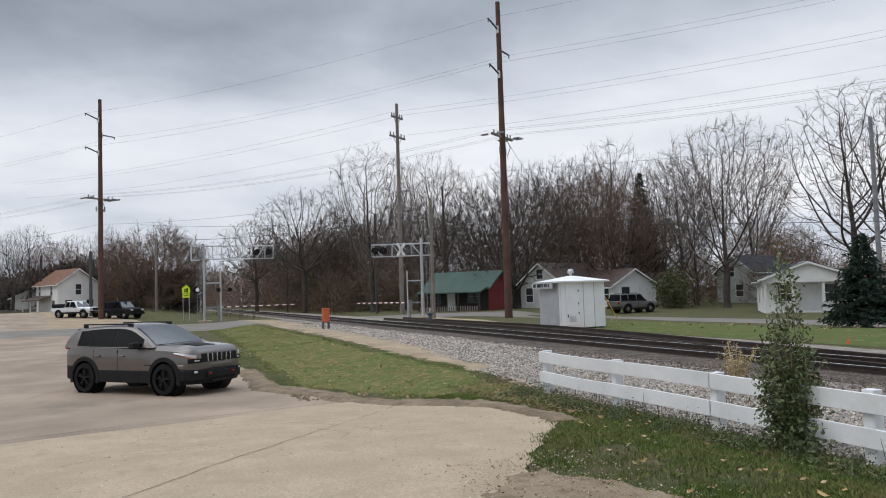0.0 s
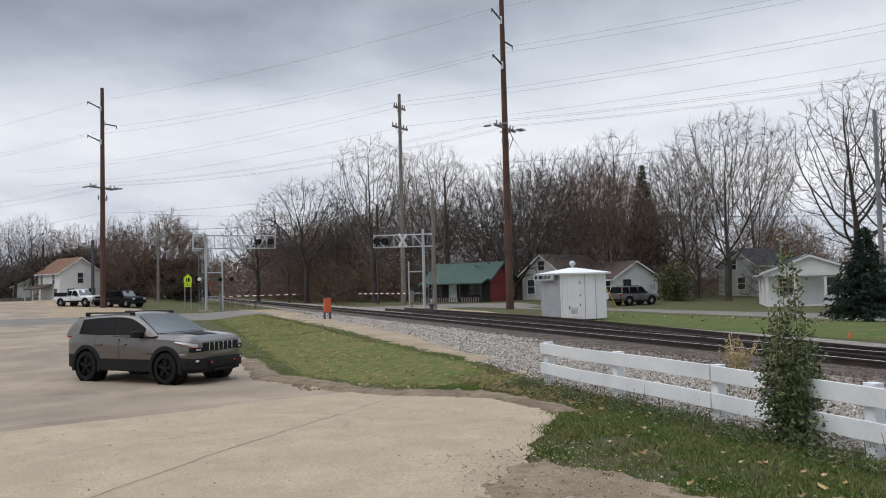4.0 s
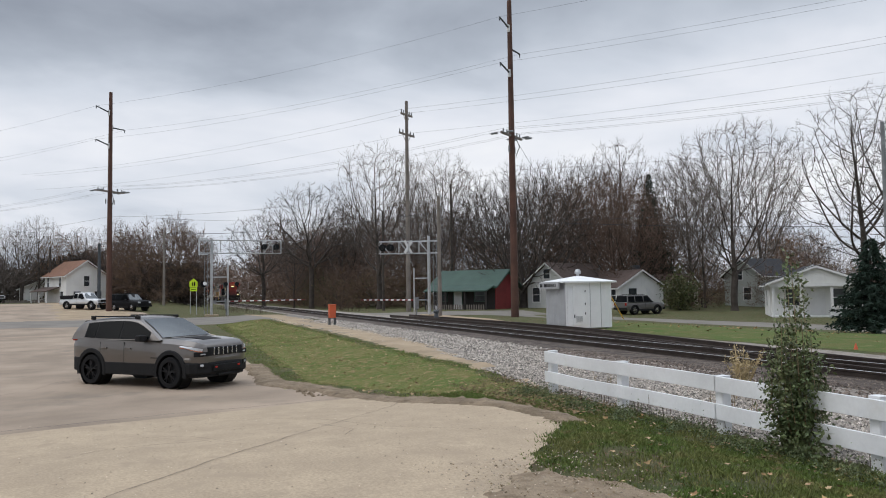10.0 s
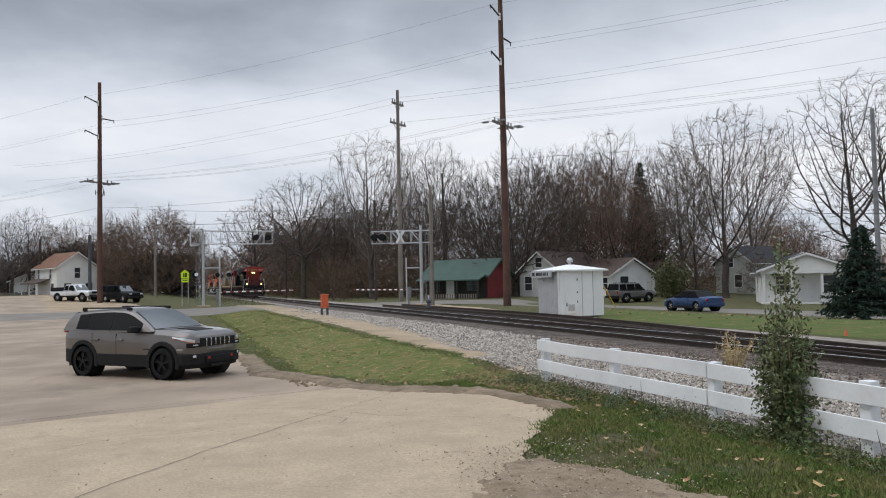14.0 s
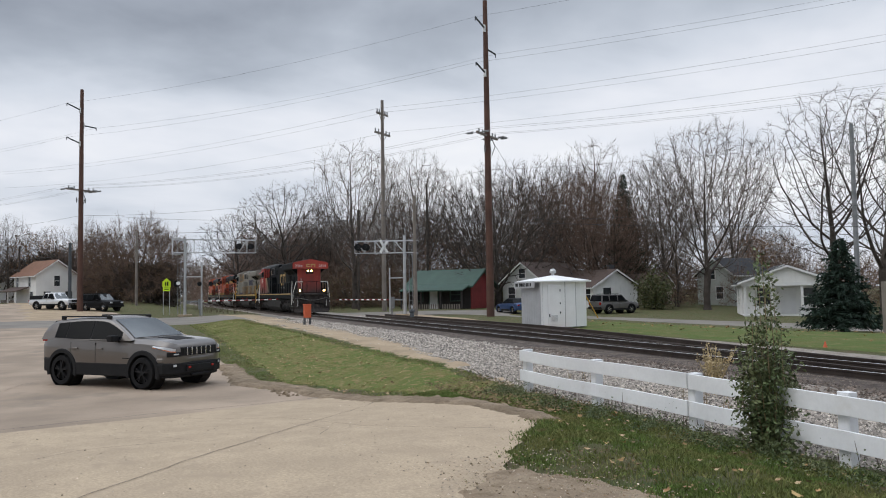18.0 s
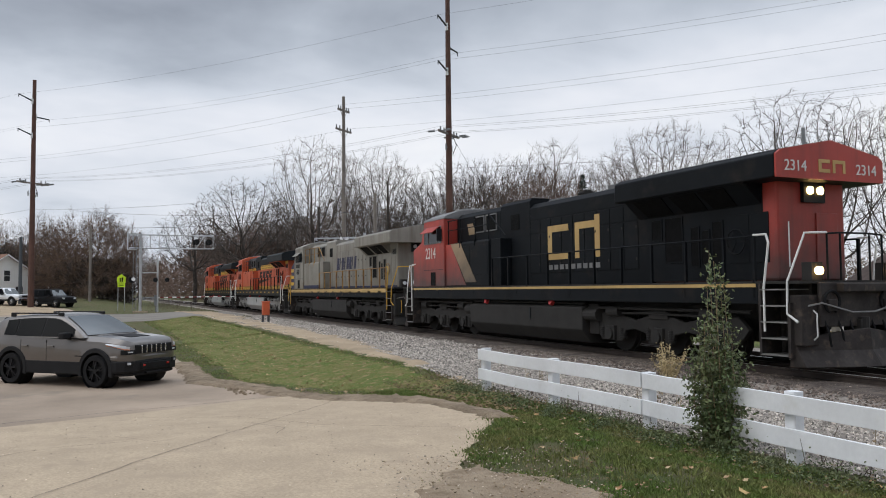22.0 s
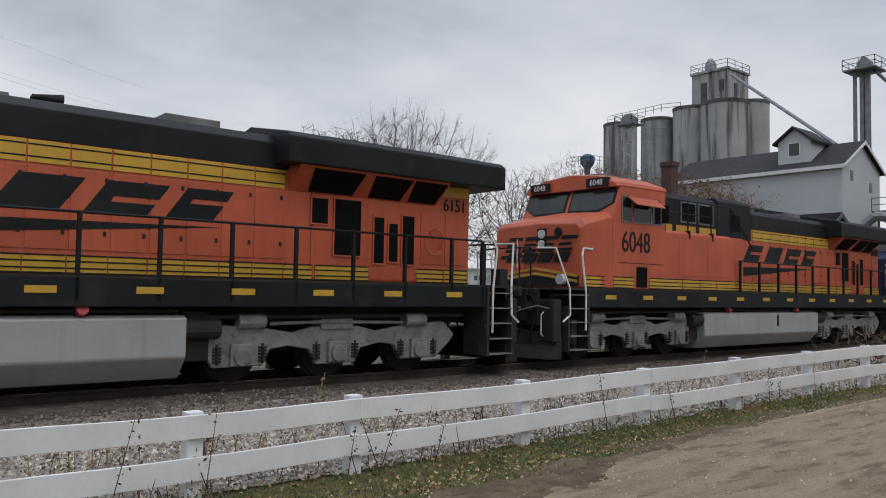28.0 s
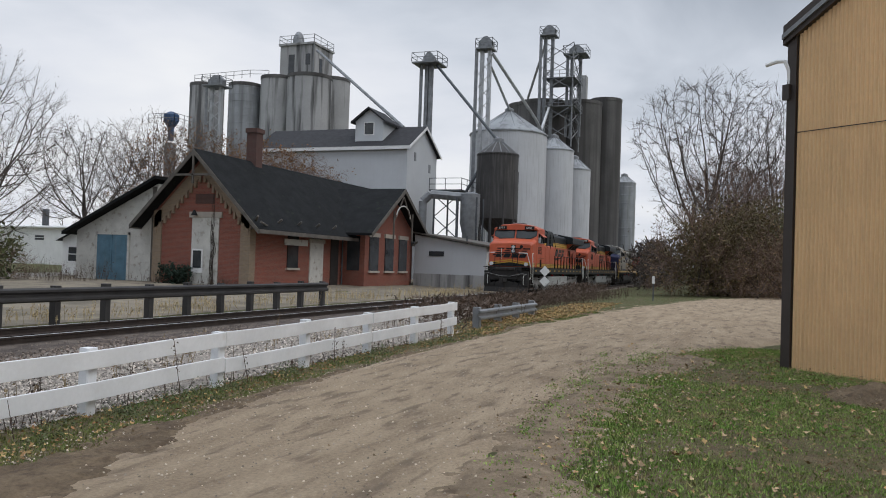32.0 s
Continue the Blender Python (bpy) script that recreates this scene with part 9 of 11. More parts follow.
# ---- trees and plants ----
def grow(seed, height, wide, trunk_h, low=0.2, dense=1000, up=0.22, thick=0.014, twig_l=0.95, twig_n=3, twig_w=0.012, wob=0.07, hollow=0.0, vase=0.0, cap=3000):
    """Trunk and crown of a bare tree at the origin: limbs reach for points spread through a rounded crown, then end in fine twigs."""
    rs_ = np.random.RandomState(seed)
    zc, hz, R = height * (low + 1) / 2, height * (1 - low) / 2, wide / 2
    goal = []
    while len(goal) < dense:
        p = rs_.uniform(-1, 1, 3)
        d = float(p @ p)
        lump = 1.0 + 0.3 * noise.noise(Vector((p[0] * 1.9, p[1] * 1.9, p[2] * 1.9 + seed)))
        if d > lump or d < hollow * rs_.rand():
            continue
        k = 1.0 - vase * max(0.0, 0.5 - 0.5 * p[2])
        q = (p[0] * R * k, p[1] * R * k, zc + p[2] * hz)
        if q[2] > trunk_h * 0.55:
            goal.append(q)
    goal = np.array(goal)
    step = height / 42
    n0 = max(2, int(trunk_h / step))
    node = [np.array((0.012 * height * math.sin(i * 0.9 + seed) * i / n0 * 0.5, 0.012 * height * math.cos(i * 0.7 + seed) * i / n0 * 0.5, trunk_h * i / n0)) for i in range(n0 + 1)]
    up_of = [-1] + list(range(n0))
    P = np.array(node)
    dist = np.linalg.norm(goal[:, None] - P[None, n0 - 1:], axis=2)
    near, best = dist.argmin(1) + n0 - 1, dist.min(1)
    born = {}
    for _ in range(150):
        live = best > step * 1.45
        goal, near, best = goal[live], near[live], best[live]
        if len(goal) == 0 or len(node) > cap:
            break
        pull = best < height * 0.4
        made = []
        for k in np.unique(near[pull]):
            born[k] = born.get(k, 0) + 1
            if born[k] > 3:
                best[near == k] = 0.0
                continue
            to = goal[pull][near[pull] == k] - node[k]
            d = (to / np.linalg.norm(to, axis=1)[:, None]).mean(0)
            back = node[k] - node[up_of[k]] if k else np.array((0, 0, step))
            d = d / (np.linalg.norm(d) + 1e-6) + 0.7 * back / step + np.array((0, 0, up)) + rs_.normal(0, wob, 3)
            p = node[k] + d / np.linalg.norm(d) * step
            made.append((p, int(k)))
        if not made:
            break
        base = len(node)
        for p, k in made:
            node.append(p)
            up_of.append(k)
        dn = np.linalg.norm(goal[:, None] - np.array([p for p, _ in made])[None], axis=2)
        nb = dn.min(1)
        closer = nb < best - 1e-4
        near = np.where(closer, dn.argmin(1) + base, near)
        best = np.where(closer, nb, best + 1e-3)
    tips = np.zeros(len(node))
    kids = np.zeros(len(node), int)
    for k in range(len(node) - 1, 0, -1):
        tips[k] = max(1.0, tips[k])
        tips[up_of[k]] += tips[k]
        kids[up_of[k]] += 1
    heir = {}
    for k in range(1, len(node)):
        if up_of[k] not in heir or tips[k] > tips[heir[up_of[k]]]:
            heir[up_of[k]] = k
    for _ in range(3):
        node = [p if k < 1 or k not in heir else p * 0.5 + (node[up_of[k]] + node[heir[k]]) * 0.25 for k, p in enumerate(node)]
    r0, rt_ = height * thick, 0.015
    power = math.log(r0 / rt_) / math.log(max(2.0, tips[1]))
    rad = [max(rt_, rt_ * max(1.0, c) ** power) for c in tips]
    trunk, crown = Shape(), Shape()
    trunk.cyl((0, 0, -0.6), node[1], r0 * 1.6, r0 * 1.05, n=10, caps=False)

    def blade(a, d, length, w):
        side = np.cross(d, rs_.normal(0, 1, 3))
        side = side / (np.linalg.norm(side) + 1e-6) * w
        b = a + d * length
        crown.add([a - side, a + side, b], [(0, 1, 2)])
        return b

    for k in range(2, len(node)):
        a, b = node[up_of[k]], node[k]
        ra, rb = min(rad[up_of[k]], rad[k] * 1.35), rad[k]
        d = (b - a) / (np.linalg.norm(b - a) + 1e-6)
        if rb < 0.03:
            side = np.cross(d, rs_.normal(0, 1, 3))
            side = side / (np.linalg.norm(side) + 1e-6)
            crown.add([a - side * ra, a + side * ra, b + side * rb, b - side * rb], [(0, 1, 2, 3)])
        else:
            (trunk if rad[k] > r0 * 0.2 else crown).cyl(a, b, ra, rb, n=8 if rb > 0.14 else 4 if rb > 0.06 else 3, caps=False)
        if tips[k] <= 5:
            for _ in range(twig_n if kids[k] == 0 else max(1, twig_n - 2)):
                e = d + rs_.normal(0, 0.36, 3) + np.array((0, 0, 0.12))
                e = e / np.linalg.norm(e)
                o_ = a + (b - a) * rs_.rand()
                c = blade(o_, e, twig_l * rs_.uniform(0.6, 1.5), twig_w)
                for _ in range(2):
                    g_ = e + rs_.normal(0, 0.42, 3)
                    blade(o_ + (c - o_) * rs_.uniform(0.2, 0.8), g_ / np.linalg.norm(g_), twig_l * rs_.uniform(0.4, 0.9), twig_w * 0.75)
    crest = sorted(v[2] for v in crown.v)[-12]
    k = height / crest
    for sh in (trunk, crown):
        sh.v = [(x, y, z * k) for x, y, z in sh.v]
    return trunk, crown


def leaves(shape, pts, size, rnd):
    for p in pts:
        a, b = Vector((rnd.gauss(0, 1), rnd.gauss(0, 1), rnd.gauss(0, 1))).normalized(), Vector((rnd.gauss(0, 1), rnd.gauss(0, 1), rnd.gauss(0, 1)))
        b = a.cross(b).normalized()
        s = size * rnd.uniform(0.6, 1.3)
        c = a.cross(b) * s * 0.15
        shape.add([p - a * s, p + b * s * 0.5 + c, p + a * s, p - b * s * 0.5 + c], [(0, 1, 2, 3)])


def tree_stock(seed, label, height, wide, trunk_h, twig, leaf=None, n_leaf=0, leaf_size=0.16, bark="bark", **kw):
    trunk, crown = grow(seed, height, wide, trunk_h, **kw)
    T = thing("tree", label, "tree", "bare trees")
    part("trunk", raw("trunk", trunk.v, trunk.f, M[bark], True), M[bark], T)
    part("crown", raw("crown", crown.v, crown.f, twig), twig, T)
    if leaf:
        rnd = random.Random(seed + 7)
        s = Shape()
        leaves(s, [Vector(rnd.choice(crown.v)) + Vector((rnd.gauss(0, 0.2), rnd.gauss(0, 0.2), rnd.gauss(0, 0.2))) for _ in range(n_leaf)], leaf_size, rnd)
        part("foliage", raw("foliage", s.v, s.f, leaf), leaf, T)
    return T


STOCK = {
    "vase": tree_stock(1, "tall bare maple with ascending limbs and fine twigs", 18, 12, 4.0, M["twig"], low=0.2, dense=2160, vase=0.5, up=0.3),
    "maple": tree_stock(21, "broad bare maple with arching limbs and fine twigs", 18, 16, 3.2, M["twig"], low=0.16, dense=3120, vase=0.35, up=0.2, thick=0.017),
    "round": tree_stock(2, "broad bare tree with a round crown of twigs", 17, 15, 3.4, M["twig"], low=0.14, dense=2880),
    "tall": tree_stock(3, "tall bare tree with a high open crown", 20, 11, 6.0, M["twig"], low=0.28, dense=1680, wob=0.1),
    "open": tree_stock(14, "tall bare tree with dark crooked limbs and open crown", 20, 14, 4.0, M["bark"], low=0.2, dense=1488, wob=0.16, up=0.12, thick=0.021, twig_l=0.65),
    "gnarl": tree_stock(4, "bare spreading tree with gnarled dark limbs", 15, 13, 4.6, M["bark"], low=0.3, dense=1920, wob=0.17, up=0.05, thick=0.02, twig_l=0.6),
    "red": tree_stock(5, "dense bare tree with reddish-brown twigs", 15, 11, 2.2, M["twig_red"], low=0.08, dense=2640, twig_n=4),
    "brown": tree_stock(6, "dense round tree of fine brown twigs and withered leaves", 13, 14, 1.2, M["twig_red"], M["leaf_dry"], 5200, 0.085, low=-0.12, dense=3600, twig_n=6, thick=0.012, hollow=0.5),
    "fan": tree_stock(12, "wide fan-shaped bare tree with steep dark limbs", 16, 15, 1.6, M["bark"], low=0.04, dense=3600, up=0.3, thick=0.024, twig_n=4, twig_l=0.7),
    "thin": tree_stock(8, "slender young bare tree", 13, 6.0, 3.0, M["twig"], low=0.15, dense=1008, thick=0.01),
    "shrub": tree_stock(9, "tangled brown thicket shrub", 7, 8.0, 0.3, M["twig_red"], M["leaf_dry"], 1200, 0.08, low=-0.3, dense=500, cap=800, thick=0.01, twig_l=0.8, twig_n=3),
}
STOCK["oak"] = tree_stock(31, "broad dense tree with dark limbs and a few withered leaves", 15, 15, 1.6, M["bark"], M["weed_dark"], 1200, 0.06, low=0.02, dense=3400, up=0.2, thick=0.024, twig_n=3, twig_l=0.8, twig_w=0.01, cap=2800)
STOCK["elm"] = tree_stock(33, "tall dark bare tree with spreading limbs", 20, 17, 5.0, M["bark"], low=0.24, dense=2000, wob=0.13, up=0.12, thick=0.021, twig_n=4, twig_l=0.8, twig_w=0.014, vase=0.3)
STOCK["leafy"] = tree_stock(16, "round tree still holding rust-brown leaves", 13, 12, 1.8, M["twig_red"], M["leaf_rust"], 6500, 0.11, low=0.02, dense=1920)
HEIGHT = dict(oak=15, elm=20, leafy=13, fan=16, maple=18, open=20, vase=18, round=17, tall=20, gnarl=15, red=15, brown=13, thin=13, shrub=7)
used = set()


def plant(kind, x, y, top, wide=1.0, turn=None):
    """Stand a tree of that kind at x, y with its top at that height."""
    g = gz(x, y)
    s = max(0.3, (top - g) / HEIGHT[kind])
    rz = turn if turn is not None else (x * 37 + y * 61) % 360
    m = Matrix.Translation((x, y, g)) @ Matrix.Rotation(radians(rz), 4, "Z")
    src = STOCK[kind]
    if kind not in used:
        used.add(kind)
        ob = src
        ob.matrix_basis = m
    else:
        ob = copy_thing(src, m)
    ob.scale = (s * wide, s * wide, s)
    return ob


TREES = [
    ("vase", -126.86, -17.16, 13.8), ("open", -122.6, -18.7, 12.4), ("round", -118.3, -20.19, 11.5), ("leafy", -131.27, -14.05, 11.8), ("vase", -123.53, -11.02, 12.1), ("thin", -117.84, -6.44, 12.7), ("brown", -111.02, -0.57, 13.2, 1.05),
    ("brown", -121.91, -5.14, 11.4), ("red", -123.98, 3.04, 11.9), ("thin", -139.83, 7.28, 10.8), ("gnarl", -125.18, 14.51, 14.8), ("gnarl", -104.42, 18.34, 16.5), ("thin", -110.72, 17.02, 12.3), ("vase", -107.08, 25.27, 16.0, 0.8),
    ("thin", -105.57, 22.85, 14.5), ("vase", -89.93, 23.76, 19.7, 1.1), ("red", -116.66, 28.18, 13.1), ("vase", -99.48, 30.4, 17.9, 0.8), ("vase", -90.67, 31.59, 19.2, 1.05), ("red", -104.92, 33.09, 16.0), ("tall", -101.36, 37.34, 19.2),
    ("fan", -79.65, 37.45, 16.7), ("fan", -95.75, 40.65, 16.3, 0.9), ("round", -91.81, 48.89, 19.7), ("red", -86.95, 49.42, 16.6), ("red", -98.28, 49.44, 18.3), ("tall", -86.38, 54.28, 21.2), ("red", -79.89, 49.56, 16.5),
    ("vase", -96.78, 56.41, 20.4), ("red", -75.21, 49.46, 12.9), ("round", -84.66, 60.43, 18.5), ("vase", -73.62, 55.2, 17.2), ("thin", -69.6, 53.88, 14.1), ("maple", -64.69, 53.61, 18.9, 1.0, 40), ("vase", -79.48, 70.17, 18.9),
    ("thin", -93.31, 87.64, 12.6), ("leafy", -92.67, 82.42, 11.0), ("thin", -86.71, 85.84, 10.2), ("round", -88.92, 92.1, 8.5), ("leafy", -94.06, 89.76, 10.5), ("open", -51.15, 56.24, 18.9, 1.0, 100), ("open", -45.93, 55.47, 17.3),
    ("vase", -47.8, 66.2, 18.5), ("vase", -43.0, 74.0, 13.5), ("round", -36.0, 80.0, 13.0), ("vase", -28.0, 82.0, 12.0), ("thin", -33.0, 74.0, 11.5), ("round", -12.0, 88.0, 13.5), ("vase", 2.0, 86.0, 14.0), ("round", 14.0, 84.0, 13.0), ("red", -114.0, 22.0, 12.5), ("red", -122.0, 24.0, 13.0),
    ("tall", 55.7, 77.0, 23.2), ("oak", 32.2, 43.4, 14.6, 1.0, 70), ("gnarl", 29.5, 48.6, 13.4, 1.0, 200), ("gnarl", 47.0, 47.5, 12.0), ("round", 51.6, 44.6, 13.6), ("leafy", 57.5, 39.0, 12.2), ("leafy", 61.0, 37.6, 11.8), ("leafy", 62.0, 50.0, 14.5),
    ("elm", 77.0, 3.2, 21.4, 0.9, 30), ("elm", 78.0, -3.2, 18.2, 0.75, 200), ("red", 66.0, -2.0, 10.5), ("gnarl", 82.0, 0.2, 14.0, 0.9), ("red", 72.0, 1.5, 12.0),
]
for row in TREES:
    plant(*row)
rs = random.Random(21)
SHRUBS = [(-110, 13, 5.5), (-104, 17, 6), (-99, 21, 6), (-96, 25, 6.5), (-92, 28.5, 6), (-89, 34, 6), (-93, 39, 7), (-88, 47, 6), (-86, 56, 6.5), (-81, 63, 7), (-73, 67, 6.5), (-67, 60, 5), (-64, 70, 6.5), (-58, 66, 6), (-116, 9, 5), (-122, 9, 5.5), (-107, 8, 4.2), (-128, 12, 6), (-101, 28, 6.5), (-106, 37, 7), (-79, 46, 3.5), (-72.5, 52.5, 4.2), (-70.5, 54.2, 4.8), (-102, -0.5, 2.2), (-99, 1.5, 1.8), (-136, -14, 5), (-142, -24, 6), (-56, 74, 7), (-46, 74, 7), (-39, 76, 5.5), (-31, 78, 5.5), (-20, 82, 5), (-4, 84, 5.5), (9, 82, 5.5)]
for k in range(8):
    f = k / 7
    SHRUBS.append((-131 + 48 * f + rs.uniform(-3, 3), 16 + 56 * f + rs.uniform(-3, 3), rs.uniform(4.5, 7.5)))
for k in range(3):
    SHRUBS.append((-80 + 5 * k + rs.uniform(-2, 2), 76 + rs.uniform(-4, 6), rs.uniform(5, 7.5)))
for k in range(9):
    SHRUBS.append((-134 + 2.5 * k, -14 + 3.2 * k + rs.uniform(-2, 2), rs.uniform(3.5, 6)))
for x, y, h in SHRUBS:
    if abs(y - 13.36) < 5 or (x < -90 and 1 < y < 9):
        continue
    plant("shrub", x, y, h + gz(x, y), rs.uniform(0.9, 1.5))
for x, y, h, w in ((54.0, 2.6, 6.4, 1.1), (55.5, 1.2, 7.0, 1.4), (58.5, -1.5, 6.6, 1.4), (54.0, -2.4, 5.0, 1.3), (62.5, 2.4, 5.6, 1.1), (52.0, -1.0, 4.0, 1.1), (30.0, 40.5, 2.8, 1.2), (33.5, 39.6, 2.4, 1.2)):
    plant("shrub", x, y, h, w)


def undergrowth(name, label, line, depth, low, high, count, material, seed, size=0.5, slim=1.0):
    """A deep belt of tangled brush along a line of points."""
    rnd = random.Random(seed)
    pts = spread(line, 200)
    v, f = [], []
    for _ in range(count):
        i = rnd.randint(0, len(pts) - 1)
        x, y = pts[i][0] + rnd.gauss(0, depth), pts[i][1] + rnd.gauss(0, depth)
        if x < -20 and (abs(y - 13.36) < 4.6 or (x < -90 and y < 13 and y > 0.047 * -x)):
            continue
        top = low + (high - low) * (0.5 + 0.9 * noise.noise(Vector((x * 0.12, y * 0.12, seed))))
        z = gz(x, y) + max(0.05, top) * (1 - rnd.random() ** 1.4)
        d = Vector((rnd.gauss(0, 0.7), rnd.gauss(0, 0.7), rnd.uniform(0.1, 1.0))).normalized() * size * rnd.uniform(0.5, 1.4)
        w = d.cross(Vector((rnd.gauss(0, 1), rnd.gauss(0, 1), rnd.gauss(0, 1)))).normalized() * size * rnd.uniform(0.04, 0.13) * slim
        c = Vector((x, y, z))
        o = len(v)
        v += [tuple(c - w), tuple(c + w), tuple(c + d)] + ([tuple(c + d * 0.8 - w)] if slim == 1.0 else [])
        f.append((o, o + 1, o + 2, o + 3) if slim == 1.0 else (o, o + 1, o + 2))
    return tagged(new(name, raw(name, v, f, material)), label, "undergrowth", "", "stuff")


WOOD = [(-190, 26), (-150, 24), (-122, 23), (-108, 25), (-100, 34), (-95, 48), (-91, 58), (-87.5, 64)]
undergrowth("undergrowth", "tangled brown undergrowth below the bare trees", WOOD, 3.8, 4.0, 12.5, 90000, M["twig_red"], 31, 0.9, 0.42)
undergrowth("undergrowth", "shaded trunks and stems deep in the wood", [(x - 3, y + 4) for x, y in WOOD], 3.0, 6.0, 14.0, 30000, M["bark"], 42, 1.5, 0.35)
undergrowth("undergrowth", "withered brown leaves in the undergrowth", WOOD, 3.2, 1.0, 6.0, 26000, M["leaf_dry"], 32, 0.24)
undergrowth("undergrowth", "dim evergreen brush among the trees", [(-112, 9.5), (-112, 16), (-106, 21), (-98, 30), (-91, 44), (-86, 60)], 2.0, 1.5, 6.0, 16000, M["leaf"], 33, 0.26)
undergrowth("undergrowth", "low brown brush and hedges behind the houses", [(-86, 66), (-74, 76), (-58, 82), (-40, 86), (-10, 92), (14, 90)], 3.0, 2.0, 6.5, 22000, M["twig_red"], 44, 0.8, 0.45)
undergrowth("far_woods", "hazy brown treeline along the horizon", [(-380, -260), (-470, -90), (-480, 20), (-430, 160), (-280, 300), (-60, 380), (140, 330), (330, 160), (420, -20), (380, -220)], 14, 3, 13, 9000, M["twig"], 38, 3.2)
undergrowth("far_trees", "dense brown trees along the far track", [(-420, -8), (-405, 10), (-385, 23), (-300, 21), (-200, 22), (-150, 22.5)], 2.6, 5, 15, 16000, M["twig_red"], 39, 1.1)
undergrowth("dead_weeds", "dead brown weeds along the track bank", [(20.5, 8.0), (30, 9.0), (40, 9.4), (50, 8.4)], 0.7, 0.3, 1.0, 7000, M["weed_dark"], 37, 0.2)
undergrowth("undergrowth", "dark brush hiding the far bend of the track", [(-128, -14), (-120, -8), (-116, -2), (-114, 4.6)], 1.6, 2.0, 6.5, 11000, M["bark"], 41, 0.9)
undergrowth("undergrowth", "low brush behind the farmhouse", [(-150, -34), (-138, -22), (-132, -10), (-130, 2), (-134, 8)], 2.6, 3.0, 9.0, 15000, M["bark"], 34, 1.0)
undergrowth("undergrowth", "dense brown brush at the drive's far end", [(52.5, 2.6), (56, 0.5), (62, -3), (74, -8)], 1.5, 2.5, 8.0, 30000, M["leaf_olive"], 35, 0.24)
undergrowth("undergrowth", "dim brush along the track past the depot", [(78, 8.6), (92, 9.6), (115, 11.5), (150, 13.5), (210, 15.5)], 0.9, 2.5, 7.5, 9000, M["bark"], 43, 0.7)
undergrowth("undergrowth", "bare grey brush behind the brown thicket", [(66, 0.5), (80, -4)], 2.2, 3.0, 9.0, 11000, M["twig"], 36, 0.5)


def leafy_bush(name, label, x, y, r, h, n, leaf, size, seed, stems=14, category="bush"):
    rnd = random.Random(seed)
    B = thing(name, label, category)
    lf, g = Shape(), gz(x, y)
    for k in range(stems):
        a, q = rnd.uniform(0, 2 * math.pi), r * math.sqrt(rnd.random())
        top = Vector((x + q * math.cos(a), y + q * math.sin(a), g + h * rnd.uniform(0.6, 1.0) * (1 - 0.3 * q / r)))
        base = Vector((x + rnd.gauss(0, 0.06), y + rnd.gauss(0, 0.06), g - 0.05))
        mid = (base + top) / 2 + Vector((rnd.gauss(0, 0.05), rnd.gauss(0, 0.05), 0)) * h
        part("stem", Shape().cyl(base, mid, 0.012 * h ** 0.5, 0.009, n=4).cyl(mid, top, 0.009, 0.004, n=4), M["bark"], B)
        pts = []
        for j in range(n // stems):
            f = rnd.uniform(0.08, 1.0)
            c = base + (mid - base) * (2 * f) if f < 0.5 else mid + (top - mid) * (2 * f - 1)
            pts.append(c + Vector((rnd.gauss(0, 1), rnd.gauss(0, 1), rnd.gauss(0, 0.8))) * r * 0.28 * (1.15 - f * 0.75))
        leaves(lf, pts, size, rnd)
    part("foliage", raw("foliage", lf.v, lf.f, leaf), leaf, B)
    return B


def fence_sapling(x, y):
    """A dense leafy base that narrows into a few tall sparse shoots."""
    rnd = random.Random(3)
    B = thing("fence_bush", "green leafy sapling bush growing through the white fence", "bush")
    g, lf = gz(x, y), Shape()
    for k in range(30):
        tall_ = k < 6
        a, q = rnd.uniform(0, 2 * math.pi), math.sqrt(rnd.random())
        h = rnd.uniform(1.75, 2.42) if tall_ else rnd.uniform(0.8, 1.5)
        out_ = (0.24 if tall_ else 0.36) * q
        base = Vector((x + 0.05 * math.cos(a), y + 0.05 * math.sin(a), g - 0.05))
        mid = Vector((x + out_ * 0.85 * math.cos(a), y + out_ * 0.85 * math.sin(a), g + h * 0.5))
        top = Vector((x + out_ * 0.75 * math.cos(a) + rnd.gauss(0, 0.05), y + out_ * 0.75 * math.sin(a), g + h))
        part("stem", Shape().cyl(base, mid, 0.009, 0.005, n=4).cyl(mid, top, 0.005, 0.002, n=4), M["weed"], B)
        pts = []
        for _ in range(190 if tall_ else 230):
            f = rnd.random() ** (1.0 if not tall_ else 0.8)
            f = 0.06 + 0.94 * f
            c = base + (mid - base) * (2 * f) if f < 0.5 else mid + (top - mid) * (2 * f - 1)
            w = 0.09 * (1.15 - f * 0.6) if not tall_ or f < 0.5 else 0.045
            if tall_ and f > 0.6 and rnd.random() < 0.35:
                continue
            pts.append(c + Vector((rnd.gauss(0, 1), rnd.gauss(0, 1), rnd.gauss(0, 0.8))) * w)
        leaves(lf, pts, 0.029, rnd)
    for _ in range(260):
        a = rnd.uniform(0, 2 * math.pi)
        leaves(lf, [Vector((x + 0.13 + rnd.gauss(0, 0.22), y - 0.12 + rnd.gauss(0, 0.09), g + abs(rnd.gauss(0.12, 0.16))))], 0.04, rnd)
    part("foliage", raw("foliage", lf.v, lf.f, M["leaf_fresh"]), M["leaf_fresh"], B)


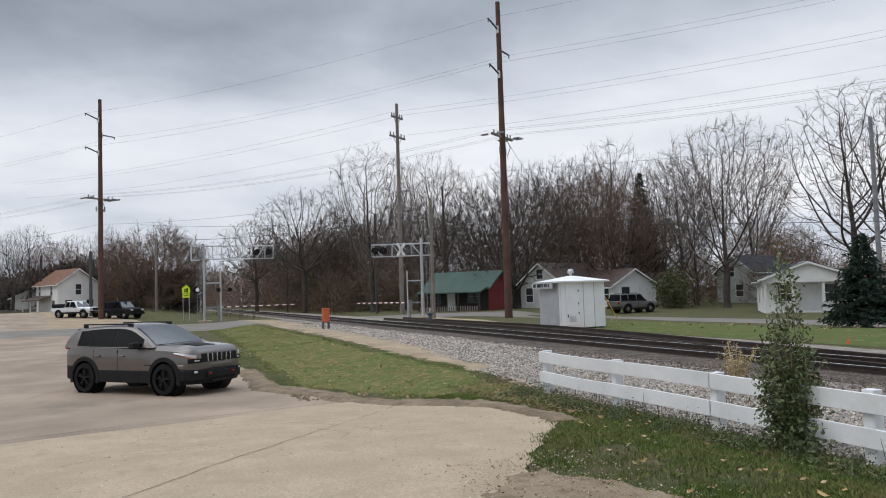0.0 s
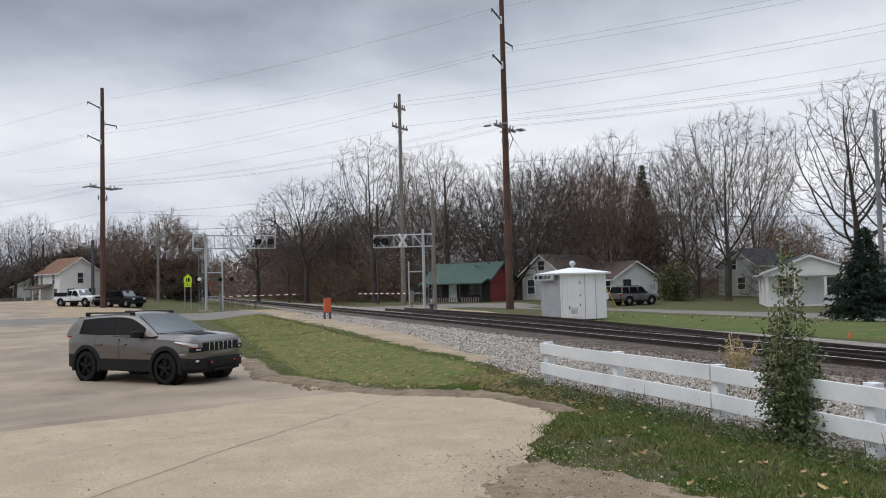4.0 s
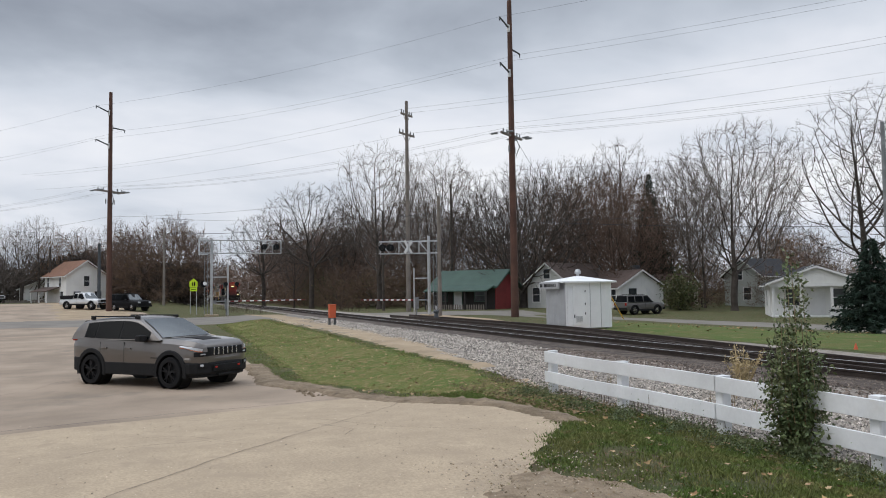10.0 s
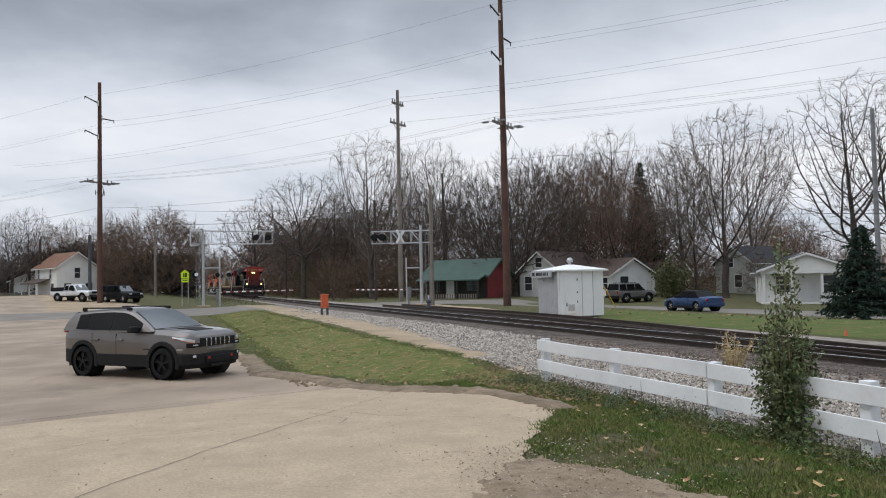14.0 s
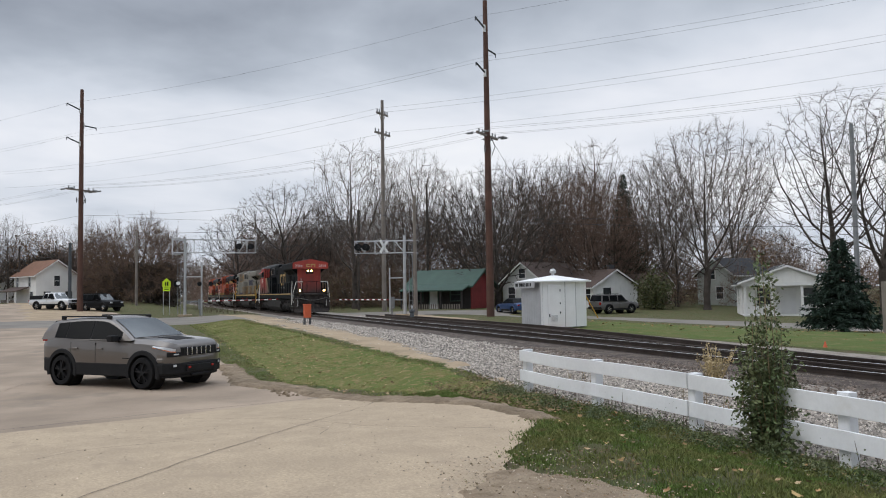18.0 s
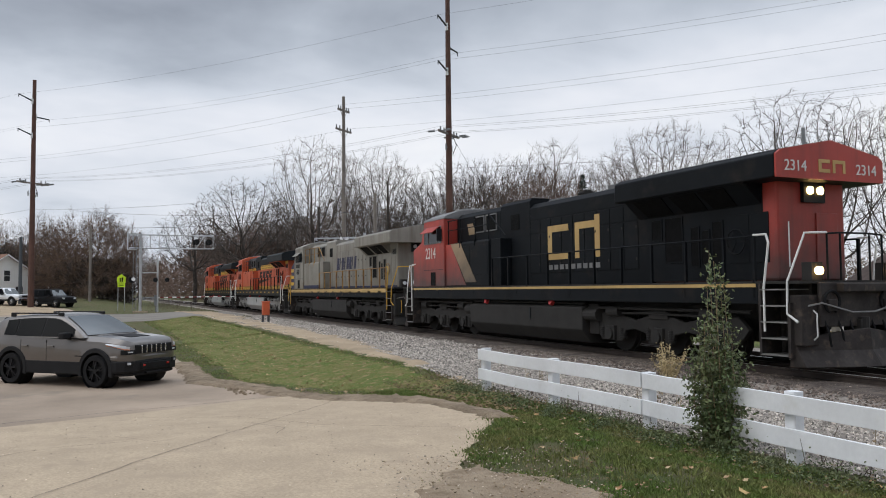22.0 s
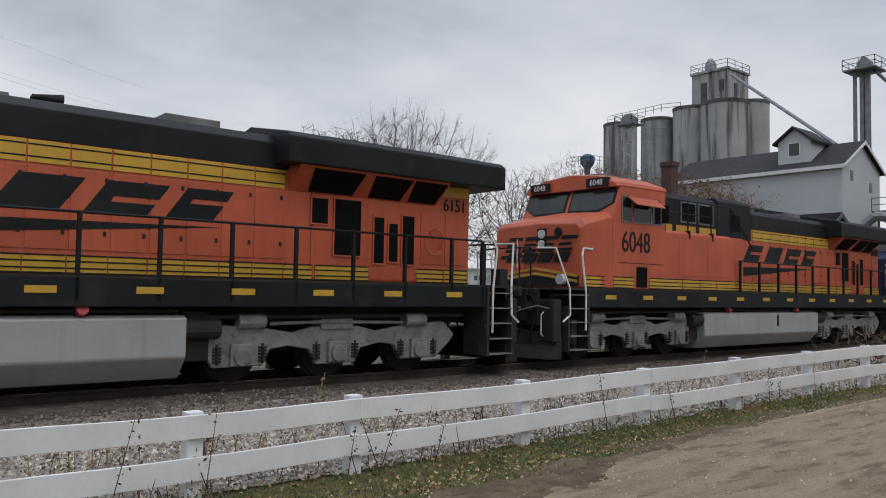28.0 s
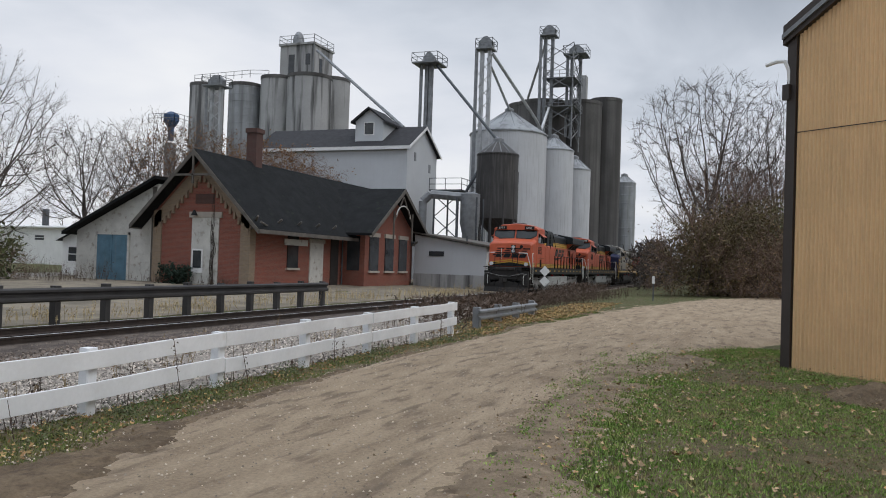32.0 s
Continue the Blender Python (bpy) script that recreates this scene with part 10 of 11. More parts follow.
fence_sapling(-7.12, 6.74)
leafy_bush("evergreen_bush", "dark evergreen bush by the depot door", 38.6, 31.8, 1.1, 1.5, 1500, M["needle"], 0.1, 5, 16)
leafy_bush("holly_bush", "dull green bush at the foot of a bare tree", 32.4, 40.2, 2.2, 4.2, 1800, M["leaf"], 0.16, 6, 20)
leafy_bush("thicket", "broad thicket with withered olive-brown leaves", 56.5, 0.8, 4.2, 7.2, 9000, M["leaf_olive"], 0.14, 8, 40, "thicket")
leafy_bush("thicket", "dark green thicket behind the brown one", 60.0, -3.5, 4.0, 7.5, 4500, M["leaf"], 0.16, 9, 30, "thicket")
leafy_bush("yard_bush", "dark shaded shrub beside the bungalow", -67.5, 49.2, 2.2, 4.6, 2600, M["leaf"], 0.15, 10, 24)


def spruce(name, x, y, top, r, seed):
    rnd = random.Random(seed)
    g = gz(x, y)
    S = thing(name, "dark blue-green spruce with drooping needled boughs", "conifer tree")
    h = top - g
    part("trunk", Shape().cyl((x, y, g - 0.3), (x, y, top), r * 0.07, 0.02, n=8), M["bark"], S)
    lf = Shape()
    count = int(h * (95 if h < 8 else 60))
    for k in range(count):
        f = (k / count) ** 1.35
        z = g + h * (0.13 + 0.87 * f) + rnd.gauss(0, 0.08)
        a = rnd.uniform(0, 2 * math.pi)
        L = (r * (1 - f) ** 0.9 + 0.12) * rnd.uniform(0.7, 1.08)
        d, t = Vector((math.cos(a), math.sin(a), 0.05)), Vector((-math.sin(a), math.cos(a), 0))
        seg = max(3, int(L / 0.17))
        for q in range(seg):
            u = (q + 0.5) / seg
            if u < 0.3 and rnd.random() < 0.6:
                continue
            c = Vector((x, y, z)) + d * L * u - Vector((0, 0, 0.32 * L * u - 0.16 * L * u ** 3))
            for _ in range(5):
                e = t * rnd.gauss(0, 0.16) * (1.3 - u) * min(1.6, L) + d * rnd.uniform(0.02, 0.22) - Vector((0, 0, rnd.uniform(-0.06, 0.2)))
                w = e.cross(Vector((rnd.gauss(0, 1), rnd.gauss(0, 1), rnd.gauss(0, 1)))).normalized() * 0.045
                lf.add([c - w, c + w, c + e * 1.2], [(0, 1, 2)])
    part("crown", raw("crown", lf.v, lf.f, M["needle"]), M["needle"], S)


spruce("spruce", -28.5, 31.55, 3.85, 1.95, 2)
spruce("spruce", -81.0, 55.1, 15.6, 3.4, 3)
spruce("spruce", -20.5, 62.0, 12.5, 3.0, 4)


# ---- weeds, grass, fallen leaves, stones ----
def stuff(name, shape_v, shape_f, material, label, category):
    ob = new(name, raw(name, shape_v, shape_f, material))
    return tagged(ob, label, category, "", "stuff")


def weed_clump(seed, x, y, h, n, material, spread_=0.15, seedhead=True):
    rnd = random.Random(seed)
    v, f = [], []
    g = gz(x, y)
    for k in range(n):
        p = Vector((x + rnd.gauss(0, spread_), y + rnd.gauss(0, spread_), g))
        top = p + Vector((rnd.gauss(0, 0.14) * h, rnd.gauss(0, 0.14) * h, h * rnd.uniform(0.5, 1.0)))
        s = Shape()
        s.cyl(p, top, 0.006, 0.003, n=3, caps=False)
        if seedhead:
            leaves(s, [p + (top - p) * rnd.uniform(0.35, 1.02) + Vector((rnd.gauss(0, 0.035), rnd.gauss(0, 0.035), 0)) * h for _ in range(20)], 0.02, rnd)
        o = len(v)
        v += s.v
        f += [tuple(i + o for i in q) for q in s.f]
    return v, f


def weeds(name, label, spots, material, **kw):
    v, f = [], []
    for i, (x, y, h, n) in enumerate(spots):
        a, b = weed_clump(i * 13 + 5, x, y, h, n, material, **kw)
        o = len(v)
        v += a
        f += [tuple(j + o for j in q) for q in b]
    return stuff(name, v, f, material, label, "weeds")


ds = thing("dry_shrub", "straw-coloured dry plant with fanned stalks beside the ballast", "dry plant")
rds = random.Random(15)
for k in range(22):
    a, lean_ = rds.uniform(0, 2 * math.pi), rds.uniform(0.1, 0.55)
    b0 = Vector((-10.75, 9.0, gz(-10.75, 9.0)))
    d0 = Vector((math.cos(a) * lean_, math.sin(a) * lean_, 1.0)).normalized() * rds.uniform(0.6, 0.95)
    st = Shape().cyl(b0, b0 + d0, 0.009, 0.004, n=4)
    leaves(st, [b0 + d0 * rds.uniform(0.45, 1.02) + Vector((rds.gauss(0, 0.03), rds.gauss(0, 0.03), rds.gauss(0, 0.03))) for _ in range(34)], 0.026, rds)
    part("stalk", raw("stalk", st.v, st.f, M["straw"]), M["straw"], ds)
rw = random.Random(4)
spots = [(x, 7.25 + rw.uniform(0, 0.9), rw.uniform(0.5, 1.0), rw.randint(2, 5)) for x in (-12.2, -9.7, -8.9, -5.6, -4.4, -4.0, -2.9, -2.6, -1.9, -1.6, -1.2, -0.9, -0.4, 0.1, 0.5, 0.8, 1.0, 1.4, 1.7, 2.1, 2.4, 2.8, 3.1, 3.5, 3.8, 4.5, 5.2, 5.8, 6.4, 7.1, 8.0, 8.9, 9.8, 10.6, 11.4, 12.4, 13.5, 14.8, 16.2, 17.4)]
weeds("dry_weeds", "dry straw-brown weeds with seed heads along the fence", spots, M["weed"])
spots = [(rw.uniform(-13, 18.5), 6.75 + rw.uniform(0.05, 0.6), rw.uniform(0.2, 0.5), rw.randint(2, 4)) for _ in range(70)]
weeds("stalk_weeds", "tall straw-brown stalks with seed heads beside the rail", [(-6.12, 11.1, 0.5, 5), (-5.9, 11.2, 0.3, 3), (-4.05, 11.0, 0.55, 3), (-2.89, 10.8, 0.95, 4), (-2.72, 11.1, 0.75, 5), (-2.6, 10.9, 0.6, 3), (-1.8, 10.4, 0.75, 2), (-1.72, 11.0, 0.5, 5), (-1.2, 11.1, 0.75, 5), (-1.0, 11.0, 0.55, 4), (-0.4, 10.9, 0.6, 4), (0.6, 11.0, 0.8, 4), (1.4, 10.8, 0.5, 4)], M["weed"], spread_=0.06)
weeds("low_weeds", "low dead stalks at the foot of the fence", spots, M["weed_dark"], seedhead=False)
spots = [(x + rw.uniform(-0.3, 0.3), 6.62 + rw.uniform(0, 0.35), rw.uniform(0.55, 1.0), rw.randint(2, 4)) for x in (2.2, 3.0, 4.3, 4.6, 5.4, 6.1, 7.4, 8.3, 9.9, 12.2, 17.9, 18.6)]
weeds("tall_weeds", "tall dry weeds leaning against the fence boards", spots, M["weed_dark"], spread_=0.1)
spots = [(rw.uniform(19, 52), rw.uniform(6.6, 10.6), rw.uniform(0.4, 1.1), rw.randint(3, 6)) for _ in range(170)]
weeds("brown_weeds", "thick dead brown weeds beyond the fence's end", spots, M["weed_dark"], spread_=0.4)
spots = [(rw.uniform(3, 62), rw.uniform(16.4, 19.0), rw.uniform(0.25, 0.75), rw.randint(4, 8)) for _ in range(190)]
weeds("straw_grass", "pale straw grass along the guard rail", spots, M["straw"], spread_=0.4)
spots = [(rw.uniform(34, 39), rw.uniform(36, 42), rw.uniform(0.6, 1.6), 6) for _ in range(40)] + [(rw.uniform(38.3, 39.2), rw.uniform(27.5, 35), rw.uniform(0.3, 0.8), 5) for _ in range(26)]
weeds("yard_weeds", "brown weeds against the depot walls", spots, M["weed_dark"], spread_=0.3)
spots = [(rw.uniform(-110, -78), rw.uniform(6, 20), rw.uniform(0.8, 2.0), 7) for _ in range(120)]
spots = [q for q in spots if abs(q[1] - 13.36) > 3.4]
weeds("field_weeds", "brown brush beside the far track", spots, M["weed_dark"], spread_=0.7, seedhead=False)


def over_road(x, y):
    """Whether a spot lies on paving, dirt or ballast, where no grass grows."""
    if y > 6.95 and x < 19:
        return True
    if x < -3.0:
        edge = 3.0 + (5.45 - 3.0) * min(1, max(0, (-x - 6.6) / 3.7)) if x > -12.2 else 5.3 - 0.45 * (-x - 12.2)
        if x > -7.7:
            edge = max(edge, 3.72 + 0.28 * max(0.0, x + 6.0))
        edge = max(edge, 2.2 if x > -15.7 else (3.4 if x > -17.6 else 2.6))
        return y < edge + 0.12 * math.sin(x * 5.3) + 0.2 * noise.noise(Vector((x * 0.9, y * 0.9, 5)))
    lo = np.interp(x, [-3, 1.5, 5, 6.8, 9.9, 12.8, 16, 18.6, 24], [-2.0, 0.1, 1.4, 1.6, 1.75, 1.7, 0.85, -1.0, -5.3])
    hi = np.interp(x, [-6.3, -3, 1, 4.2, 8, 11.2, 16, 20, 25, 35, 46], [2.6, 4.3, 5.0, 5.15, 5.85, 6.05, 5.95, 5.75, 5.25, 4.2, 1.8])
    w = 0.25 * noise.noise(Vector((x * 1.1, y * 1.1, 3)))
    return lo + w < y < hi + w


def blades(name, label, area, count, seed, tall, keep, broad=1.0, kind="blade", bare=False):
    rnd = random.Random(seed)
    v, f = [], []
    x0, x1, y0, y1 = area
    done = 0
    while done < count:
        x, y = rnd.uniform(x0, x1), rnd.uniform(y0, y1)
        done += 1
        d = noise.noise(Vector((x * 0.55, y * 0.55, 2.2))) + 0.5 * noise.noise(Vector((x * 1.9, y * 1.9, 4.2)))
        if (not bare and over_road(x + rnd.gauss(0, 0.12), y + rnd.gauss(0, 0.2 if x > 1 else 0.12))) or d < keep + rnd.gauss(0, 0.18):
            continue
        z, h, a = gz(x, y), tall * rnd.uniform(0.45, 1.2), rnd.uniform(0, 2 * math.pi)
        c, s = math.cos(a), math.sin(a)
        w, b = (0.0035 + 0.0035 * rnd.random()) * broad, rnd.gauss(0, 0.6) * h
        o = len(v)
        v += [(x - c * w, y - s * w, z - 0.01), (x + c * w, y + s * w, z - 0.01), (x + c * w * 0.7 - s * b * 0.4, y + s * w * 0.7 + c * b * 0.4, z + h * 0.6), (x - s * b, y + c * b, z + h)]
        f += [(o, o + 1, o + 2), (o, o + 2, o + 3)]
    return stuff(name, v, f, M[kind], label, "grass")


blades("verge_grass", "short rough green grass between lot and fence", (-14.5, 1.5, 3.2, 6.75), 215000, 5, 0.045, -0.42, 1.0, "blade_dry")
blades("verge_grass", "green and brown grass verge along the fence", (1.0, 30, 5.0, 7.3), 80000, 6, 0.045, -0.1, 1.2, "blade_dry")
blades("yard_grass", "thin trodden grass beside the metal building", (3.4, 17, -4.6, 2.4), 230000, 7, 0.042, -0.15, 1.2, "blade_yard")
blades("yard_straw", "withered straw-brown blades through the yard grass", (3.2, 16, -4.6, 2.3), 46000, 17, 0.028, -0.8, 1.0, "weed")
blades("strip_grass", "green grass strip between lot and sandy verge", (-34, -14, 2.4, 7.2), 56000, 8, 0.035, -0.3, 1.6, "blade")
blades("strip_grass", "green grass tapering off towards the crossing", (-60, -33, 3.5, 7.3), 24000, 9, 0.05, -0.4, 3.0)


blades("sparse_grass", "thin grass tufts in the bare soil by the concrete", (-7.3, -2.6, 2.7, 4.6), 16000, 10, 0.035, 0.12, 1.0, "blade_dry", True)
blades("sparse_grass", "thin grass tufts in the soil along the drive", (2.5, 15.5, 1.0, 2.7), 26000, 11, 0.03, 0.2, 1.0, "blade_dry", True)


def weed_tufts(name, label, spots, seed, size, material):
    """Low broad-leaved weeds, each a mound of small leaves."""
    rnd = random.Random(seed)
    s = Shape()
    for x, y, r, n in spots:
        g = gz(x, y)
        leaves(s, [Vector((x + rnd.gauss(0, r), y + rnd.gauss(0, r * 0.7), g + 0.02 + abs(rnd.gauss(0, r * 0.55)))) for _ in range(n)], size, rnd)
    return stuff(name, s.v, s.f, material, label, "weeds")


rt = random.Random(91)
weed_tufts("broadleaf_weeds", "dark green broad-leaved weeds at the fence's foot", [(rt.uniform(-14.0, -4.6), rt.uniform(6.15, 6.72), rt.uniform(0.06, 0.2), rt.randint(90, 220)) for _ in range(64)], 92, 0.016, M["leaf_fresh"])
weed_tufts("broadleaf_weeds", "low green weeds along the drive's fence", [(rt.uniform(1.0, 19.0), rt.uniform(6.1, 6.75), rt.uniform(0.06, 0.18), rt.randint(70, 160)) for _ in range(46)], 93, 0.017, M["leaf_fresh"])
weed_tufts("yard_clover", "darker clover patches in the yard turf", [(rt.uniform(4.2, 13.0), rt.uniform(-2.6, 1.3), rt.uniform(0.08, 0.22), rt.randint(30, 90)) for _ in range(60)], 94, 0.013, M["blade"])


weed_tufts("edge_weeds", "ragged green weeds where the yard meets the drive", [(x, 1.35 + 0.035 * x - 0.006 * (x - 8) ** 2 + rt.gauss(0, 0.3), rt.uniform(0.04, 0.15), rt.randint(20, 70)) for x in [rt.uniform(3.5, 14.5) for _ in range(90)]], 95, 0.014, M["blade_yard"])


def litter(name, label, area, count, seed, size, material, test):
    rnd = random.Random(seed)
    s = Shape()
    while count:
        count -= 1
        x, y = rnd.uniform(*area[:2]), rnd.uniform(*area[2:])
        if not test(x, y, rnd):
            continue
        a, k = rnd.uniform(0, 6.3), size * rnd.uniform(0.45, 1.25)
        c, n = Vector((x, y, gz(x, y) + 0.045 + rnd.random() * 0.03)), 9
        tip = Vector((rnd.gauss(0, 0.35), rnd.gauss(0, 0.35), 1)).normalized()
        u = tip.orthogonal().normalized()
        w, curl = tip.cross(u), rnd.uniform(0.1, 0.9)
        rim = []
        for q in range(n):
            b = a + 2 * math.pi * q / n
            rr = k * (1.0 if q % 2 else 0.55) * rnd.uniform(0.7, 1.15)
            rim.append(c + u * math.cos(b) * rr + w * math.sin(b) * rr * 0.75 + tip * rr * curl * abs(math.cos(b)) * 0.7)
        s.add([c] + rim, [(0, q + 1, (q + 1) % n + 1) for q in range(n)])
    return stuff(name, s.v, s.f, material, label, "fallen leaves")


litter("fallen_leaves", "scattered yellow and brown fallen leaves", (-13, 3, 3.4, 6.7), 170, 3, 0.055, M["leaf_fall"], lambda x, y, r: not over_road(x, y))
litter("fallen_leaves", "pale curled leaves in the verge grass", (-13, 3, 3.4, 6.7), 150, 31, 0.035, M["leaf_pale"], lambda x, y, r: not over_road(x, y))
litter("fallen_leaves", "small brown leaf bits drifted under the fence", (-14.5, 3, 6.05, 7.0), 2600, 32, 0.026, M["leaf_dry"], lambda x, y, r: r.random() < 0.35 + 0.6 * noise.noise(Vector((x * 0.5, 3, 1))) + (0.3 if x > -5.5 else 0))
litter("fallen_leaves", "brown leaf litter at the corner of fence and concrete", (-15.5, -10.6, 5.5, 7.0), 2600, 33, 0.03, M["leaf_dry"], lambda x, y, r: not over_road(x, y) and r.random() < 0.75)
litter("fallen_leaves", "leaf crumbs on the bare soil by the concrete", (-7.4, -3.0, 2.6, 4.6), 900, 34, 0.018, M["leaf_dry"], lambda x, y, r: True)
litter("fallen_leaves", "brown leaf crumbs through the yard turf", (4, 15, -4.0, 2.7), 6500, 53, 0.018, M["leaf_dry"], lambda x, y, r: not over_road(x, y) or r.random() < 0.15)
litter("fallen_leaves", "fallen brown leaves drifted along the drive", (3, 34, 4.8, 7.2), 3400, 4, 0.032, M["leaf_fall"], lambda x, y, r: not over_road(x, y))
litter("fallen_leaves", "fallen leaves on thin grass by the metal building", (4, 16, -4.5, 2.3), 800, 5, 0.04, M["leaf_fall"], lambda x, y, r: not over_road(x, y) or r.random() < 0.08)
litter("fallen_leaves", "pale curled leaves on the yard turf", (4, 16, -4.5, 2.3), 1300, 51, 0.038, M["leaf_pale"], lambda x, y, r: not over_road(x, y) or r.random() < 0.1)
litter("fallen_leaves", "orange-brown leaves piled along the guard rail verge", (18, 38, 5.2, 7.6), 4200, 54, 0.05, M["leaf_fall"], lambda x, y, r: not over_road(x, y))
litter("fallen_leaves", "rust-brown leaves at the fence's foot by the drive", (1.5, 20, 5.4, 7.0), 1500, 55, 0.032, M["leaf_rust"], lambda x, y, r: not over_road(x, y) and r.random() < 0.5 + noise.noise(Vector((x * 0.8, y, 4))))
litter("drive_leaves", "brown leaf scraps along the edges of the drive", (4, 30, 0.6, 6.4), 1800, 52, 0.024, M["leaf_dry"], lambda x, y, r: over_road(x, y) and (not over_road(x, y - 0.7) or not over_road(x, y + 0.6) or r.random() < 0.05))
litter("lawn_leaves", "pale fallen leaves on the far grass", (-58, -14, 3.2, 7.4), 2000, 6, 0.045, M["leaf_pale"], lambda x, y, r: not over_road(x, y))
litter("lawn_leaves", "yellow leaves lying in rows on the mown lawn", (-46, -6, 21.0, 31.0), 1500, 61, 0.09, M["leaf_fall"], lambda x, y, r: r.random() < (1.0 if abs(y - 24.2 - 0.05 * (x + 25)) < 0.25 else 0.16))


def stones(name, label, area, count, seed, lo, hi, material, lift=0.03, flat_y=None):
    rnd = random.Random(seed)
    v, f = [], []
    tmpl = [(1, 0, 0), (-0.5, 0.85, 0), (-0.5, -0.85, 0), (0.3, 0.3, 0.8), (-0.4, 0.1, 0.7)]
    tf = [(0, 3, 2), (0, 1, 3), (1, 4, 3), (1, 2, 4), (2, 3, 4)]
    for _ in range(count):
        x, y = rnd.uniform(*area[:2]), rnd.uniform(*area[2:])
        k, a = rnd.uniform(lo, hi), rnd.uniform(0, 6.28)
        c, s = math.cos(a) * k, math.sin(a) * k
        z = gz(x, y) + lift - k * 0.25 + rnd.random() * 0.01
        o = len(v)
        sx, sz = rnd.uniform(0.7, 1.2), rnd.uniform(0.7, 1.2) * k
        v += [(x + c * p * sx - s * q, y + s * p * sx + c * q, z + w * sz) for p, q, w in tmpl]
        f += [tuple(i + o for i in t) for t in tf]
    return stuff(name, v, f, material, label, "ballast stones")


stones("ballast_stones", "loose grey ballast stones beside the fence", (-17, 9, 6.85, 10.6), 46000, 2, 0.014, 0.033, M["stone"], 0.035)
stones("ballast_stones", "loose ballast stones further along the fence", (9, 20, 6.9, 11.0), 5000, 21, 0.02, 0.045, M["stone"], 0.035)
stones("ballast_stones", "loose ballast stones where the verge widens", (-22, -16.5, 7.5, 11.2), 7000, 23, 0.018, 0.04, M["stone"], 0.04)
stones("ballast_stones", "loose ballast stones along the near track", (-55, -20, 8.6, 11.6), 9000, 3, 0.03, 0.06, M["stone"], 0.035)
# Rusty stones, spread outwards to carry the train's painted shade.
stones("shoulder_stones", "rusty ballast stones heaped along the near rail, toned darker for train shade", (-22, 18, 10.5, 12.5), 12000, 22, 0.02, 0.042, M["stone_brown"], 0.06)
stones("verge_gravel", "loose gravel on the sandy verge", (-62, -20.5, 7.6, 10.2), 3500, 12, 0.02, 0.05, M["stone"], 0.03)
stones("road_gravel", "small gravel on the dirt drive", (1, 24, 0.5, 6.2), 9000, 4, 0.005, 0.016, M["gravel"], 0.035)
stones("soil_grit", "small stones in the bare soil by the concrete", (-7.6, -3.0, 2.3, 4.2), 1100, 25, 0.005, 0.014, M["gravel"], 0.05)
stones("apron_grit", "grit and small stones on the concrete apron", (-14, -4, -3, 5.2), 700, 5, 0.006, 0.014, M["gravel"], 0.04)
stones("broken_curb", "broken dark asphalt chunks along the lot's edge", (-19.2, -16.4, 2.75, 3.2), 60, 14, 0.03, 0.08, M["soil_worn"], 0.02)
mv = [(10.2 + 1.7 * i / 20, -2.3 + 1.4 * j / 20, gz(10.2 + 1.7 * i / 20, -2.3 + 1.4 * j / 20) - 0.03 + 0.2 * smooth_step(1.15 - math.hypot((i - 10) / 10, (j - 10) / 10)) * (1 + 0.7 * noise.noise(Vector((i * 0.45, j * 0.45, 2))))) for j in range(21) for i in range(21)]
structure("soil_mound", raw("soil_mound", mv, [(j * 21 + i, j * 21 + i + 1, j * 21 + i + 22, j * 21 + i + 21) for j in range(20) for i in range(20)], M["soil"], True), M["soil"], "low mound of dark soil by the metal building")
stones("rubble_heap", "small stones and clods on the soil mound", (10.4, 11.7, -2.1, -1.1), 90, 6, 0.012, 0.04, M["soil_worn"], 0.1)


# ---- ties, laid last ----
tie_me = Shape().box(-0.115, 0.115, -1.3, 1.3, -0.3, -0.165).mesh("tie", M["tie"])
plate_me = Shape().box(-0.1, 0.1, -0.17, 0.17, -0.167, -0.15).mesh("tie_plate", M["rail"])
for i in range(230):
    x = -70 + i * 0.533
    o = new("tie", tie_me)
    o.parent = track
    o.location, o.rotation_euler = (x + random.uniform(-0.03, 0.03), YT + bend(x)[0] + random.uniform(-0.05, 0.05), bend(x)[1] + random.uniform(-0.008, 0.004)), (0, 0, random.uniform(-0.02, 0.02))
rest = Shape()
for i in range(330):
    x = 52.8 + i * 0.533 if i < 200 else -70.5 - (i - 200) * 0.533
    rest.box(x - 0.115, x + 0.115, YT + bend(x)[0] - 1.3, YT + bend(x)[0] + 1.3, -0.35, bend(x)[1] - 0.165)
ob = part("far_ties", raw("far_ties", rest.v, rest.f, M["tie"]), M["tie"], track)
tagged(ob, kind="stuff")
for i in range(68):
    x = -50 + i * 0.56
    o = new("tie", tie_me)
    o.parent = siding
    o.location, o.rotation_euler = (x, siding_y(x) + random.uniform(-0.08, 0.08), 0.002 + random.uniform(-0.01, 0.004)), (0, 0, random.uniform(-0.03, 0.03))
for x in np.arange(-30, 30, 0.533):
    for s_ in (-0.755, 0.755):
        o = new("tie_plate", plate_me)
        o.parent = track
        o.location = (float(x) + 0.02, YT + bend(x)[0] + s_, bend(x)[1])
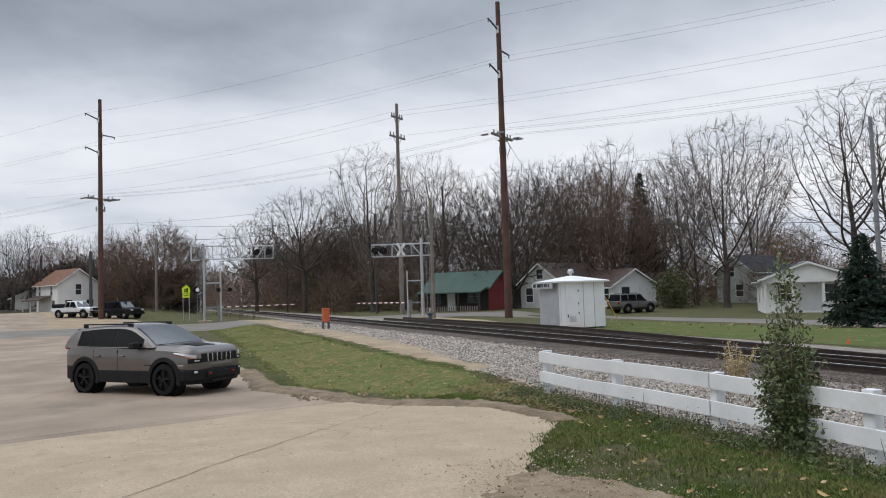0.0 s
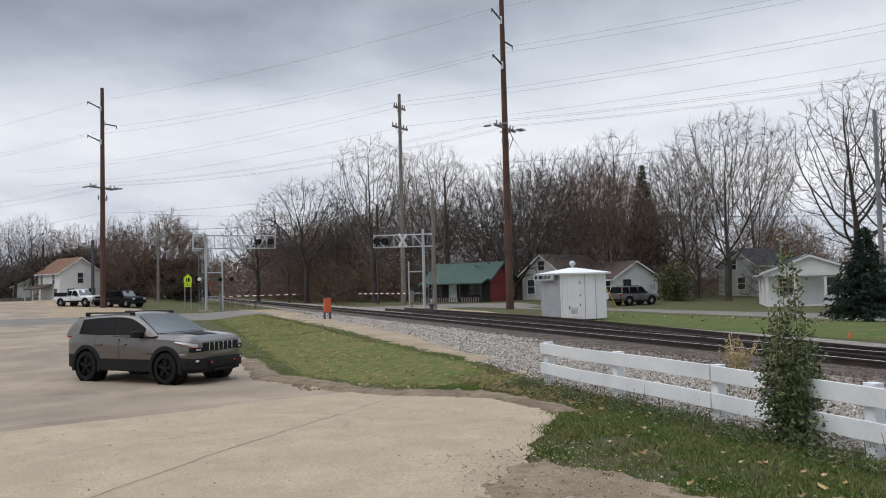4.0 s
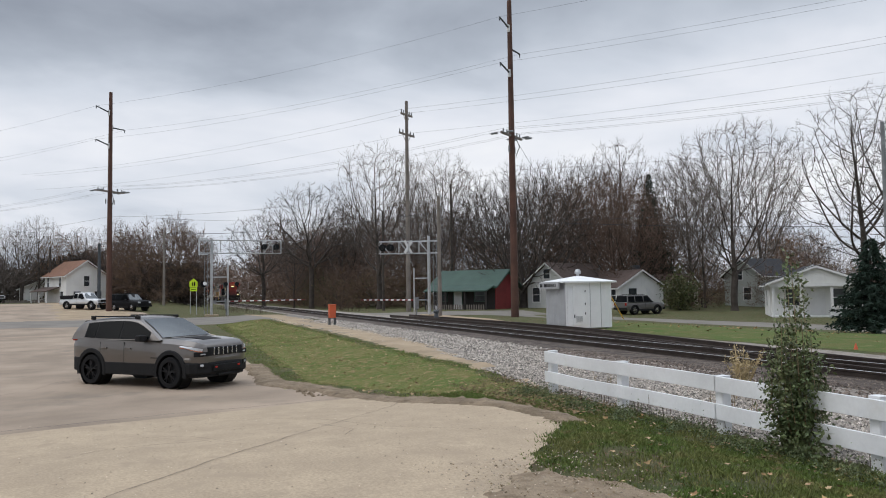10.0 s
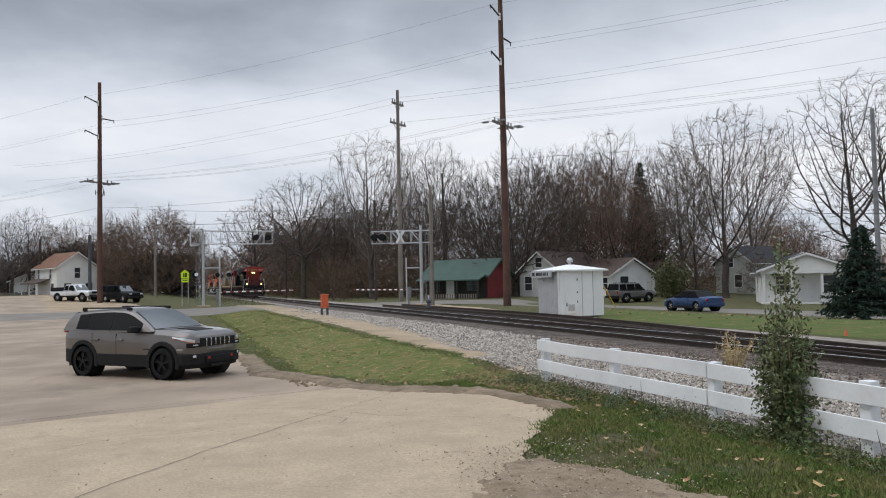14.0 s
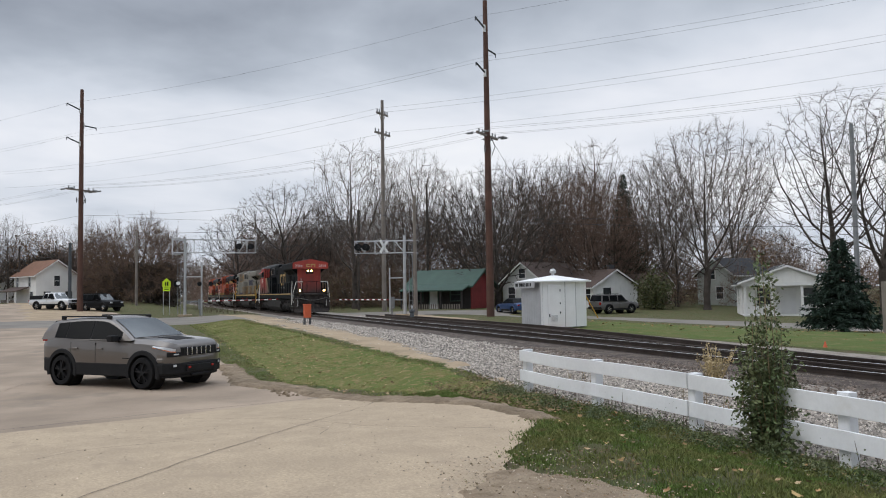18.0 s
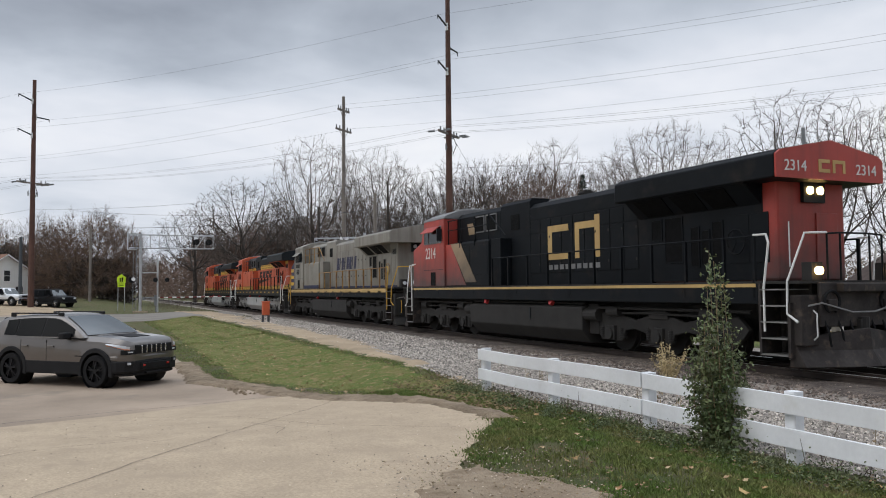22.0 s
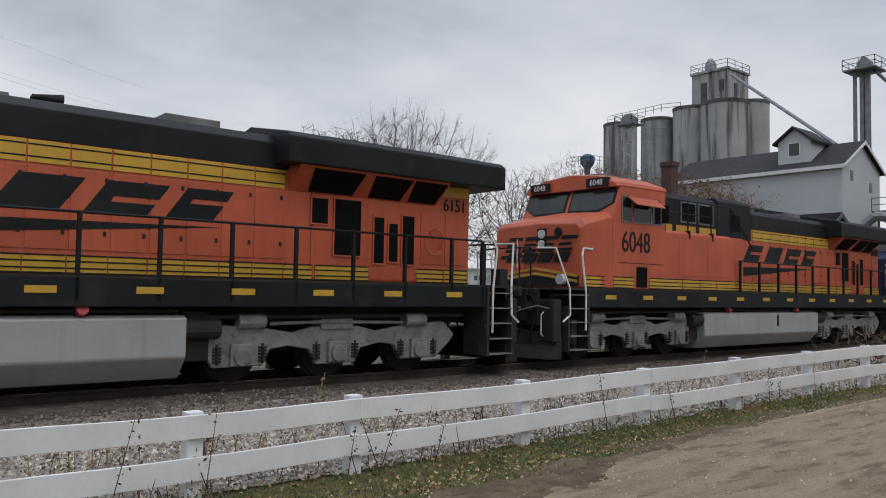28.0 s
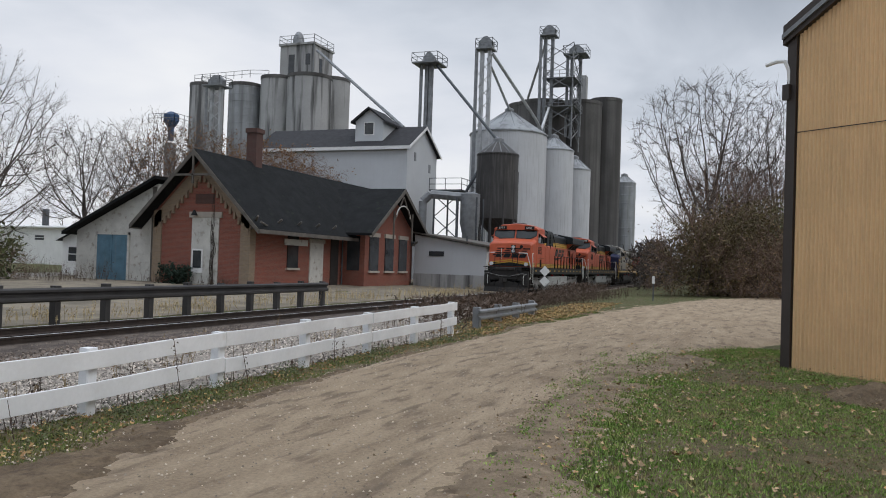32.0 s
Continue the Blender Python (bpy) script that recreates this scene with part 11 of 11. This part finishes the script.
# slab joints, cracks and patches in the paving
def crack(name, pts, w, parent_label):
    s = Shape()
    p = along(pts, 0.25)
    n = len(p)
    a, b = [], []
    for i, (x, y) in enumerate(p):
        x += 0.05 * noise.noise(Vector((x * 2, y * 2, 3)))
        y += 0.05 * noise.noise(Vector((x * 2, y * 2, 8)))
        ww = w * (0.6 + 0.8 * abs(noise.noise(Vector((x * 3, y * 3, 1)))))
        j = min(n - 2, i)
        d = Vector((p[j + 1][0] - p[j][0], p[j + 1][1] - p[j][1])).normalized()
        z = gz(x, y) + 0.041
        a.append((x - d.y * ww, y + d.x * ww, z))
        b.append((x + d.y * ww, y - d.x * ww, z))
    structure(name, raw(name, a + b, [(i, i + 1, n + i + 1, n + i) for i in range(n - 1)], M["crack"]), M["crack"], parent_label)


crack("pavement_joint", [(-6.4, -1.3), (-7.67, -0.33), (-9.56, 1.05), (-13.31, 3.59), (-14.6, 4.4)], 0.006, "dirt-filled joint between concrete slabs")
crack("pavement_joint_2", [(-13.4, -2.3), (-14.75, 0.18), (-15.36, 2.23), (-15.8, 3.6)], 0.012, "dark seam where concrete meets asphalt")
crack("pavement_crack", [(-9.2, 4.4), (-10.6, 2.9), (-12.4, 2.2), (-13.6, 0.6)], 0.005, "hairline crack in the concrete")
rc = random.Random(77)
for k in range(5):
    x, y = rc.uniform(-34, -15), rc.uniform(-12, 1.5)
    pts, a = [(x, y)], rc.uniform(0, 6.28)
    for _ in range(rc.randint(3, 6)):
        a += rc.gauss(0, 0.5)
        x, y = x + 1.3 * math.cos(a), y + 1.3 * math.sin(a)
        pts.append((x, y))
    crack("lot_crack", pts, rc.uniform(0.004, 0.008), "irregular dirt-filled crack in the old asphalt")
for k in range(3):
    x, y = rc.uniform(-12.5, -6.5), rc.uniform(-2.5, 3.2)
    pts, a = [(x, y)], rc.uniform(0, 6.28)
    for _ in range(3):
        a += rc.gauss(0, 0.6)
        x, y = x + 0.6 * math.cos(a), y + 0.6 * math.sin(a)
        pts.append((x, y))
    crack("apron_crack", pts, rc.uniform(0.003, 0.006), "fine crack in the worn concrete")


# ---- what moves ----
BLUE = [(0, 76, 48.4), (12.4, -31.5, 35.3), (13.2, -38.2, 34.8), (14.5, -48.9, 34.2), (16, -59.5, 33.5), (18.5, -67.3, 33.0), (32, -67.3, 33.0)]
LEAD = [(0, -323.0), (5, -257.0), (9, -204.0), (13, -151.3), (17, -98.4), (19, -72.2), (20.5, -52.0), (22, -31.6), (23, -17.0), (24, -2.3), (25, 12.1), (26, 26.8), (26.5, 33.9), (27.5, 47.7), (28.5, 60.95), (29, 67.7), (29.5, 74.95), (30, 82.1), (31, 96.5), (32, 110.8)]
PITCH = 21.2


def motions():
    """Key everything that moves."""
    for k, loco in enumerate(LOCOS):
        rows = []
        for t, x in LEAD:
            x += PITCH * (0.5 - k)
            (a, b), (p, q) = bend(x - 6.5), bend(x + 6.5)
            rows.append((t, pose(x, YT + (a + p) / 2, (b + q) / 2, 0, -math.degrees(math.atan2(q - b, 13)), math.degrees(math.atan2(p - a, 13)))))
        walk(loco, rows)
    walk(BLUE_CAR, [(t, pose(x, y, gz(x, y) + 0.035, 0, 0, 184 if t > 12 else 187)) for t, x, y in BLUE])


motions()
